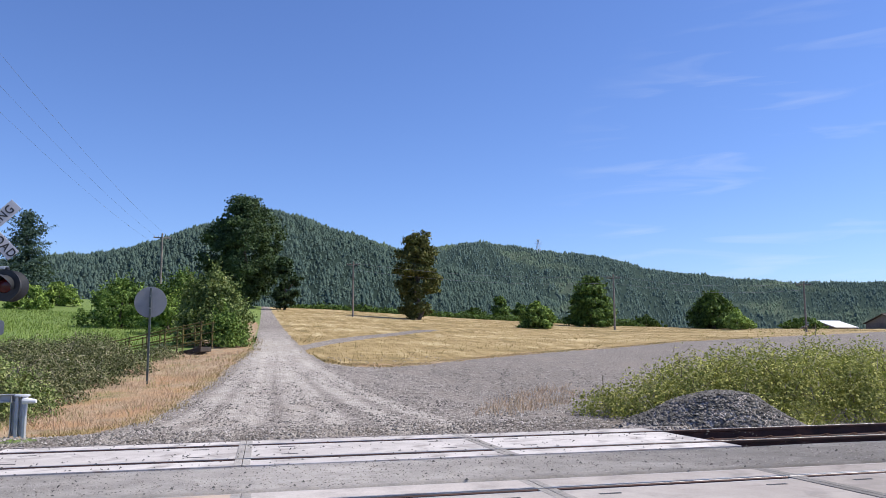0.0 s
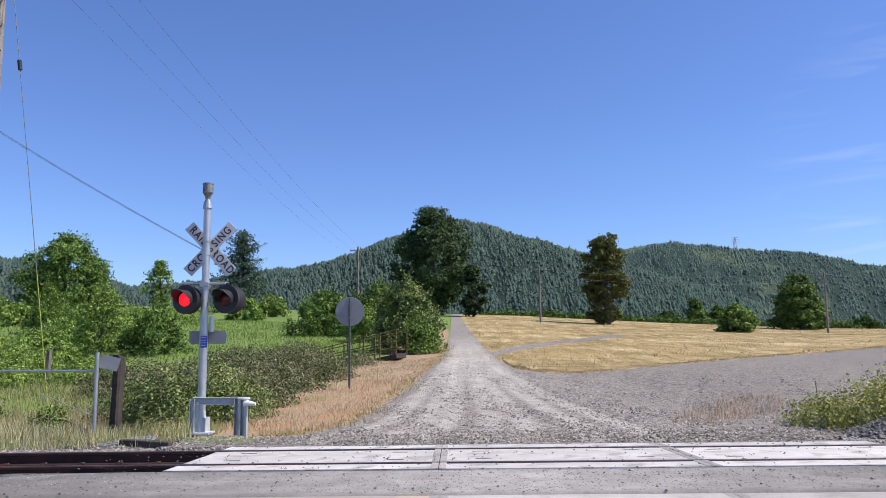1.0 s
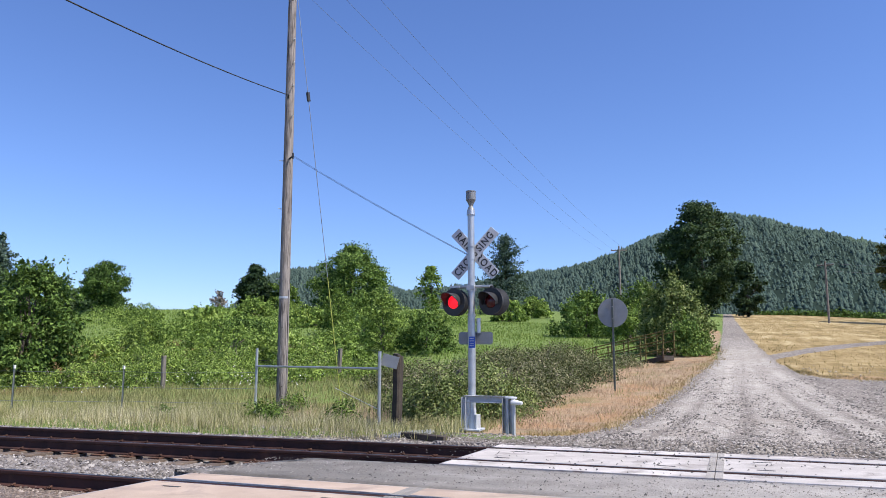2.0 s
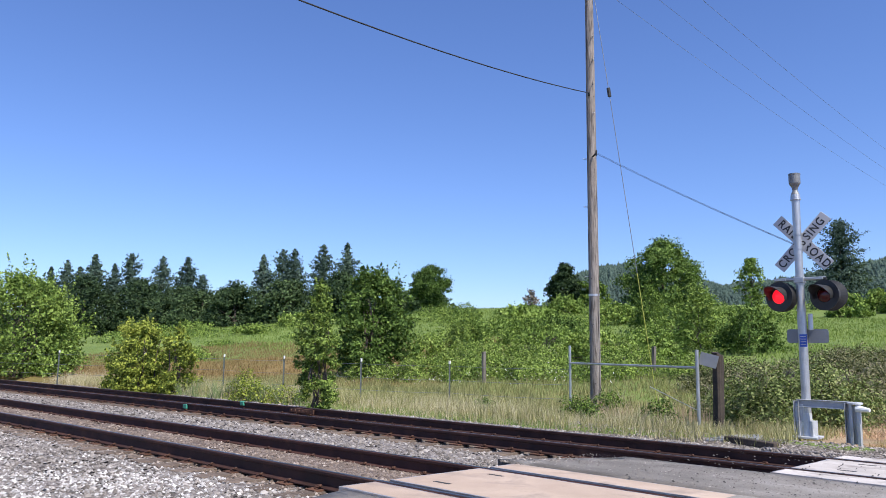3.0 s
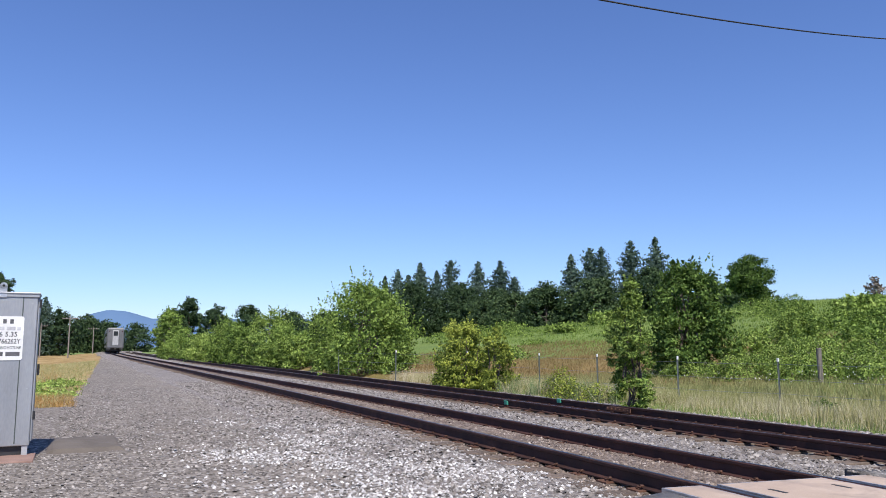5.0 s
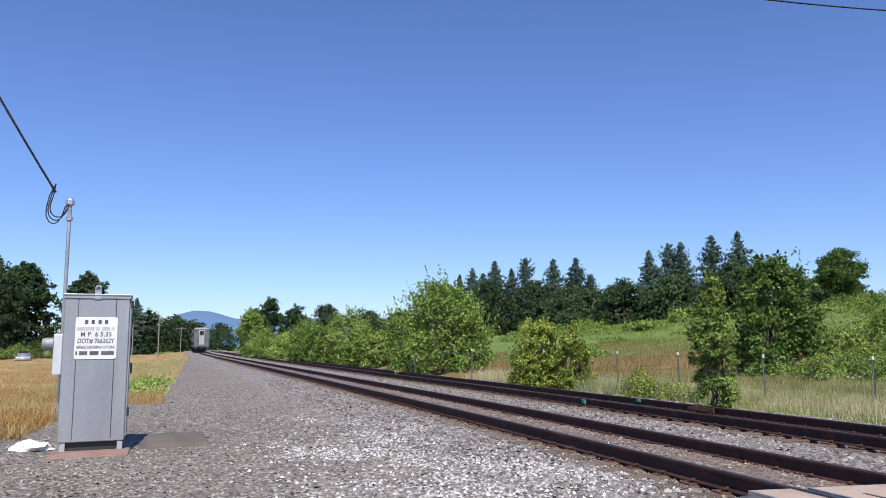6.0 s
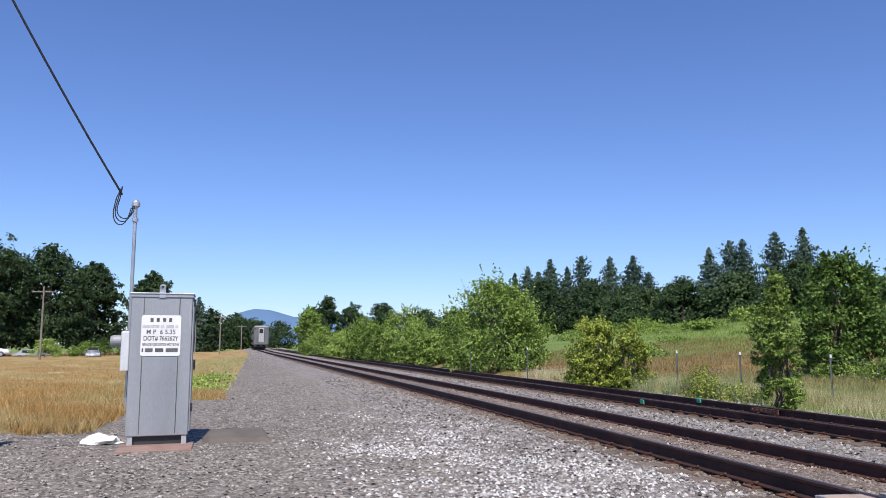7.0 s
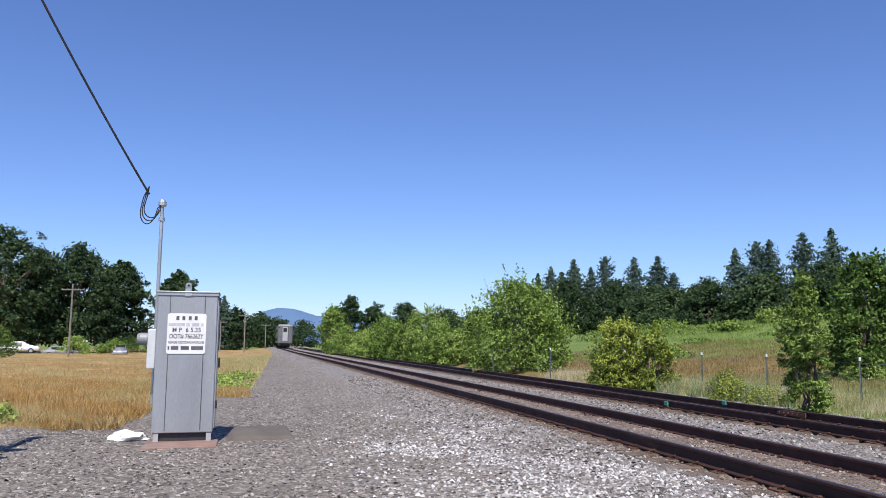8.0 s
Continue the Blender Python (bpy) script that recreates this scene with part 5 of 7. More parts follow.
# ---- train: rear coach of a departing train ----
def train(x):
    y = NEAR_Y + float(bend(x))
    slope = math.degrees(math.atan2(float(bend(x) - bend(x - 10)), 10))
    t = empty("passenger_coach", x, y, -0.02, slope, "stainless double-deck rear coach standing on the track", "train")
    part("body", box(bmesh.new(), -13, 0, 2.85, 26, 3.05, 3.9, 0.22), M_TRAIN, t)
    part("roof", box(bmesh.new(), -13, 0, 4.78, 25.6, 2.6, 0.16, 0.07), M_TRAIN, t)
    part("end_door", box(bmesh.new(), 0.03, 0, 2.9, 0.1, 1.05, 2.9, 0.04), M_GUARD, t, "grey end door and diaphragm")
    part("door_window", box(bmesh.new(), 0.1, 0, 3.75, 0.04, 0.75, 0.85, 0.03), M_GLASSDARK, t, "dark door window")
    for s in (-1, 1):
        part("marker_lamp", box(bmesh.new(), 0.03, s * 1.15, 4.2, 0.1, 0.2, 0.16, 0.03), M_REDLENS, t)
        part("corner_post", box(bmesh.new(), 0.02, s * 0.72, 2.95, 0.1, 0.16, 3.1, 0.03), M_TRAIN, t)
        part("buffer_step", box(bmesh.new(), -0.1, s * 1.1, 0.75, 0.4, 0.5, 0.3, 0.03), M_BLACK, t)
    part("coupler", box(bmesh.new(), 0.35, 0, 0.75, 0.9, 0.3, 0.3, 0.05), M_BLACK, t)
    for cx in (-3.2, -22.8):
        bogie = part("bogie", box(bmesh.new(), cx, 0, 0.55, 3.4, 2.3, 0.5, 0.05), M_BLACK, t, "black bogie frame")
        for wx in (-1.2, 1.2):
            for s in (-0.75, 0.75):
                part("wheel", tube(bmesh.new(), (cx + wx, s - 0.06, 0.46), (cx + wx, s + 0.06, 0.46), 0.45, n=24), M_RAIL, bogie)
    for k in range(10):
        for zz in (1.75, 3.6):
            part("window", box(bmesh.new(), -2.6 - 2.3 * k, 1.51, zz, 1.5, 0.06, 0.62, 0.02), M_GLASSDARK, t)
            part("window", box(bmesh.new(), -2.6 - 2.3 * k, -1.51, zz, 1.5, 0.06, 0.62, 0.02), M_GLASSDARK, t)
    return t


coach = train(-160.0)
for k in (1, 2):
    cx = -160.0 - 26.6 * k
    slope = math.degrees(math.atan2(float(bend(cx) - bend(cx - 10)), 10))
    tagged(copy_thing(coach, pose(cx, NEAR_Y + float(bend(cx)), -0.02, 0, 0, slope)), "stainless double-deck coach ahead of the rear one")

# ---- cars and buildings far off ----


def car(label, x, y, z, turn, paint):
    """A saloon: lofted body with bonnet, cabin and boot, glazing and wheels."""
    c = empty("car", x, y, z, turn, label, "car")
    bm = bmesh.new()
    side = [(-2.2, 0.35), (-2.25, 0.75), (-1.7, 0.92), (-1.1, 1.36), (0.35, 1.42), (1.15, 0.98), (2.1, 0.82), (2.25, 0.5), (2.2, 0.3)]
    rings = [[bm.verts.new((px, s * (0.88 if pz < 0.95 else 0.66), pz)) for px, pz in side] for s in (-1, 1)]
    n = len(side)
    for k in range(n):
        bm.faces.new((rings[0][k], rings[0][(k + 1) % n], rings[1][(k + 1) % n], rings[1][k]))
    bm.faces.new(list(reversed(rings[0])))
    bm.faces.new(rings[1])
    bmesh.ops.recalc_face_normals(bm, faces=bm.faces)
    bmesh.ops.bevel(bm, geom=list(bm.edges), offset=0.06, segments=2, affect="EDGES")
    part("body", bm, paint, c, "", True)
    for s in (-1, 1):
        part("side_window", box(bmesh.new(), -0.35, s * 0.765, 1.14, 1.5, 0.05, 0.32, 0.02, 0, s * 24), M_GLASSDARK, c)
        part("headlight", box(bmesh.new(), 2.18, s * 0.62, 0.66, 0.1, 0.36, 0.16, 0.03), M_WHITE, c)
    part("windscreen", box(bmesh.new(), 0.78, 0, 1.2, 0.05, 1.15, 0.55, 0.02), M_GLASSDARK, c)
    for wx in (-1.4, 1.4):
        for s in (-0.8, 0.8):
            w = part("wheel", tube(bmesh.new(), (wx, s - 0.1, 0.31), (wx, s + 0.1, 0.31), 0.31, n=20), M_TYRE, c)
            part("rim", tube(bmesh.new(), (wx, s * 1.13 - 0.02, 0.31), (wx, s * 1.13 + 0.02, 0.31), 0.19, n=14), M_GALV, w)
    return c


x, y = polar(101.65, 110)
car("silver saloon car parked beside dry grass", x, y, -0.78, 12, M_CARSILVER)
x, y = polar(105.4, 118)
car("dark grey car parked under oak trees", x, y, -0.95, 112, M_SIGNBACK)
x, y = polar(107.8, 105)
car("white van-like car parked under oak trees", x, y, -0.3, 100, M_CARWHITE)
x, y = polar(94.37, 190)
car("small white car far along the road", x, y, -0.45, 80, M_CARWHITE)


def barn(label, az, dist, z, w, d, h, rise, turn, wall, cover):
    x, y = polar(az, dist)
    b = empty("barn", x, y, z, turn, label, "farm building")
    part("wall", box(bmesh.new(), 0, 0, h / 2, w, d, h, 0.02), wall, b)
    bm = bmesh.new()
    for s in (-1, 1):
        box(bm, 0, s * d / 4, h + rise / 2, w + 0.6, math.hypot(d / 2 + 0.3, rise), 0.12, 0.0, 0, -s * math.degrees(math.atan2(rise, d / 2)))
    part("roof", bm, cover, b)
    for s in (-1, 1):
        bm = bmesh.new()
        v = [bm.verts.new(p) for p in ((s * w / 2, -d / 2, h), (s * w / 2, d / 2, h), (s * w / 2, 0, h + rise))]
        bm.faces.new(v)
        part("gable", bm, wall, b)
    # dark sheet on the closed wall paints the shade inside a doorway
    part("door", box(bmesh.new(), 0, -d / 2 - 0.02, h * 0.4, w * 0.3, 0.06, h * 0.8), M_TIMBER, b, "dark sheet painted for the shade of an open doorway")
    return b


barn("long open barn with a pale metal roof", -40.3, 130, 2.2, 4.8, 6.0, 1.0, 1.0, 15, M_BARN, M_ROOF)
barn("dark weathered barn at the field's end", -44.6, 125, 1.5, 7.0, 6.0, 2.2, 1.2, 5, M_BARN, M_TIMBER)
# transmission tower on the ridge
tx, ty = polar(-20.6, 1500)
tower = empty("transmission_tower", tx, ty, 178, 0, "pale lattice transmission tower on the ridge", "tower")
for sx in (-1, 1):
    for sy in (-1, 1):
        part("leg", tube(bmesh.new(), (sx * 4, sy * 4, 0), (sx * 0.8, sy * 0.8, 26), 0.45, n=6), M_SILVER, tower)
for zz, half in ((17, 8), (21, 7), (25, 5)):
    part("arm", box(bmesh.new(), 0, 0, zz, 2 * half, 0.8, 0.8), M_SILVER, tower)

# ---- vegetation ----
def leaf_arrays(rng, centres, outward, size, stretch=1.0, jitter=0.75, light=False):
    """Small bent leaf quads at the given places, turned partly outwards."""
    n = len(centres)
    nrm = outward + rng.normal(0, jitter, (n, 3)) + np.array([0, 0, 0.25])
    nrm /= np.linalg.norm(nrm, axis=1)[:, None] + 1e-9
    u = np.cross(nrm, rng.normal(0, 1, (n, 3)))
    u /= np.linalg.norm(u, axis=1)[:, None] + 1e-9
    v = np.cross(nrm, u)
    s = (size * rng.uniform(0.6, 1.35, n))[:, None]
    a, b = u * s * 0.5 * stretch, v * s * 0.36
    if light:
        tri = np.stack([centres - a, centres + a * 0.5 - b * 1.2, centres + a * 0.7 + b * 1.2], 1)
        return tri.reshape(-1, 3), np.arange(3 * n).reshape(n, 3)
    quad = np.stack([centres - a, centres - b * rng.uniform(0.7, 1.1, (n, 1)), centres + a - nrm * s * 0.15, centres + b], 1)
    return quad.reshape(-1, 3), np.arange(4 * n).reshape(n, 4)


def outline_of(shape, t):
    """Half-width of a crown's outline, 0..1, at the height share t."""
    return {"round": np.sqrt(np.clip(1 - (2 * t - 1) ** 2, 0.05, 1)), "egg": np.clip(np.sin(np.pi * (0.1 + 0.86 * t ** 0.85)), 0.12, 1), "column": 0.5 + 0.5 * np.sin(np.pi * np.clip(t * 0.9 + 0.1, 0, 1)),
            "broad": np.sqrt(np.clip(1.02 - (1.5 * t - 0.5) ** 2, 0.04, 1)), "mound": np.sqrt(np.clip(1.02 - t ** 2, 0.04, 1))}[shape]


def crown_points(rng, n, shape, h0, h1, width, boughs, sprigs=0.0):
    """Places over separate boughs, each a flattened leafy pad, inside a lobed outline; some leaves stand on sprigs above it."""
    t = rng.uniform(0, 1, boughs) ** {"mound": 1.15, "broad": 1.15, "egg": 0.92}.get(shape, 0.9)
    a = rng.uniform(0, 2 * np.pi, boughs)
    p1, p2 = rng.uniform(0, 6.28, 2)
    lobes = 1 + 0.15 * np.sin(3 * a + p1 + 2 * t) + 0.1 * np.sin(5 * a + p2 - 6 * t)
    env = outline_of(shape, t) * width / 2 * lobes
    size = np.minimum(width, (h1 - h0) * 1.3) * 0.16 * rng.uniform(0.5, 1.4, boughs) * min(1.0, (60 / boughs) ** 0.28)
    rad = np.maximum(env - size * 0.85, 0) * np.sqrt(rng.uniform(0.2, 1.0, boughs))
    up = h0 + size * 0.3 + (h1 - h0 - size * 1.0) * t * rng.uniform(0.93, 1.05, boughs)
    c = np.stack([rad * np.cos(a), rad * np.sin(a), up], 1)
    twigs = 7
    td = rng.normal(0, 1, (boughs, twigs, 3)) + 0.5 * np.stack([np.cos(a), np.sin(a), 0.6 + 0 * a], 1)[:, None]
    td /= np.linalg.norm(td, axis=2)[..., None]
    tp = c[:, None] + td * (size[:, None] * rng.uniform(0.3, 1.1, (boughs, twigs)))[..., None] * np.array([1, 1, 0.8])
    k = rng.choice(boughs, n, p=size ** 2 / np.sum(size ** 2))
    w = rng.integers(0, twigs, n)
    off = rng.normal(0, 1, (n, 3)) * np.array([1, 1, 0.6])
    q = tp[k, w] + off * (0.24 * size[k])[:, None]
    d = td[k, w] * 0.6 + off * 0.35
    out = np.stack([np.cos(a), np.sin(a), 0.5 + 0 * a], 1)[k]
    m = int(n * sprigs)
    if m:
        count = max(6, boughs)
        root = rng.integers(0, boughs, count)
        tip = c[root] + np.stack([np.cos(a[root]) * 0.5, np.sin(a[root]) * 0.5, 1.1 + 0 * root], 1) * (size[root] * rng.uniform(0.9, 1.75, count))[:, None] + rng.normal(0, 0.25, (count, 3)) * size[root][:, None]
        g = rng.integers(0, count, m)
        f = rng.uniform(0, 1, m)[:, None]
        q[:m] = c[root[g]] * (1 - f) + tip[g] * f + rng.normal(0, 0.2, (m, 3)) * size[root[g]][:, None] * (1.05 - f)
    return q, d * 0.9 + out * 0.25, c


def limb(bm, a, b, r0, r1, rng, steps=4):
    a, b = Vector(a), Vector(b)
    last, pts = a, []
    for k in range(1, steps + 1):
        f = k / steps
        p = a.lerp(b, f) + Vector(rng.normal(0, 0.05, 3)) * (b - a).length * (1 - f)
        tube(bm, last, p, r0 + (r1 - r0) * (k - 1) / steps, r0 + (r1 - r0) * f, 7, False)
        last = p


def tree(name, label, category, x, y, h, w, shape, leaves, n, leaf, seed, h0=None, trunk=None, blobs=40, group="", z=None, stems=1, stretch=1.2, shoots=0):
    """A tapered trunk with limbs reaching into the boughs, and a crown of single leaves."""
    rng = np.random.default_rng(seed)
    z = float(ground_heights(x, y)) if z is None else z
    top = empty(name, x, y, z - 0.05, 0, label, category, group)
    h0 = h * 0.15 if h0 is None else h0
    light = math.hypot(x, y) > 26
    n, leaf = int(n * (1.5 if light else 2.3)), leaf * (0.82 if light else 0.62)
    p, out, c = crown_points(rng, n, shape, h0, h, w, int(max(blobs * 2.4, shoots * 1.4)), 0.2 if shoots else 0.0)
    bm = bmesh.new()
    r = trunk or max(0.03, h * 0.022)
    for s in range(stems):
        lean = rng.normal(0, 0.12, 2) * w * (stems > 1)
        limb(bm, (lean[0] * 0.4, lean[1] * 0.4, -0.2), (lean[0], lean[1], h * 0.72), r, r * 0.3, rng, 6)
    for k in range(min(12, len(c))):
        q = c[k]
        limb(bm, (q[0] * 0.08, q[1] * 0.08, max(0.1, min(q[2] * 0.55, h * 0.6))), q, r * 0.38, r * 0.1, rng, 3)
    part("trunk", bm, M_BARK, top)
    v, f = leaf_arrays(rng, p, out, leaf, stretch, light=light)
    v[:, 2] = np.maximum(v[:, 2], 0.02)
    part("crown", mesh_np("crown", v, f, leaves), None, top)
    return top


def conifer_mesh(seed, w, branches, blunt, n, leaf, droop=0.3):
    """Needle tufts along drooping branches round a straight stem, one unit high; ragged, with a blunt or pointed head."""
    rng = np.random.default_rng(seed)
    f = rng.uniform(0, 1, branches) ** 1.1
    a = rng.uniform(0, 6.283, branches)
    lobes = 1 + 0.16 * np.sin(2 * a + seed + 5 * f) + 0.1 * np.sin(3 * a - 9 * f)
    reach = (w / 2 * (1 - f) ** blunt * lobes + 0.008) * np.where(rng.uniform(0, 1, branches) < 0.1, 1.25, rng.uniform(0.5, 1.05, branches))
    rise = rng.normal(0, 0.25, branches) - droop * (1 - f) + 0.6 * f
    k = rng.choice(branches, n, p=(reach + 0.01) / np.sum(reach + 0.01))
    t = rng.uniform(0, 1, n) ** 0.7
    p = np.stack([np.cos(a[k]) * reach[k] * t, np.sin(a[k]) * reach[k] * t, 0.03 + 0.95 * f[k] + rise[k] * reach[k] * t], 1)
    p += rng.normal(0, 1, (n, 3)) * (0.02 * (1 - 0.75 * f[k]))[:, None] * np.array([1, 1, 0.8])
    out = np.stack([np.cos(a[k]), np.sin(a[k]), 0.5 + 0 * t], 1)
    v, faces = leaf_arrays(rng, p, out, leaf, 1.5, light=True)
    return mesh_np("crown", v, faces, L_FIR)


FIRS = [conifer_mesh(40 + k, 0.68 + 0.05 * k, 620, (1.0, 0.85, 0.95, 0.82)[k], 8500, 0.024) for k in range(4)]
CEDAR = conifer_mesh(51, 0.72, 800, 0.5, 17000, 0.02)


def conifer(label, x, y, h, k, group="", z=None, crown_mesh=None):
    z = float(land(x, y)) if z is None else z
    top = empty("conifer", x, y, z - 0.05, 37 * k, label, "conifer tree", group)
    part("trunk", tube(bmesh.new(), (0, 0, -0.2), (0, 0, h * 0.97), 0.018 * h, 0.004 * h, 8), M_BARK, top)
    crown = part("crown", crown_mesh or FIRS[k % 4], None, top)
    crown.scale = (h, h, h)
    return top


# trees in and beyond the mown field
tree("maple_tree", "large dense dark green maple beside the lane", "tree", -2.9, 108, 15.6, 11.6, "round", L_OAK, 32000, 0.36, 11, 0.8, 0.55, 70)
tree("maple_tree", "smaller dark green maple at the lane's edge", "tree", 2.5, 104, 7.2, 4.4, "egg", L_OAK, 4500, 0.42, 12, 0.3, 0.2, 26)
tree("poplar_tree", "tall narrow olive-brown tree in the mown field", "tree", 18.8, 93, 10.9, 6.0, "column", L_POPLAR, 17000, 0.34, 13, 0.0, 0.25, 46)
tree("round_bush", "round yellowish-green bush in the mown field", "bush", 29.6, 79.6, 3.0, 4.4, "mound", L_WILLOW, 5000, 0.3, 14, 0.0, 0.12, 34)
tree("field_tree", "dark green leafy tree in the mown field", "tree", 43.4, 95.5, 7.0, 7.0, "mound", L_MAPLE, 7500, 0.42, 15, 0.0, 0.22, 46)
tree("field_tree", "broad green tree at the field's edge", "tree", 62.6, 96.5, 5.4, 7.2, "mound", L_MAPLE, 6500, 0.42, 16, 0.0, 0.2, 40)
tree("field_bush", "low green bush at the field's edge", "bush", 62.4, 90.6, 2.8, 4.2, "mound", L_WILLOW, 2500, 0.35, 17, 0.0, 0.1, 20)
for k, (x, y, h, w) in enumerate(((37.9, 119.1, 4.2, 4.0), (40.0, 115.3, 3.0, 3.2), (33.5, 119, 2.2, 4.5), (58, 108, 2.0, 6.5), (52, 112, 1.6, 7.0), (74, 92, 1.6, 7))):
    tree("far_bush", "dark green bush along the field's far edge", "bush", x, y, h, w, "mound", L_MAPLE, 2200, 0.4, 60 + k, 0.0, 0.08, 20, "field edge bushes")
# beside the lane and on the meadow
tree("broadleaf_bush", "bright green spreading bush on the meadow", "bush", -9.3, 54.1, 3.3, 5.0, "mound", L_MAPLE, 8500, 0.19, 21, 0.0, 0.1, 40, shoots=90)
tree("lane_thicket", "dense green thicket beside the lane", "bush", -2.35, 39.0, 3.7, 4.3, "mound", L_BRAMBLE_GREEN, 13000, 0.14, 22, 0.0, 0.1, 46, shoots=120)
tree("lane_thicket", "green bush trailing onto the lane edge", "bush", -1.7, 37.6, 1.9, 2.4, "mound", L_MAPLE, 4500, 0.12, 222, 0.0, 0.06, 30, shoots=60)
tree("lane_thicket", "green thicket behind the footbridge", "bush", -6.0, 58, 4.0, 4.6, "broad", L_MAPLE, 6500, 0.18, 23, 0.0, 0.1, 34, shoots=80)
tree("lane_thicket", "yellowish-green thicket behind the footbridge", "bush", -5.6, 47.7, 2.4, 3.6, "mound", L_SAPLING, 5500, 0.15, 24, 0.0, 0.08, 30, shoots=70)
conifer("dark layered conifer standing on the meadow", -27.3, 96.2, 10.6, 2, crown_mesh=CEDAR)
tree("meadow_bush", "mid-green bush under the conifer", "bush", -21.6, 77.0, 2.6, 4.2, "mound", L_WILLOW, 3200, 0.25, 25, 0.0, 0.08, 26, "meadow bushes")
tree("meadow_bush", "mid-green bush under the conifer", "bush", -21.5, 88.3, 2.7, 5.0, "mound", L_SAPLING, 3200, 0.28, 26, 0.0, 0.08, 26, "meadow bushes")
tree("willow_tree", "large domed willow on the rise", "tree", -46.1, 88.8, 9.2, 10.4, "broad", L_MAPLE, 22000, 0.3, 27, 0.0, 0.35, 70)
tree("thin_tree", "sparse half-bare tree on the rise", "tree", -34.8, 88.4, 6.2, 4.0, "egg", L_WILLOW, 1700, 0.32, 28, 0.5, 0.14, 22)
tree("rise_tree", "dark tree on the crest of the rise", "tree", -68.1, 98.8, 7.2, 6.0, "egg", L_OAK, 6000, 0.42, 29, 0.0, 0.2, 40)
tree("rise_tree", "mid-green tree on the crest of the rise", "tree", -63.5, 99.5, 4.6, 5.0, "broad", L_WILLOW, 4200, 0.4, 30, 0.0, 0.2, 30)
tree("round_oak", "solitary round oak on the skyline", "tree", -79.0, 79.4, 7.0, 7.6, "round", L_MAPLE, 11000, 0.3, 31, 0.8, 0.28, 40)
tree("bare_shrub", "leafless grey shrub on the skyline", "shrub", -67.0, 88.5, 2.9, 2.6, "egg", L_TWIG, 700, 0.3, 32, 0.2, 0.05, 14)
# tall firs in two groups, above dark broadleaf woods
for k, (x, y, h) in enumerate(((-124.6, 100.4, 18.0), (-127.6, 96.5, 17.8), (-131.2, 91.6, 17.2), (-134.2, 90.8, 17.4), (-133.0, 85.3, 16.0),
                                  (-168.8, 87.3, 19.4), (-171.2, 82.3, 19.6), (-174.1, 76.0, 20.2), (-175.5, 72.7, 17.8), (-177.1, 68.8, 20.0), (-179.1, 63.5, 18.6), (-167.1, 90.4, 15.0), (-180.2, 60.5, 17.2), (-178, 66, 17))):
    conifer("tall dark fir above the far wood", x, y, h, k, "far firs")
DARKS = [(-117.5, 93.3, 10.6, 15.6), (-126, 86, 10.4, 13.8), (-133, 79, 9.8, 12.5), (-140, 76, 8.9, 13.8), (-110.7, 101.2, 7.7, 9.4), (-104, 104, 6.2, 10.0), (-168.3, 63.8, 13.9, 15.8), (-164.2, 73.7, 13.3, 15.8), (-160.3, 81.9, 12.1, 15.5), (-146.8, 85.8, 10.0, 13.8), (-170, 55, 11.4, 15.0), (-171, 46, 9.6, 15.0), (-150, 72, 8.9, 12.5)]
for k, (x, y, h, w) in enumerate(DARKS):
    tree("wood_tree", "dark broadleaf tree in the far wood", "tree", x, y, h, w, "broad", L_OAK, 6800, 0.56, 100 + k, 0.0, 0.3, 40, "far wood")
# railside bushes on the far side of the tracks
tree("sapling", "bright yellow-green sapling growing beside the track", "tree", -15.1, 11.35, 3.45, 1.28, "egg", L_SAPLING, 7500, 0.078, 33, 0.0, 0.03, 44, stems=5, stretch=1.7, shoots=60)
tree("railside_tree", "dark green bushy tree behind the fence", "tree", -28.7, 24.9, 5.4, 4.4, "broad", L_MAPLE, 15000, 0.17, 34, 0.0, 0.1, 46, stems=3, shoots=140)
tree("railside_bush", "large dense green bush beside the track", "bush", -38.3, 11.7, 4.9, 5.9, "broad", L_WILLOW, 19000, 0.14, 35, 0.0, 0.1, 60, stems=5, shoots=180)
tree("railside_bush", "yellow-green bush beside the track", "bush", -25.0, 11.36, 2.75, 2.4, "broad", L_YELLOW, 12500, 0.09, 36, 0.0, 0.04, 36, stems=3, shoots=80)
tree("railside_bush", "small yellow-green bush beside the track", "bush", -23.6, 12.0, 2.2, 1.4, "broad", L_YELLOW, 4400, 0.09, 37, 0.0, 0.04, 28, stems=3, shoots=34)
for k, (x, y, h, w, lv) in enumerate(((-58.0, 10.3, 4.4, 4.6, L_SAPLING), (-70.2, 8.8, 4.3, 4.6, L_WILLOW), (-50.3, 11.1, 2.5, 3.6, L_SAPLING), (-63.7, 9.2, 3.8, 4.4, L_WILLOW), (-77.6, 7.7, 3.0, 4.4, L_SAPLING), (-85.3, 7.7, 3.2, 4.2, L_WILLOW), (-53.9, 10.7, 3.0, 3.4, L_WILLOW), (-45.5, 12.2, 2.1, 3.4, L_SAPLING), (-94.2, 6.2, 3.2, 4.6, L_WILLOW))):
    tree("hedge_bush", "green railside bush in a row along the track", "bush", x, y, h, w, "broad", lv, 7000, 0.16, 120 + k, 0.0, 0.08, 34, "railside hedge", shoots=80)
tree("railside_tree", "tall pale green tree at the bend of the track", "tree", -99.9, 5.4, 6.8, 4.8, "egg", L_WILLOW, 6500, 0.25, 38, 0.0, 0.15, 40, shoots=70)
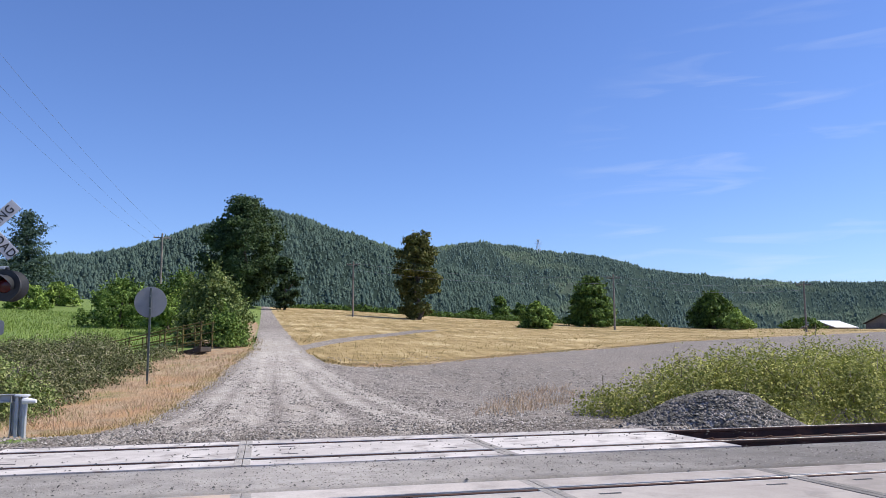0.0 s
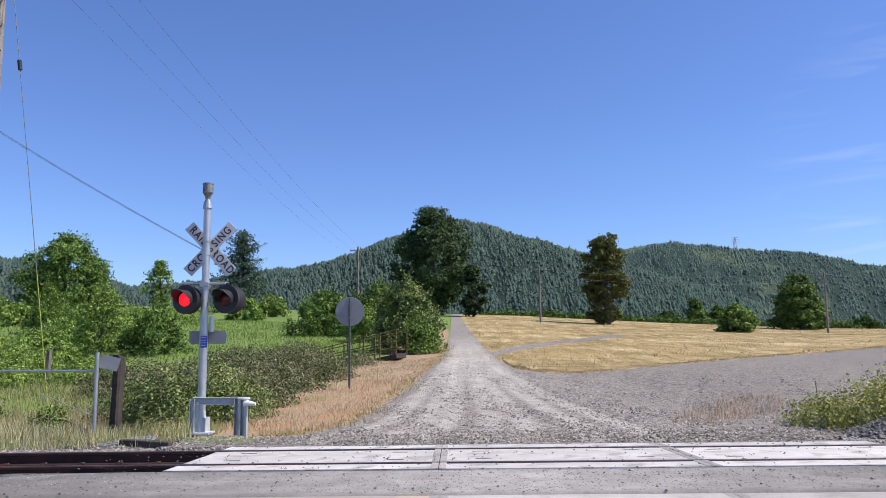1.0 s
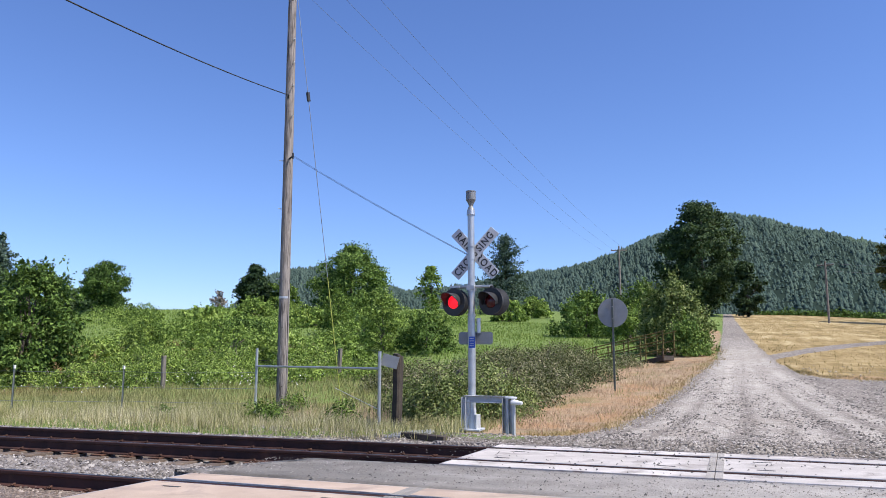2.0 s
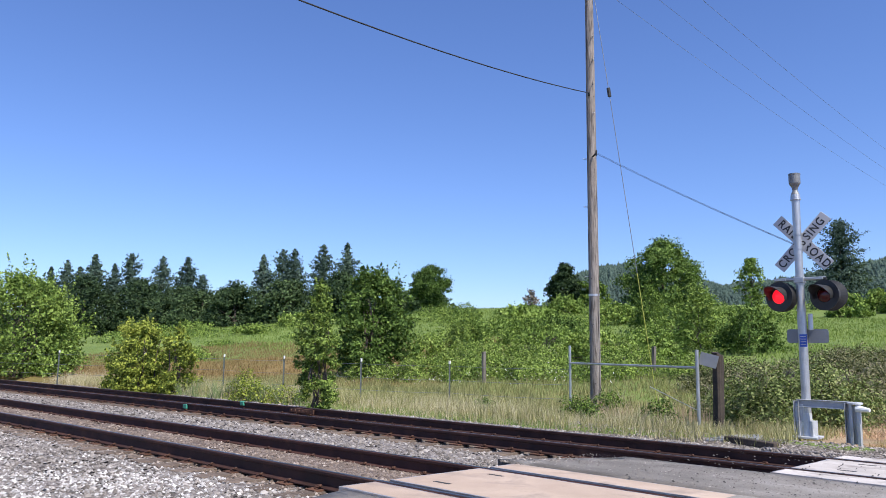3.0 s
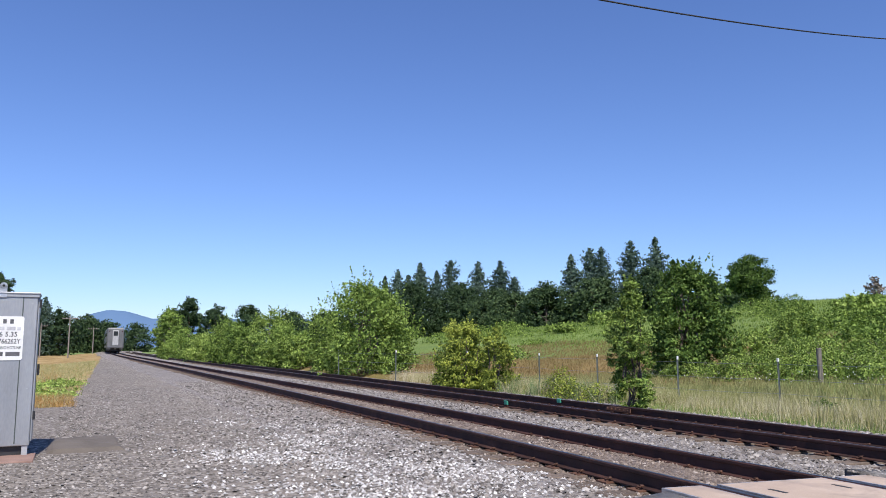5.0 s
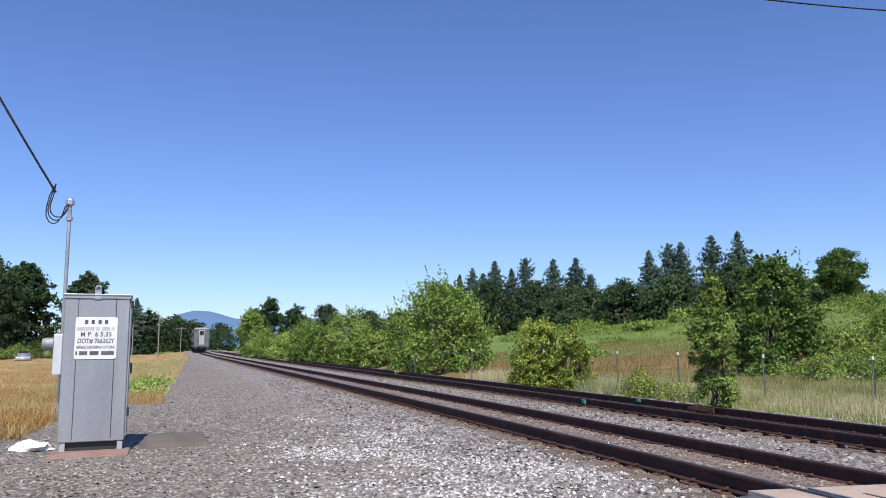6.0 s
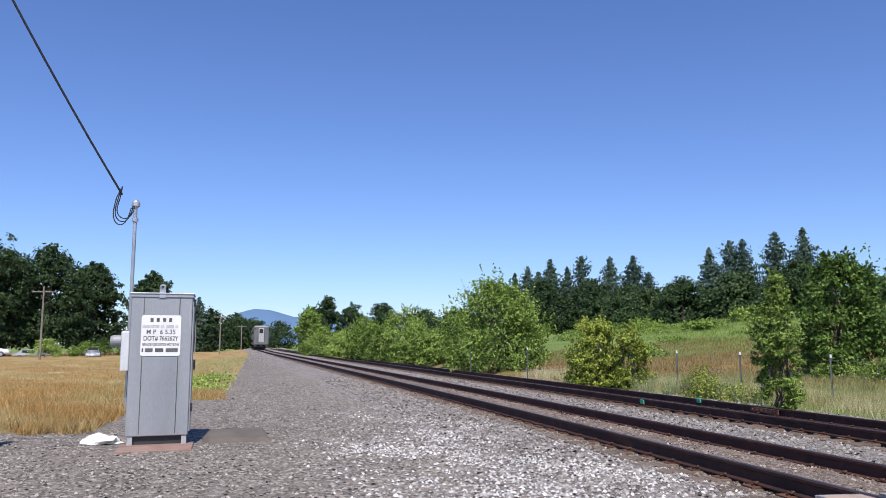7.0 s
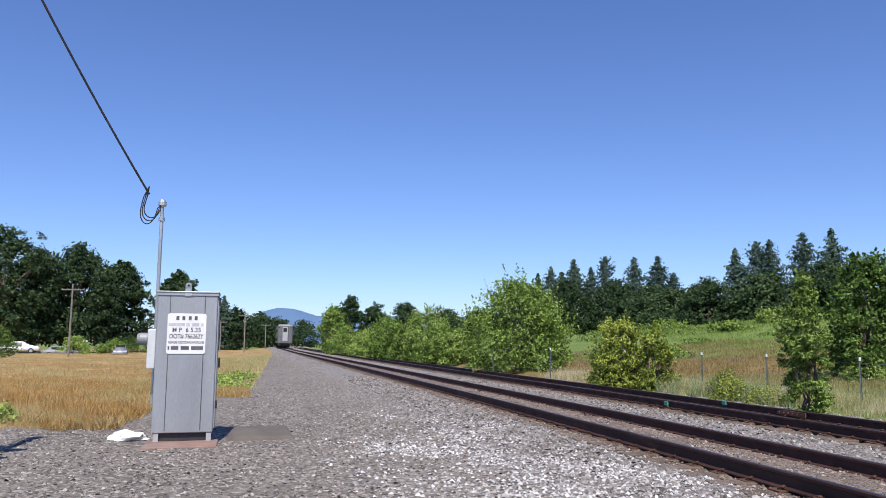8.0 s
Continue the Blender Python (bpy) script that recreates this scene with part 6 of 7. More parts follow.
for k, (x, y, h, w) in enumerate(((-149.7, 11.5, 10.6, 6.5), (-159.2, 17.2, 9.4, 9), (-158.4, 24.0, 9.8, 9), (-157.1, 32, 8.6, 10), (-158, 40, 9.0, 9), (-150, 9.0, 8.4, 6))):
    tree("far_oak", "dark oak beyond the bend of the track", "tree", x, y, h, w, "broad", L_OAK, 4800, 0.5, 140 + k, 0.0, 0.3, 36, "oaks beyond the bend")
for k, (x, y, h, w) in enumerate(((-116, -39.8, 18.2, 15.5), (-121, -31.2, 15.8, 13.5), (-129, -26.8, 14.6, 10), (-151, -21, 15, 12), (-112, -46, 17.6, 14), (-124, -38, 15.4, 12))):
    tree("street_oak", "dark spreading oak over parked cars", "tree", x, y, h, w, "broad", L_OAK, 12000, 0.5, 150 + k, 1.5, 0.5, 70, "street oaks")
for k, (x, y, h, w) in enumerate(((-169.7, -11.5, 9.0, 10), (-172, -16, 9.5, 9), (-200, -7.5, 9.4, 10), (-220, -4, 9, 10), (-165, -20, 9, 10), (-250, 4, 9, 14), (-255, -10, 10, 14))):
    tree("far_oak", "dark tree far along the railway", "tree", x, y, h, w, "broad", L_OAK, 3200, 0.6, 160 + k, 0.0, 0.3, 30, "far south trees")
conifer("narrow dark conifer far along the railway", -169.4, -14.3, 11.5, 1)
for k, (x, y, h, w, lv) in enumerate(((-85, -29.2, 3.4, 3.8, L_MAPLE), (-108, -28, 2.6, 5.0, L_WILLOW), (-112, -24.0, 2.2, 5.0, L_WILLOW), (-118, -22.8, 2.6, 5.5, L_MAPLE))):
    tree("street_bush", "green bush in front of the oaks", "bush", x, y, h, w, "mound", lv, 2600, 0.18, 170 + k, 0.0, 0.05, 24, "street bushes")
# mixed shrubs across the meadow behind the fence
MEADOW = [(-17.8, 38.0, 3.6, 3.2, L_SAPLING), (-14.6, 36.5, 2.2, 3.6, L_MAPLE), (-28.6, 52.7, 3.6, 3.4, L_WILLOW), (-40.2, 51.1, 2.3, 4.6, L_SAPLING), (-33.5, 37.1, 2.1, 3.6, L_SAPLING), (-29.9, 30.0, 1.6, 3.2, L_SAPLING),
          (-24, 33, 1.8, 5.5, L_WILLOW), (-20.5, 32, 1.5, 4.8, L_SAPLING), (-26.5, 38, 1.9, 5.5, L_MAPLE), (-33, 45, 1.8, 6.0, L_WILLOW), (-22, 44, 2.0, 4.5, L_WILLOW), (-17.5, 32, 1.2, 3.6, L_WILLOW), 
          (-47, 62, 1.8, 5.0, L_WILLOW), (-60, 66, 1.4, 5.5, L_SAPLING), (-72, 62, 1.6, 6.0, L_WILLOW), (-88, 62, 1.8, 6.0, L_SAPLING), (-98, 52, 1.5, 6.0, L_WILLOW), (-80, 50, 1.3, 5.0, L_SAPLING), (-54, 78, 2.4, 6.0, L_WILLOW), (-40, 76, 2.1, 5.5, L_MAPLE), (-36.5, 62, 1.9, 5.0, L_SAPLING)]
for k, (x, y, h, w, lv) in enumerate(MEADOW):
    tree("meadow_shrub", "green wild shrub on the overgrown meadow", "bush", x, y, h, w, "mound" if k % 3 else "broad", lv, 4800 if math.hypot(x, y) < 60 else 3200, 0.14 if math.hypot(x, y) < 60 else 0.28, 200 + k, 0.0, 0.05, 26, "meadow shrubs", shoots=70)


def thicket(name, label, spots, leaves, n, leaf, seed, canes=True):
    """A sprawling bramble bank: leaves over a heap of low mounds (x, y, radius, height)."""
    rng = np.random.default_rng(seed)
    area = np.array([s[2] ** 2 + s[2] * s[3] for s in spots])
    k = rng.choice(len(spots), n, p=area / area.sum())
    s = np.array(spots)[k]
    d = rng.normal(0, 1, (n, 3))
    d[:, 2] = np.abs(d[:, 2])
    d /= np.linalg.norm(d, axis=1)[:, None]
    r = np.where(rng.uniform(0, 1, n) < 0.3, rng.uniform(0.5, 0.85, n), rng.uniform(0.82, 1.08, n)) * (1 + 0.22 * np.sin(d[:, 0] * 7 + s[:, 0]) * np.cos(d[:, 1] * 8 + s[:, 1] * 3))
    p = np.stack([s[:, 0] + d[:, 0] * s[:, 2] * r, s[:, 1] + d[:, 1] * s[:, 2] * r, d[:, 2] * s[:, 3] * r], 1)
    p[:, 2] += ground_heights(p[:, 0], p[:, 1])
    v, f = leaf_arrays(rng, p, d, leaf, 1.15, light=leaf > 0.09 or n > 70000)
    top = empty(name, spots[0][0], spots[0][1], float(ground_heights(spots[0][0], spots[0][1])), 0, label, "brambles")
    o = np.array(top.matrix_world.translation)
    part("leaves", mesh_np("leaves", v - o, f, leaves), None, top)
    if canes:
        m = n // 34
        a, lean = rng.uniform(0, 6.28, m), rng.uniform(0.3, 1.1, m)
        b = p[rng.integers(0, n, m)]
        tip = b + np.stack([np.cos(a) * lean, np.sin(a) * lean, rng.uniform(0.05, 0.5, m)], 1) * 0.55
        w = np.stack([np.sin(a), -np.cos(a), 0 * a], 1) * 0.008
        q = np.stack([b - w, b + w, tip + w * 0.3, tip - w * 0.3], 1)
        tagged(part("canes", mesh_np("canes", q.reshape(-1, 3) - o, np.arange(4 * m).reshape(m, 4), L_TWIG), None, top, "thin arching canes"), kind="stuff")
    return top


thicket("bramble_bank", "sunlit yellow-green bramble bank beside the yard", [(8.3, 13.5, 1.1, 1.0), (9.6, 13.3, 1.4, 1.28), (11.2, 13.4, 1.6, 1.35), (6.6, 13.9, 0.7, 0.5), (9.0, 14.6, 1.2, 1.1), (12.7, 13.5, 1.6, 1.2), (14.3, 13.4, 1.7, 1.2), (16, 13.6, 1.8, 1.2), (7.3, 13.6, 0.9, 0.75), (10.6, 14.6, 1.6, 1.1), (13.2, 15, 1.8, 1.2), (18, 14, 2.0, 1.25), (11.6, 11.6, 0.8, 0.45), (9.4, 12.3, 0.8, 0.5), (13.5, 12.0, 1.0, 0.6), (15.5, 12.1, 1.2, 0.6)], L_BRAMBLE, 120000, 0.05, 301)
thicket("bramble_bank", "dense dark green brambles behind the gate post", [(-5.9, 15.7, 0.75, 1.15), (-5.3, 16.6, 0.8, 1.2), (-6.5, 16.3, 0.8, 1.05), (-4.9, 17.6, 0.7, 0.9), (-7.4, 16.9, 0.7, 0.7), (-5.9, 17.8, 1.0, 1.25)], L_BRAMBLE_GREEN, 32000, 0.055, 302)
thicket("bramble_bank", "dusty brown-green brambles along the verge", [(-5.2, 20.4, 1.0, 0.6), (-6.3, 21.2, 1.4, 0.85), (-5.0, 23.4, 1.0, 0.6), (-6.2, 24.6, 1.4, 0.85), (-8.2, 22.3, 1.5, 0.9), (-4.4, 26.4, 0.9, 0.6), (-5.6, 28.6, 1.3, 0.8), (-8, 26.8, 1.6, 0.9), (-10.3, 24, 1.5, 0.85), (-4.0, 31.0, 0.9, 0.55), (-6.6, 31.8, 1.5, 0.85), (-8.0, 30, 1.4, 0.8)], L_BRAMBLE_DARK, 56000, 0.062, 303)
thicket("bramble_bank", "green brambles with white blossom behind the fence", [(-19, 25.5, 1.6, 0.9), (-22, 25, 1.7, 1.0), (-25, 24.5, 1.7, 1.0), (-16, 26, 1.5, 0.8), (-28, 24, 1.4, 0.8), (-13.2, 27, 1.2, 0.7), (-21, 28, 1.7, 1.1), (-25, 28, 1.9, 1.2), (-17, 29, 1.6, 1.0)], L_SAPLING, 52000, 0.08, 304)
thicket("bramble_blossom", "white blossom dotted over the brambles", [(-19, 25.0, 1.9, 0.6), (-22, 24.5, 2.0, 0.6), (-25, 24.0, 2.0, 0.5), (-16, 25.5, 1.9, 0.6), (-28, 23.6, 1.7, 0.5)], M_WHITE, 420, 0.06, 307, False)
hedge_rng = random.Random(12)
thicket("field_hedge", "low dark hedge along the field's far crest", [(*polar(a, 117), hedge_rng.uniform(1.2, 2.2), hedge_rng.uniform(0.5, 1.1)) for a in [-2.6 - 0.75 * k + hedge_rng.uniform(-0.2, 0.2) for k in range(34)]], L_MAPLE, 12000, 0.3, 308, False)
thicket("trackside_weeds", "leafy green weeds in the grass by the gate", [(-9.7, 14.5, 0.45, 0.5), (-9.2, 14.2, 0.35, 0.4), (-7.6, 14.3, 0.4, 0.55), (-10.6, 17.2, 0.5, 0.5), (-12.9, 15.0, 0.4, 0.3)], L_WILLOW, 5200, 0.05, 309)
thicket("trackside_weeds", "yellowish weeds beside the second track", [(-19.4, 12.1, 0.6, 0.55), (-18.2, 12.3, 0.5, 0.4), (-17.3, 12.7, 0.5, 0.35), (-20.4, 12.6, 0.5, 0.7)], L_YELLOW, 5200, 0.055, 310)
thicket("roadside_weeds", "low green weeds beside the gravel shoulder", [(-25, -1.9, 0.8, 0.2), (-28.5, -2.3, 1.0, 0.25), (-33, -2.4, 1.1, 0.3), (-14.6, -5.0, 0.4, 0.35)], L_SAPLING, 5200, 0.07, 305, False)

rng = np.random.default_rng(77)
clump_a, clump_d = rng.uniform(17, 74, 110), rng.uniform(44, 122, 110)
clumps = [(*polar(a, d), r, r * u) for a, d, r, u in zip(clump_a, clump_d, rng.uniform(0.8, 2.2, 110), rng.uniform(0.35, 0.7, 110)) if not (46 < a < 75 and d < 58)]
tagged(thicket("meadow_scrub", "low mixed scrub spread over the rising meadow", clumps, L_SAPLING, 46000, 0.17, 306, False), kind="stuff")


def grass(name, label, n, where, tall, leaves, seed, wide=0.012, lean=0.35, category="grass"):
    """Loose tufts of blades scattered over a stretch of ground."""
    rng = np.random.default_rng(seed)
    x, y = where(rng, n)
    z = ground_heights(x, y)
    h = tall * rng.uniform(0.45, 1.25, len(x)) * np.clip(0.72 + 0.45 * rough_value(x * 1.3, y * 1.3, seed) + 0.4 * rough_value(x * 0.35, y * 0.35, seed + 5), 0.2, 1.7)
    a, l = rng.uniform(0, 6.28, len(x)), rng.uniform(0, lean, len(x)) * h
    b = np.stack([x, y, z - 0.02], 1)
    tip = b + np.stack([np.cos(a) * l, np.sin(a) * l, h], 1)
    t = a + rng.uniform(0, 3.14, len(x))
    w = np.stack([np.cos(t), np.sin(t), 0 * t], 1) * (wide * rng.uniform(0.6, 1.5, len(x)))[:, None]
    v = np.stack([b - w, b + w, tip], 1).reshape(-1, 3)
    f = np.arange(3 * len(x)).reshape(-1, 3)
    return tagged(new(name, mesh_np(name, v, f, leaves)), label, category, kind="stuff")


def area(x0, x1, y0, y1, follow=True, keep=None):
    def where(rng, n):
        x, y = rng.uniform(x0, x1, n), rng.uniform(y0, y1, n)
        if keep:
            ok = keep(x, y)
            x, y = x[ok], y[ok]
        return (x, y + bend(x)) if follow else (x, y)
    return where


grass("tall_grass", "tall green and straw grass beyond the ballast", 62000, area(-32, -4.6, 12.7, 17.5), 0.36, L_GRASS, 401, 0.0055, 0.7)
grass("tall_grass", "pale seeding grass along the ballast edge", 16000, area(-34, -6, 12.5, 14.4), 0.42, L_DRY, 402, 0.004, 0.7)
grass("tall_grass", "green and straw grass on the flat meadow", 46000, area(-34, -6, 17, 27), 0.32, L_GRASS, 403, 0.009, 0.7)
grass("tall_grass", "brown hay grass on the far meadow", 52000, area(-66, -24, 17, 44, True, lambda x, y: y < 46 + 0.3 * (x + 24) + 14), 0.32, L_HAY, 404, 0.013, 0.7)
lane_edge = lambda y: np.interp(y, [13.2, 16.1, 25.8, 35], [-3.2, -2.1, -1.2, -0.3])
grass("dry_grass", "reddish dry verge grass beside the lane", 24000, area(-6.5, 0, 14.4, 34, False, lambda x, y: (x < lane_edge(y) - 0.2 + 0.25 * rough_value(y * 2, 0)) & (x > lane_edge(y) - 3.6) & (rough_value(x * 1.1, y * 0.9, 6.0) > -0.25)), 0.21, L_PINK, 405, 0.005, 1.4)
grass("dry_grass", "straw-coloured dry grass beside the rock heap", 7000, area(3.6, 9.8, 13.6, 21, False, lambda x, y: np.hypot((x - (4.9 + 0.55 * (y - 14.5))) / 1.15, (y - 17.2) / 3.4) < 0.9 + 0.25 * rough_value(x * 2, y * 2)), 0.24, L_PINK, 406, 0.005, 1.2)
def field_spots(keep):
    """Places over the southern field, closer together towards the gravel."""
    def where(rng, n):
        r, a = 13.5 * (85 / 13.5) ** (rng.uniform(0, 1, n) ** 1.15), np.radians(rng.uniform(91, 113, n))
        x, y = -np.sin(a) * r, np.cos(a) * r
        ok = (y < bend(x) - 0.2 - 0.03 * (-x - 13)) & (x + 0.12 * y < -13.7 + 0.5 * rough_value(y * 2, 0)) & ((y < -2.7) | (x < -20)) & keep(x, y)
        return x[ok], y[ok]
    return where


tone = lambda x, y: rough_value(x * 0.23, y * 0.5, 8.0) + 0.6 * rough_value(x * 0.8, y * 1.3, 3.0)
grass("dry_grass", "patchy golden dry grass beside the gravel", 75000, field_spots(lambda x, y: tone(x, y) > -0.2), 0.25, L_GOLD, 407, 0.006, 1.1)
grass("dry_grass", "pale straw patches in the golden grass", 75000, field_spots(lambda x, y: (tone(x, y) < 0.15) | (x > -16.5)), 0.22, L_STRAW, 415, 0.006, 1.3)
grass("dry_grass", "green tufts among the golden grass", 60000, field_spots(lambda x, y: rough_value(x * 0.16, y * 0.33, 1.0) + 0.5 * rough_value(x * 0.9, y * 0.9, 5.0) > 0.5 + 0.014 * (x + 40)), 0.28, L_GRASS, 416, 0.007, 0.9)
grass("shoulder_grass", "short straw and green grass along the gravel shoulder", 26000, area(-80, -20, -4.6, 1.6, True, lambda x, y: y < -1.0 + 0.035 * (-x - 12) + 0.4 * rough_value(x * 0.7, y * 2)), 0.24, L_GRASS, 408, 0.009, 0.9)
grass("reeds", "green reeds at the foot of the bushes", 6500, area(-23.5, -17.0, 12.5, 13.8, True, lambda x, y: rough_value(x * 1.1, y * 1.5, 2.0) > 0.05), 0.62, L_REED, 409, 0.006, 0.6)
grass("meadow_grass", "green meadow grass on the slope", 40000, area(-30, -3.5, 30, 75, False, lambda x, y: x < -3.4 - 0.02 * y), 0.26, L_MEADOW, 410, 0.02, 0.8)

grass("tall_grass", "tan seeding weeds round the pole foot", 2600, area(-11.2, -6.6, 14.2, 17.2, False, lambda x, y: np.hypot((x + 8.3) / 1.9, (y - 15.2) / 1.0) < 0.8 + 0.3 * rough_value(x * 2, y * 2)), 0.62, L_PINK, 411, 0.004, 0.6)
grass("meadow_grass", "rough mixed grass on the far meadow", 60000, area(-118, -28, 36, 100, False, lambda x, y: y > 20 - 0.25 * x), 0.34, L_MEADOW, 412, 0.035, 0.9)

grass("straw_edge", "pale straw fringe along the lane verge", 5000, lambda rng, n: (lambda y: (lane_edge(y) - 0.25 + rng.normal(0, 0.22, n), y))(13.6 + 30 * rng.uniform(0, 1, n) ** 1.3), 0.14, L_STRAW, 417, 0.007, 1.3)
grass("dry_grass", "mixed green and straw tufts in the verge", 5000, area(-6.8, -1.5, 14.2, 32, False, lambda x, y: (x < lane_edge(y) - 0.8) & (x > lane_edge(y) - 4.0) & (rough_value(x * 1.4, y * 1.1, 2.0) > 0.2)), 0.26, L_GRASS, 418, 0.006, 1.0)
grass("stubble", "short straw stubble over the mown field", 60000, area(1.5, 75, 27, 104, False, lambda x, y: (y > np.interp(x, ISLE_X, ISLE_Y) + 0.4) & (np.abs(y - np.interp(x, [1.2, 2.6, 4.3, 6.7, 9.7, 11.8, 15, 20], [35, 38.6, 43.3, 48.7, 54.5, 59.5, 65, 71])) > 2.0)), 0.13, L_STRAW, 413, 0.016, 1.2, "stubble")
isle_edge = lambda rng, n: (lambda x: (x, np.interp(x, ISLE_X, ISLE_Y) + rng.normal(0.3, 0.35, n)))(2.0 + 40 * rng.uniform(0, 1, n) ** 1.6)
grass("straw_edge", "pale straw along the edge of the yard", 9000, isle_edge, 0.1, L_STRAW, 414, 0.012, 1.0)

# ---- loose stones ----
def stones(name, label, n, where, size, material, seed, lift=None):
    """Crushed rocks of eight faces and more, lying on the bed, each of its own shape."""
    rng = np.random.default_rng(seed)
    x, y = where(rng, n)
    n = len(x)
    base = np.array([[1, 0, 0], [0.31, 0.95, 0], [-0.81, 0.59, 0], [-0.81, -0.59, 0], [0.31, -0.95, 0], [0.1, 0.05, 0.8]]) - np.array([0, 0, 0.25])
    f0 = np.array([[0, 1, 5], [1, 2, 5], [2, 3, 5], [3, 4, 5], [4, 0, 5]])
    a, c = rng.uniform(0, 6.28, n), np.cos
    s = size * rng.uniform(0.5, 1.5, n)
    v = base[None] * rng.uniform(0.7, 1.3, (n, 6, 3)) * s[:, None, None] * np.array([1, 0.8, 0.95])
    vx, vy = v[..., 0] * np.cos(a)[:, None] - v[..., 1] * np.sin(a)[:, None], v[..., 0] * np.sin(a)[:, None] + v[..., 1] * np.cos(a)[:, None]
    vz = v[..., 2] + vx * rng.normal(0, 0.3, n)[:, None]
    z = lift(x, y) if lift else ground_heights(x, y)
    v = np.stack([vx + x[:, None], vy + y[:, None], vz + (z + s * 0.32)[:, None]], -1).reshape(-1, 3)
    f = (f0[None] + 6 * np.arange(n)[:, None, None]).reshape(-1, 3)
    return tagged(new(name, mesh_np(name, v, f, material)), label, "gravel", kind="stuff")


bed_z = lambda x, y: np.interp(y - bend(x), ACROSS, HEIGHT)
patch = lambda x, y: rough_value(x * 0.8, y * 1.1, 3.3)
stones("ballast_stones", "grey crushed ballast stones between and beside the rails", 30000, area(-32, -3.6, 3.0, 12.6, True, lambda x, y: (np.abs(y - 5.765) > 1.15) & ((np.abs(y - 9.93) > 0.9) | (np.random.default_rng(6).uniform(0, 1, len(x)) < 0.5))), 0.027, M_ROCK, 501, bed_z)
stones("ballast_stones", "brown rust-dusted stones between the near rails", 9000, area(-24, -5.7, 4.6, 6.95, True), 0.022, M_ROCK_BROWN, 510, lambda x, y: bed_z(x, y) + 0.008)
stones("ballast_stones", "pale crushed stones strewn beside the track", 36000, area(-21, -4.8, 0.6, 4.7, True, lambda x, y: patch(x, y) * 0.5 + np.random.default_rng(9).normal(0, 0.28, len(x)) > -0.2 + 0.09 * (-x - 8.5) + 0.26 * np.abs(y - 2.9)), 0.021, M_ROCK_PALE, 502, lambda x, y: np.maximum(bed_z(x, y), ground_heights(x, y)))
stones("gravel_stones", "grey gravel on the open ground", 52000, area(-28, -4.6, -6.5, 4.6, True, lambda x, y: (np.random.default_rng(8).uniform(0, 1, len(x)) < 1.15 - (-x - 5) * 0.042) & ((y > -0.6 - 0.02 * (-x - 13)) | (x + 0.12 * y > -13.9)) & ~((x < -11.4) & (x > -13.3) & (y > -0.9) & (y < 0.15)) & ~((x < -10.6) & (x > -11.9) & (y < -0.9) & (y > -2))), 0.017, M_ROCK, 503, lambda x, y: np.maximum(bed_z(x, y), ground_heights(x, y)))
stones("gravel_stones", "grey gravel by the foot of the signal", 9000, area(-9, 6, 11.3, 13.6, False), 0.022, M_ROCK, 504, lambda x, y: np.maximum(bed_z(x, y), ground_heights(x, y)))
stones("gravel_stones", "crushed gravel on the lane beyond the crossing", 26000, area(-3.4, 13, 11.6, 32, False, lambda x, y: (x > lane_edge(y) - 0.1) & (rough_value(x * 1.5 + 0.4 * y, 0.15 * y, 2.2) > -0.12 - 0.5 * (y < 13.4)) & (np.random.default_rng(7).uniform(0, 1, len(x)) < 1.1 - (y - 12) * 0.05)), 0.026, M_ROCK, 505)
stones("gravel_stones", "dark stones raked over the lane", 7000, area(-2.5, 12, 11.8, 27, False, lambda x, y: (x > lane_edge(y) + 0.2) & (rough_value(x * 1.6, y * 0.7, 4.4) > 0.25)), 0.027, M_ROCK_DARK, 508)
stones("gravel_stones", "loose stones lying on the crossing panels", 700, area(-4.5, 7, 7.05, 11.4, False), 0.014, M_ROCK_DARK, 506, lambda x, y: -0.03 - 0.015 * (y - 7))
stones("gravel_stones", "fine grit scattered over the worn asphalt", 5200, area(-5.5, 8.5, 7.15, 8.55, False), 0.008, M_ROCK, 509, lambda x, y: -0.035 - 0.018 * (y - 7.08))
stones("gravel_stones", "gravel spilled over the end of the asphalt", 2600, area(-6.6, -4.6, 7.0, 8.9, False, lambda x, y: x < -5.3 + 0.25 * rough_value(y * 4, x)), 0.018, M_ROCK, 511, lambda x, y: np.where(x > -5.6 + 0.9 * ((y - 7.08) / 1.53 - 0.3) + 0.05, -0.05, bed_z(x, y)))
# rock heap by the brambles
bm = bmesh.new()
bmesh.ops.create_grid(bm, x_segments=40, y_segments=24, size=1.0)
for v in bm.verts:
    x, y = v.co.x * 1.6, v.co.y * 0.95
    r = math.hypot(x / 1.6, y / 0.95)
    v.co = Vector((x, y, 0.46 * min(1, 1.9 * max(0, 1 - r)) ** 0.9 * (1 + 0.25 * math.sin(2.2 * x + 1)) + 0.03 * noise.noise(Vector((x * 6, y * 6, 0))) - 0.03))
heap = part("gravel_mound", bm, M_BALLAST)
heap.matrix_world = pose(7.85, 12.3, -0.2, 0, 0, -22)
tagged(heap, "low mound of dark crushed rock under brambles", "gravel mound")


def heap_lift(x, y):
    c, s = math.cos(radians(22)), math.sin(radians(22))
    u, w = (x - 7.85) * c - (y - 12.3) * s, (x - 7.85) * s + (y - 12.3) * c
    r = np.hypot(u / 1.6, w / 0.95)
    return -0.2 + 0.46 * np.clip(1.9 * (1 - r), 0, 1) ** 0.9 * (1 + 0.25 * np.sin(2.2 * u + 1)) - 0.03


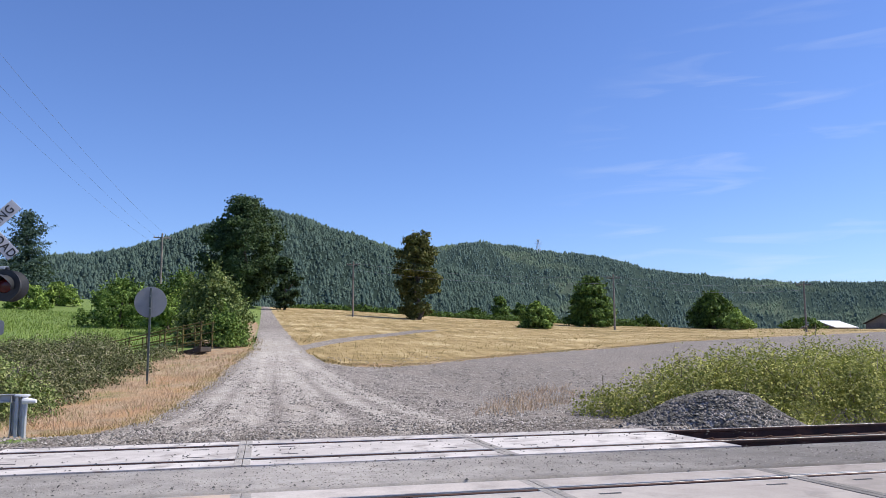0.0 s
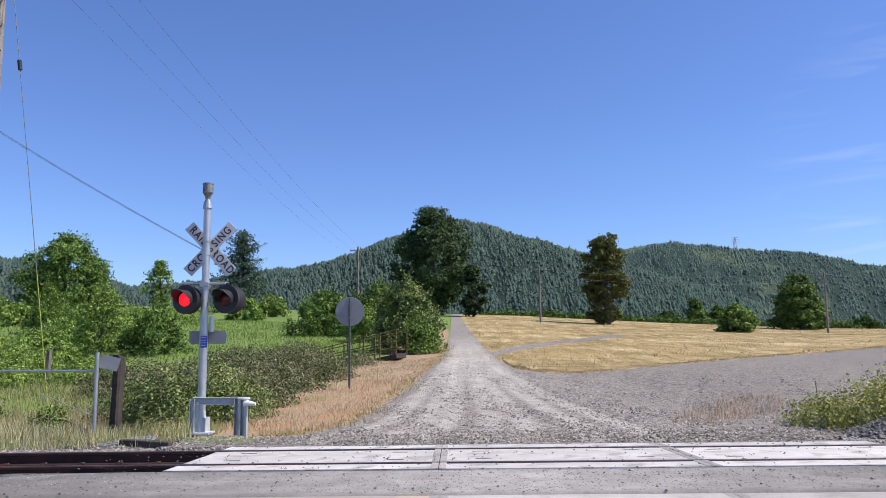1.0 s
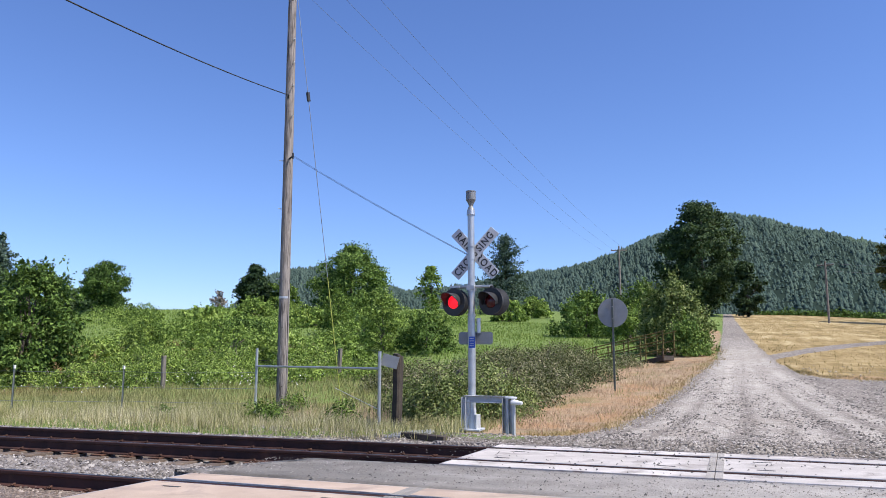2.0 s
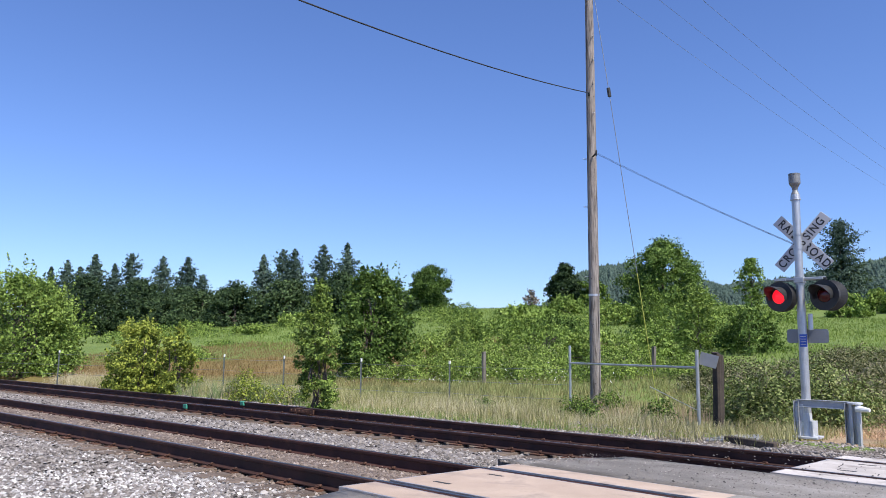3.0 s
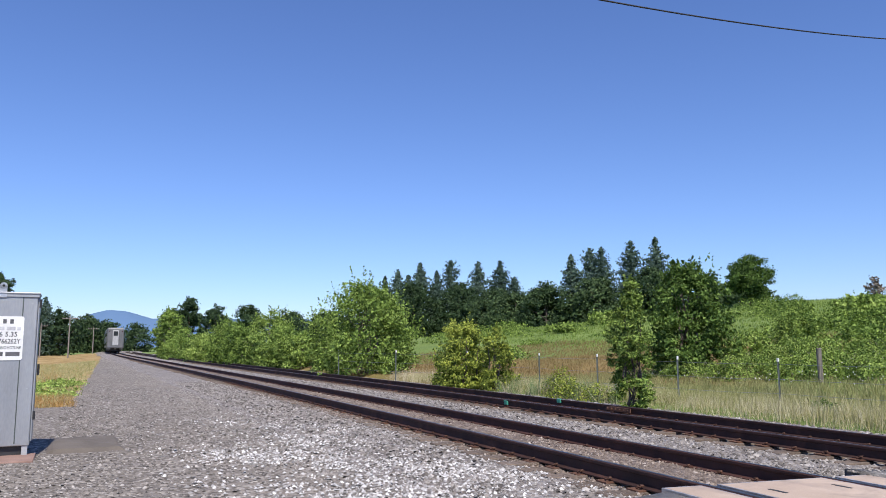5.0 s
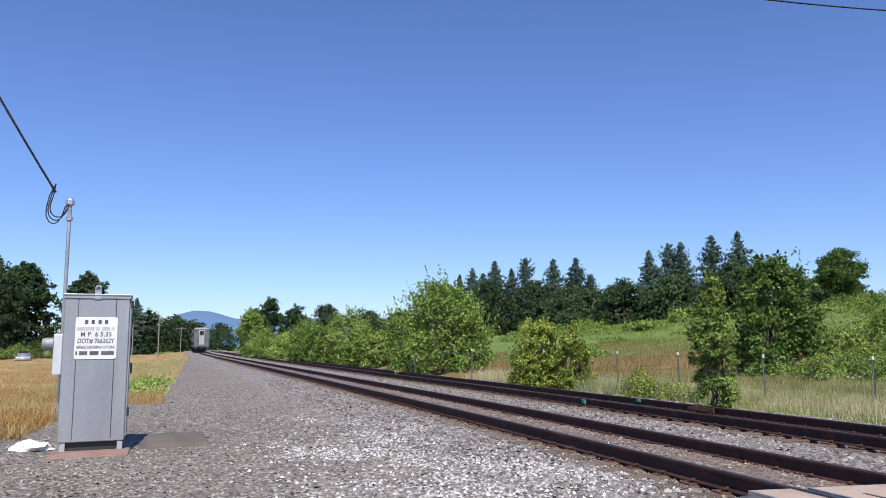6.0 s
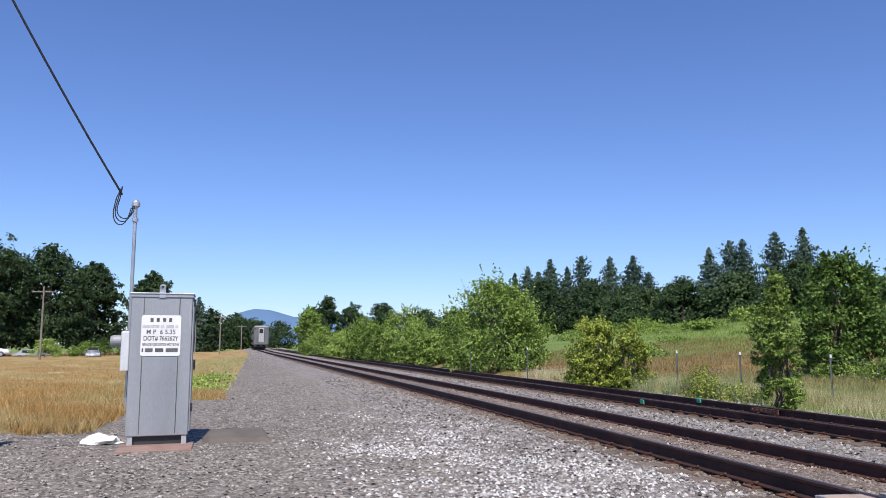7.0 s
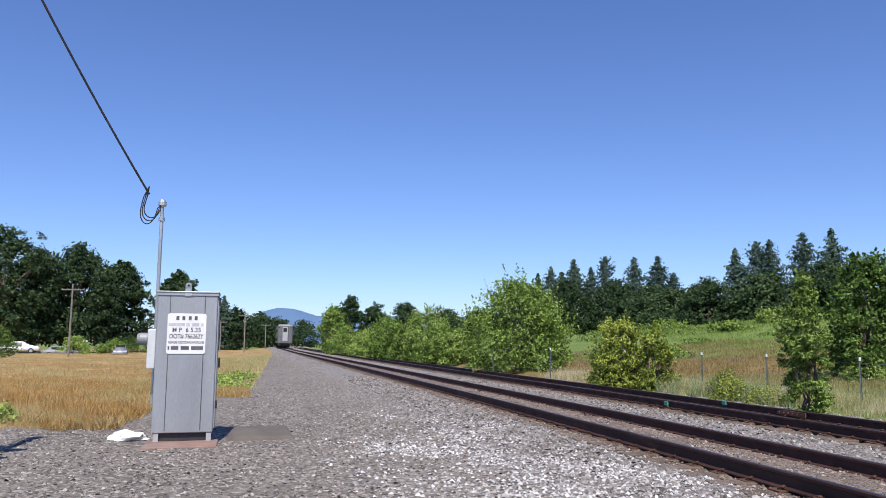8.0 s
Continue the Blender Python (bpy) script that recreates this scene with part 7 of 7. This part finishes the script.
stones("heap_stones", "dark crushed rocks on the heap", 8000, area(5.6, 9.9, 11.2, 13.4, False, lambda x, y: heap_lift(x, y) > -0.19), 0.03, M_ROCK_DARK, 507, heap_lift)

# ---- wooded hills on the horizon ----
def ridge(name, label, dist, depth, skyline, material, trees, tree_h, seed, leaves):
    """A long hill whose crest follows bearings and heights, clad in small conifers."""
    rng = np.random.default_rng(seed)
    skyline = sorted(skyline)
    az = np.linspace(skyline[0][0], skyline[-1][0], 260)
    crest = np.interp(az, [s[0] for s in skyline], [s[1] for s in skyline])
    rows = np.linspace(0, 1.6, 34)

    def height(a, t):
        top = np.interp(a, [s[0] for s in skyline], [dist * math.tan(radians(s[1])) for s in skyline])
        fold = 0.035 * rough_value(a * 0.9, t * 5, seed) + 0.02 * rough_value(a * 2.7, t * 9, seed + 3)
        return -6 + (top - tree_h * 0.7 + 6) * np.where(t < 1, np.sin(np.minimum(t, 1) * math.pi / 2) ** 1.15 * (1 + fold * (1 - np.minimum(t, 1)) * 2), np.cos((t - 1) * 1.2))

    a, t = np.meshgrid(az, rows, indexing="ij")
    d = dist - depth * (1 - t)
    x, y, z = -np.sin(np.radians(a)) * d, np.cos(np.radians(a)) * d, height(a, t)
    k = len(rows)
    i, j = np.meshgrid(np.arange(len(az) - 1), np.arange(k - 1), indexing="ij")
    q = (i * k + j).ravel()
    hill = new(name, mesh_np(name, np.stack([x, y, z], -1).reshape(-1, 3), np.stack([q, q + 1, q + k + 1, q + k], 1), material))
    tagged(hill, label, "hill", kind="structure")
    if not trees:
        return hill
    a, t = rng.uniform(az[0], az[-1], trees), np.concatenate([rng.uniform(0.1, 1.0, trees - trees // 6), rng.uniform(0.93, 1.03, trees // 6)])
    stand = rough_value(a * 1.3, t * 6, seed + 9) + 0.5 * rough_value(a * 4.1, t * 17, seed + 2)
    ok = stand > -0.95
    a, t, stand = a[ok], t[ok], stand[ok]
    d, h = dist - depth * (1 - t), tree_h * rng.uniform(0.35, 1.0, len(a)) * (0.85 + 0.3 * stand) * rng.choice([1.0, 1.0, 1.0, 1.35], len(a))
    base = np.stack([-np.sin(np.radians(a)) * d, np.cos(np.radians(a)) * d, height(a, t) - h * 0.12], 1)
    w = h * rng.uniform(0.2, 0.36, len(a)) + 0.8
    v = []
    for lo, hi, s in ((0.05, 0.62, 1.0), (0.4, 1.0, 0.68)):
        for m in range(4):
            th = m * 2 * math.pi / 4
            v.append(base + np.stack([np.cos(th) * w * s, np.sin(th) * w * s, h * lo * (1 + 0.1 * np.sin(m * 2.4 + a * 50))], 1))
        v.append(base + np.stack([0 * h, 0 * h, h * hi], 1))
    v = np.stack(v, 1).reshape(-1, 3)
    f0 = np.array([[m, (m + 1) % 4, 4] for m in range(4)] + [[5 + m, 5 + (m + 1) % 4, 9] for m in range(4)])
    f = (f0[None] + 10 * np.arange(len(a))[:, None, None]).reshape(-1, 3)
    tagged(new(name + "_forest", mesh_np(name + "_forest", v, f, leaves)), "dark conifer forest clothing the hill", "forest", kind="stuff")
    return hill


# distance haze is put into these base colours, bluer on the farther ridge
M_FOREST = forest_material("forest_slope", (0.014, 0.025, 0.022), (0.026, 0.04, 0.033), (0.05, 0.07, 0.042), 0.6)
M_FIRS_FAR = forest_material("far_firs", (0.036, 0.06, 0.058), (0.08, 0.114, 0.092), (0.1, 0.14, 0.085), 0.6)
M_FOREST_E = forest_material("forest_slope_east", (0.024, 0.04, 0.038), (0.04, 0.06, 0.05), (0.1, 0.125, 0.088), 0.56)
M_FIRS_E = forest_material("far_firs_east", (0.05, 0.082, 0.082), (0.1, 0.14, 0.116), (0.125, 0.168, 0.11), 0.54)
# the blue of this hill is air haze painted as its base colour
M_HAZE_HILL = forest_material("haze_blue_hill", (0.1, 0.17, 0.29), (0.115, 0.19, 0.31), (0.12, 0.19, 0.29))
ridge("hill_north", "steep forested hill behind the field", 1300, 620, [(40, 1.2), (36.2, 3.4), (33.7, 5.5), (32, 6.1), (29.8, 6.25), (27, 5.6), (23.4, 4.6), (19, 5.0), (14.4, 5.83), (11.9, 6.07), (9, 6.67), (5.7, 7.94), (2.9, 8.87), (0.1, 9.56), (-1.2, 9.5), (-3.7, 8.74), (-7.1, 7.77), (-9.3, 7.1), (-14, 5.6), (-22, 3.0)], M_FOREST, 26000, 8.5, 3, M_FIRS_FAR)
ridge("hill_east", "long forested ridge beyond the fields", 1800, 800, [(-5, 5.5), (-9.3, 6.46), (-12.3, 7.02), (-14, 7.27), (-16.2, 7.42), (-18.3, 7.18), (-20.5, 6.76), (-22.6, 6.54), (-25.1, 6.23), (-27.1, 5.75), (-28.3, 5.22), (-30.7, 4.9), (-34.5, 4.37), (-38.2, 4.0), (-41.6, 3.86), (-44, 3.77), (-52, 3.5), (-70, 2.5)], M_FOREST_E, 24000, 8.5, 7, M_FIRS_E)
ridge("hill_west", "far hill beyond the railway, painted haze-blue", 4200, 900, [(99, 0.6), (95, 1.0), (93, 1.3), (92.3, 2.15), (91, 2.5), (89.8, 2.44), (88.1, 1.95), (85.6, 1.9), (84.4, 2.15), (82.2, 1.95), (79.7, 1.9), (78.4, 2.1), (76.7, 1.9), (73.7, 1.8), (60, 1.6), (46, 2.4), (43, 2.84), (41.3, 3.07), (39.6, 2.84), (36, 2.3), (30, 1.5)], M_HAZE_HILL, 0, 0.0, 5, None)


# a small white box in the meadow
wx, wy = polar(27.85, 43)
bm = box(bmesh.new(), 0, 0, 0.22, 0.55, 0.45, 0.4, 0.02)
box(bm, 0, 0, 0.45, 0.6, 0.5, 0.06, 0.01)
crate = part("white_box", bm, M_WHITE)
crate.matrix_world = pose(wx, wy, float(ground_heights(wx, wy)) - 0.05, 0, 0, 20)
tagged(crate, "small white box standing in the meadow", "box")
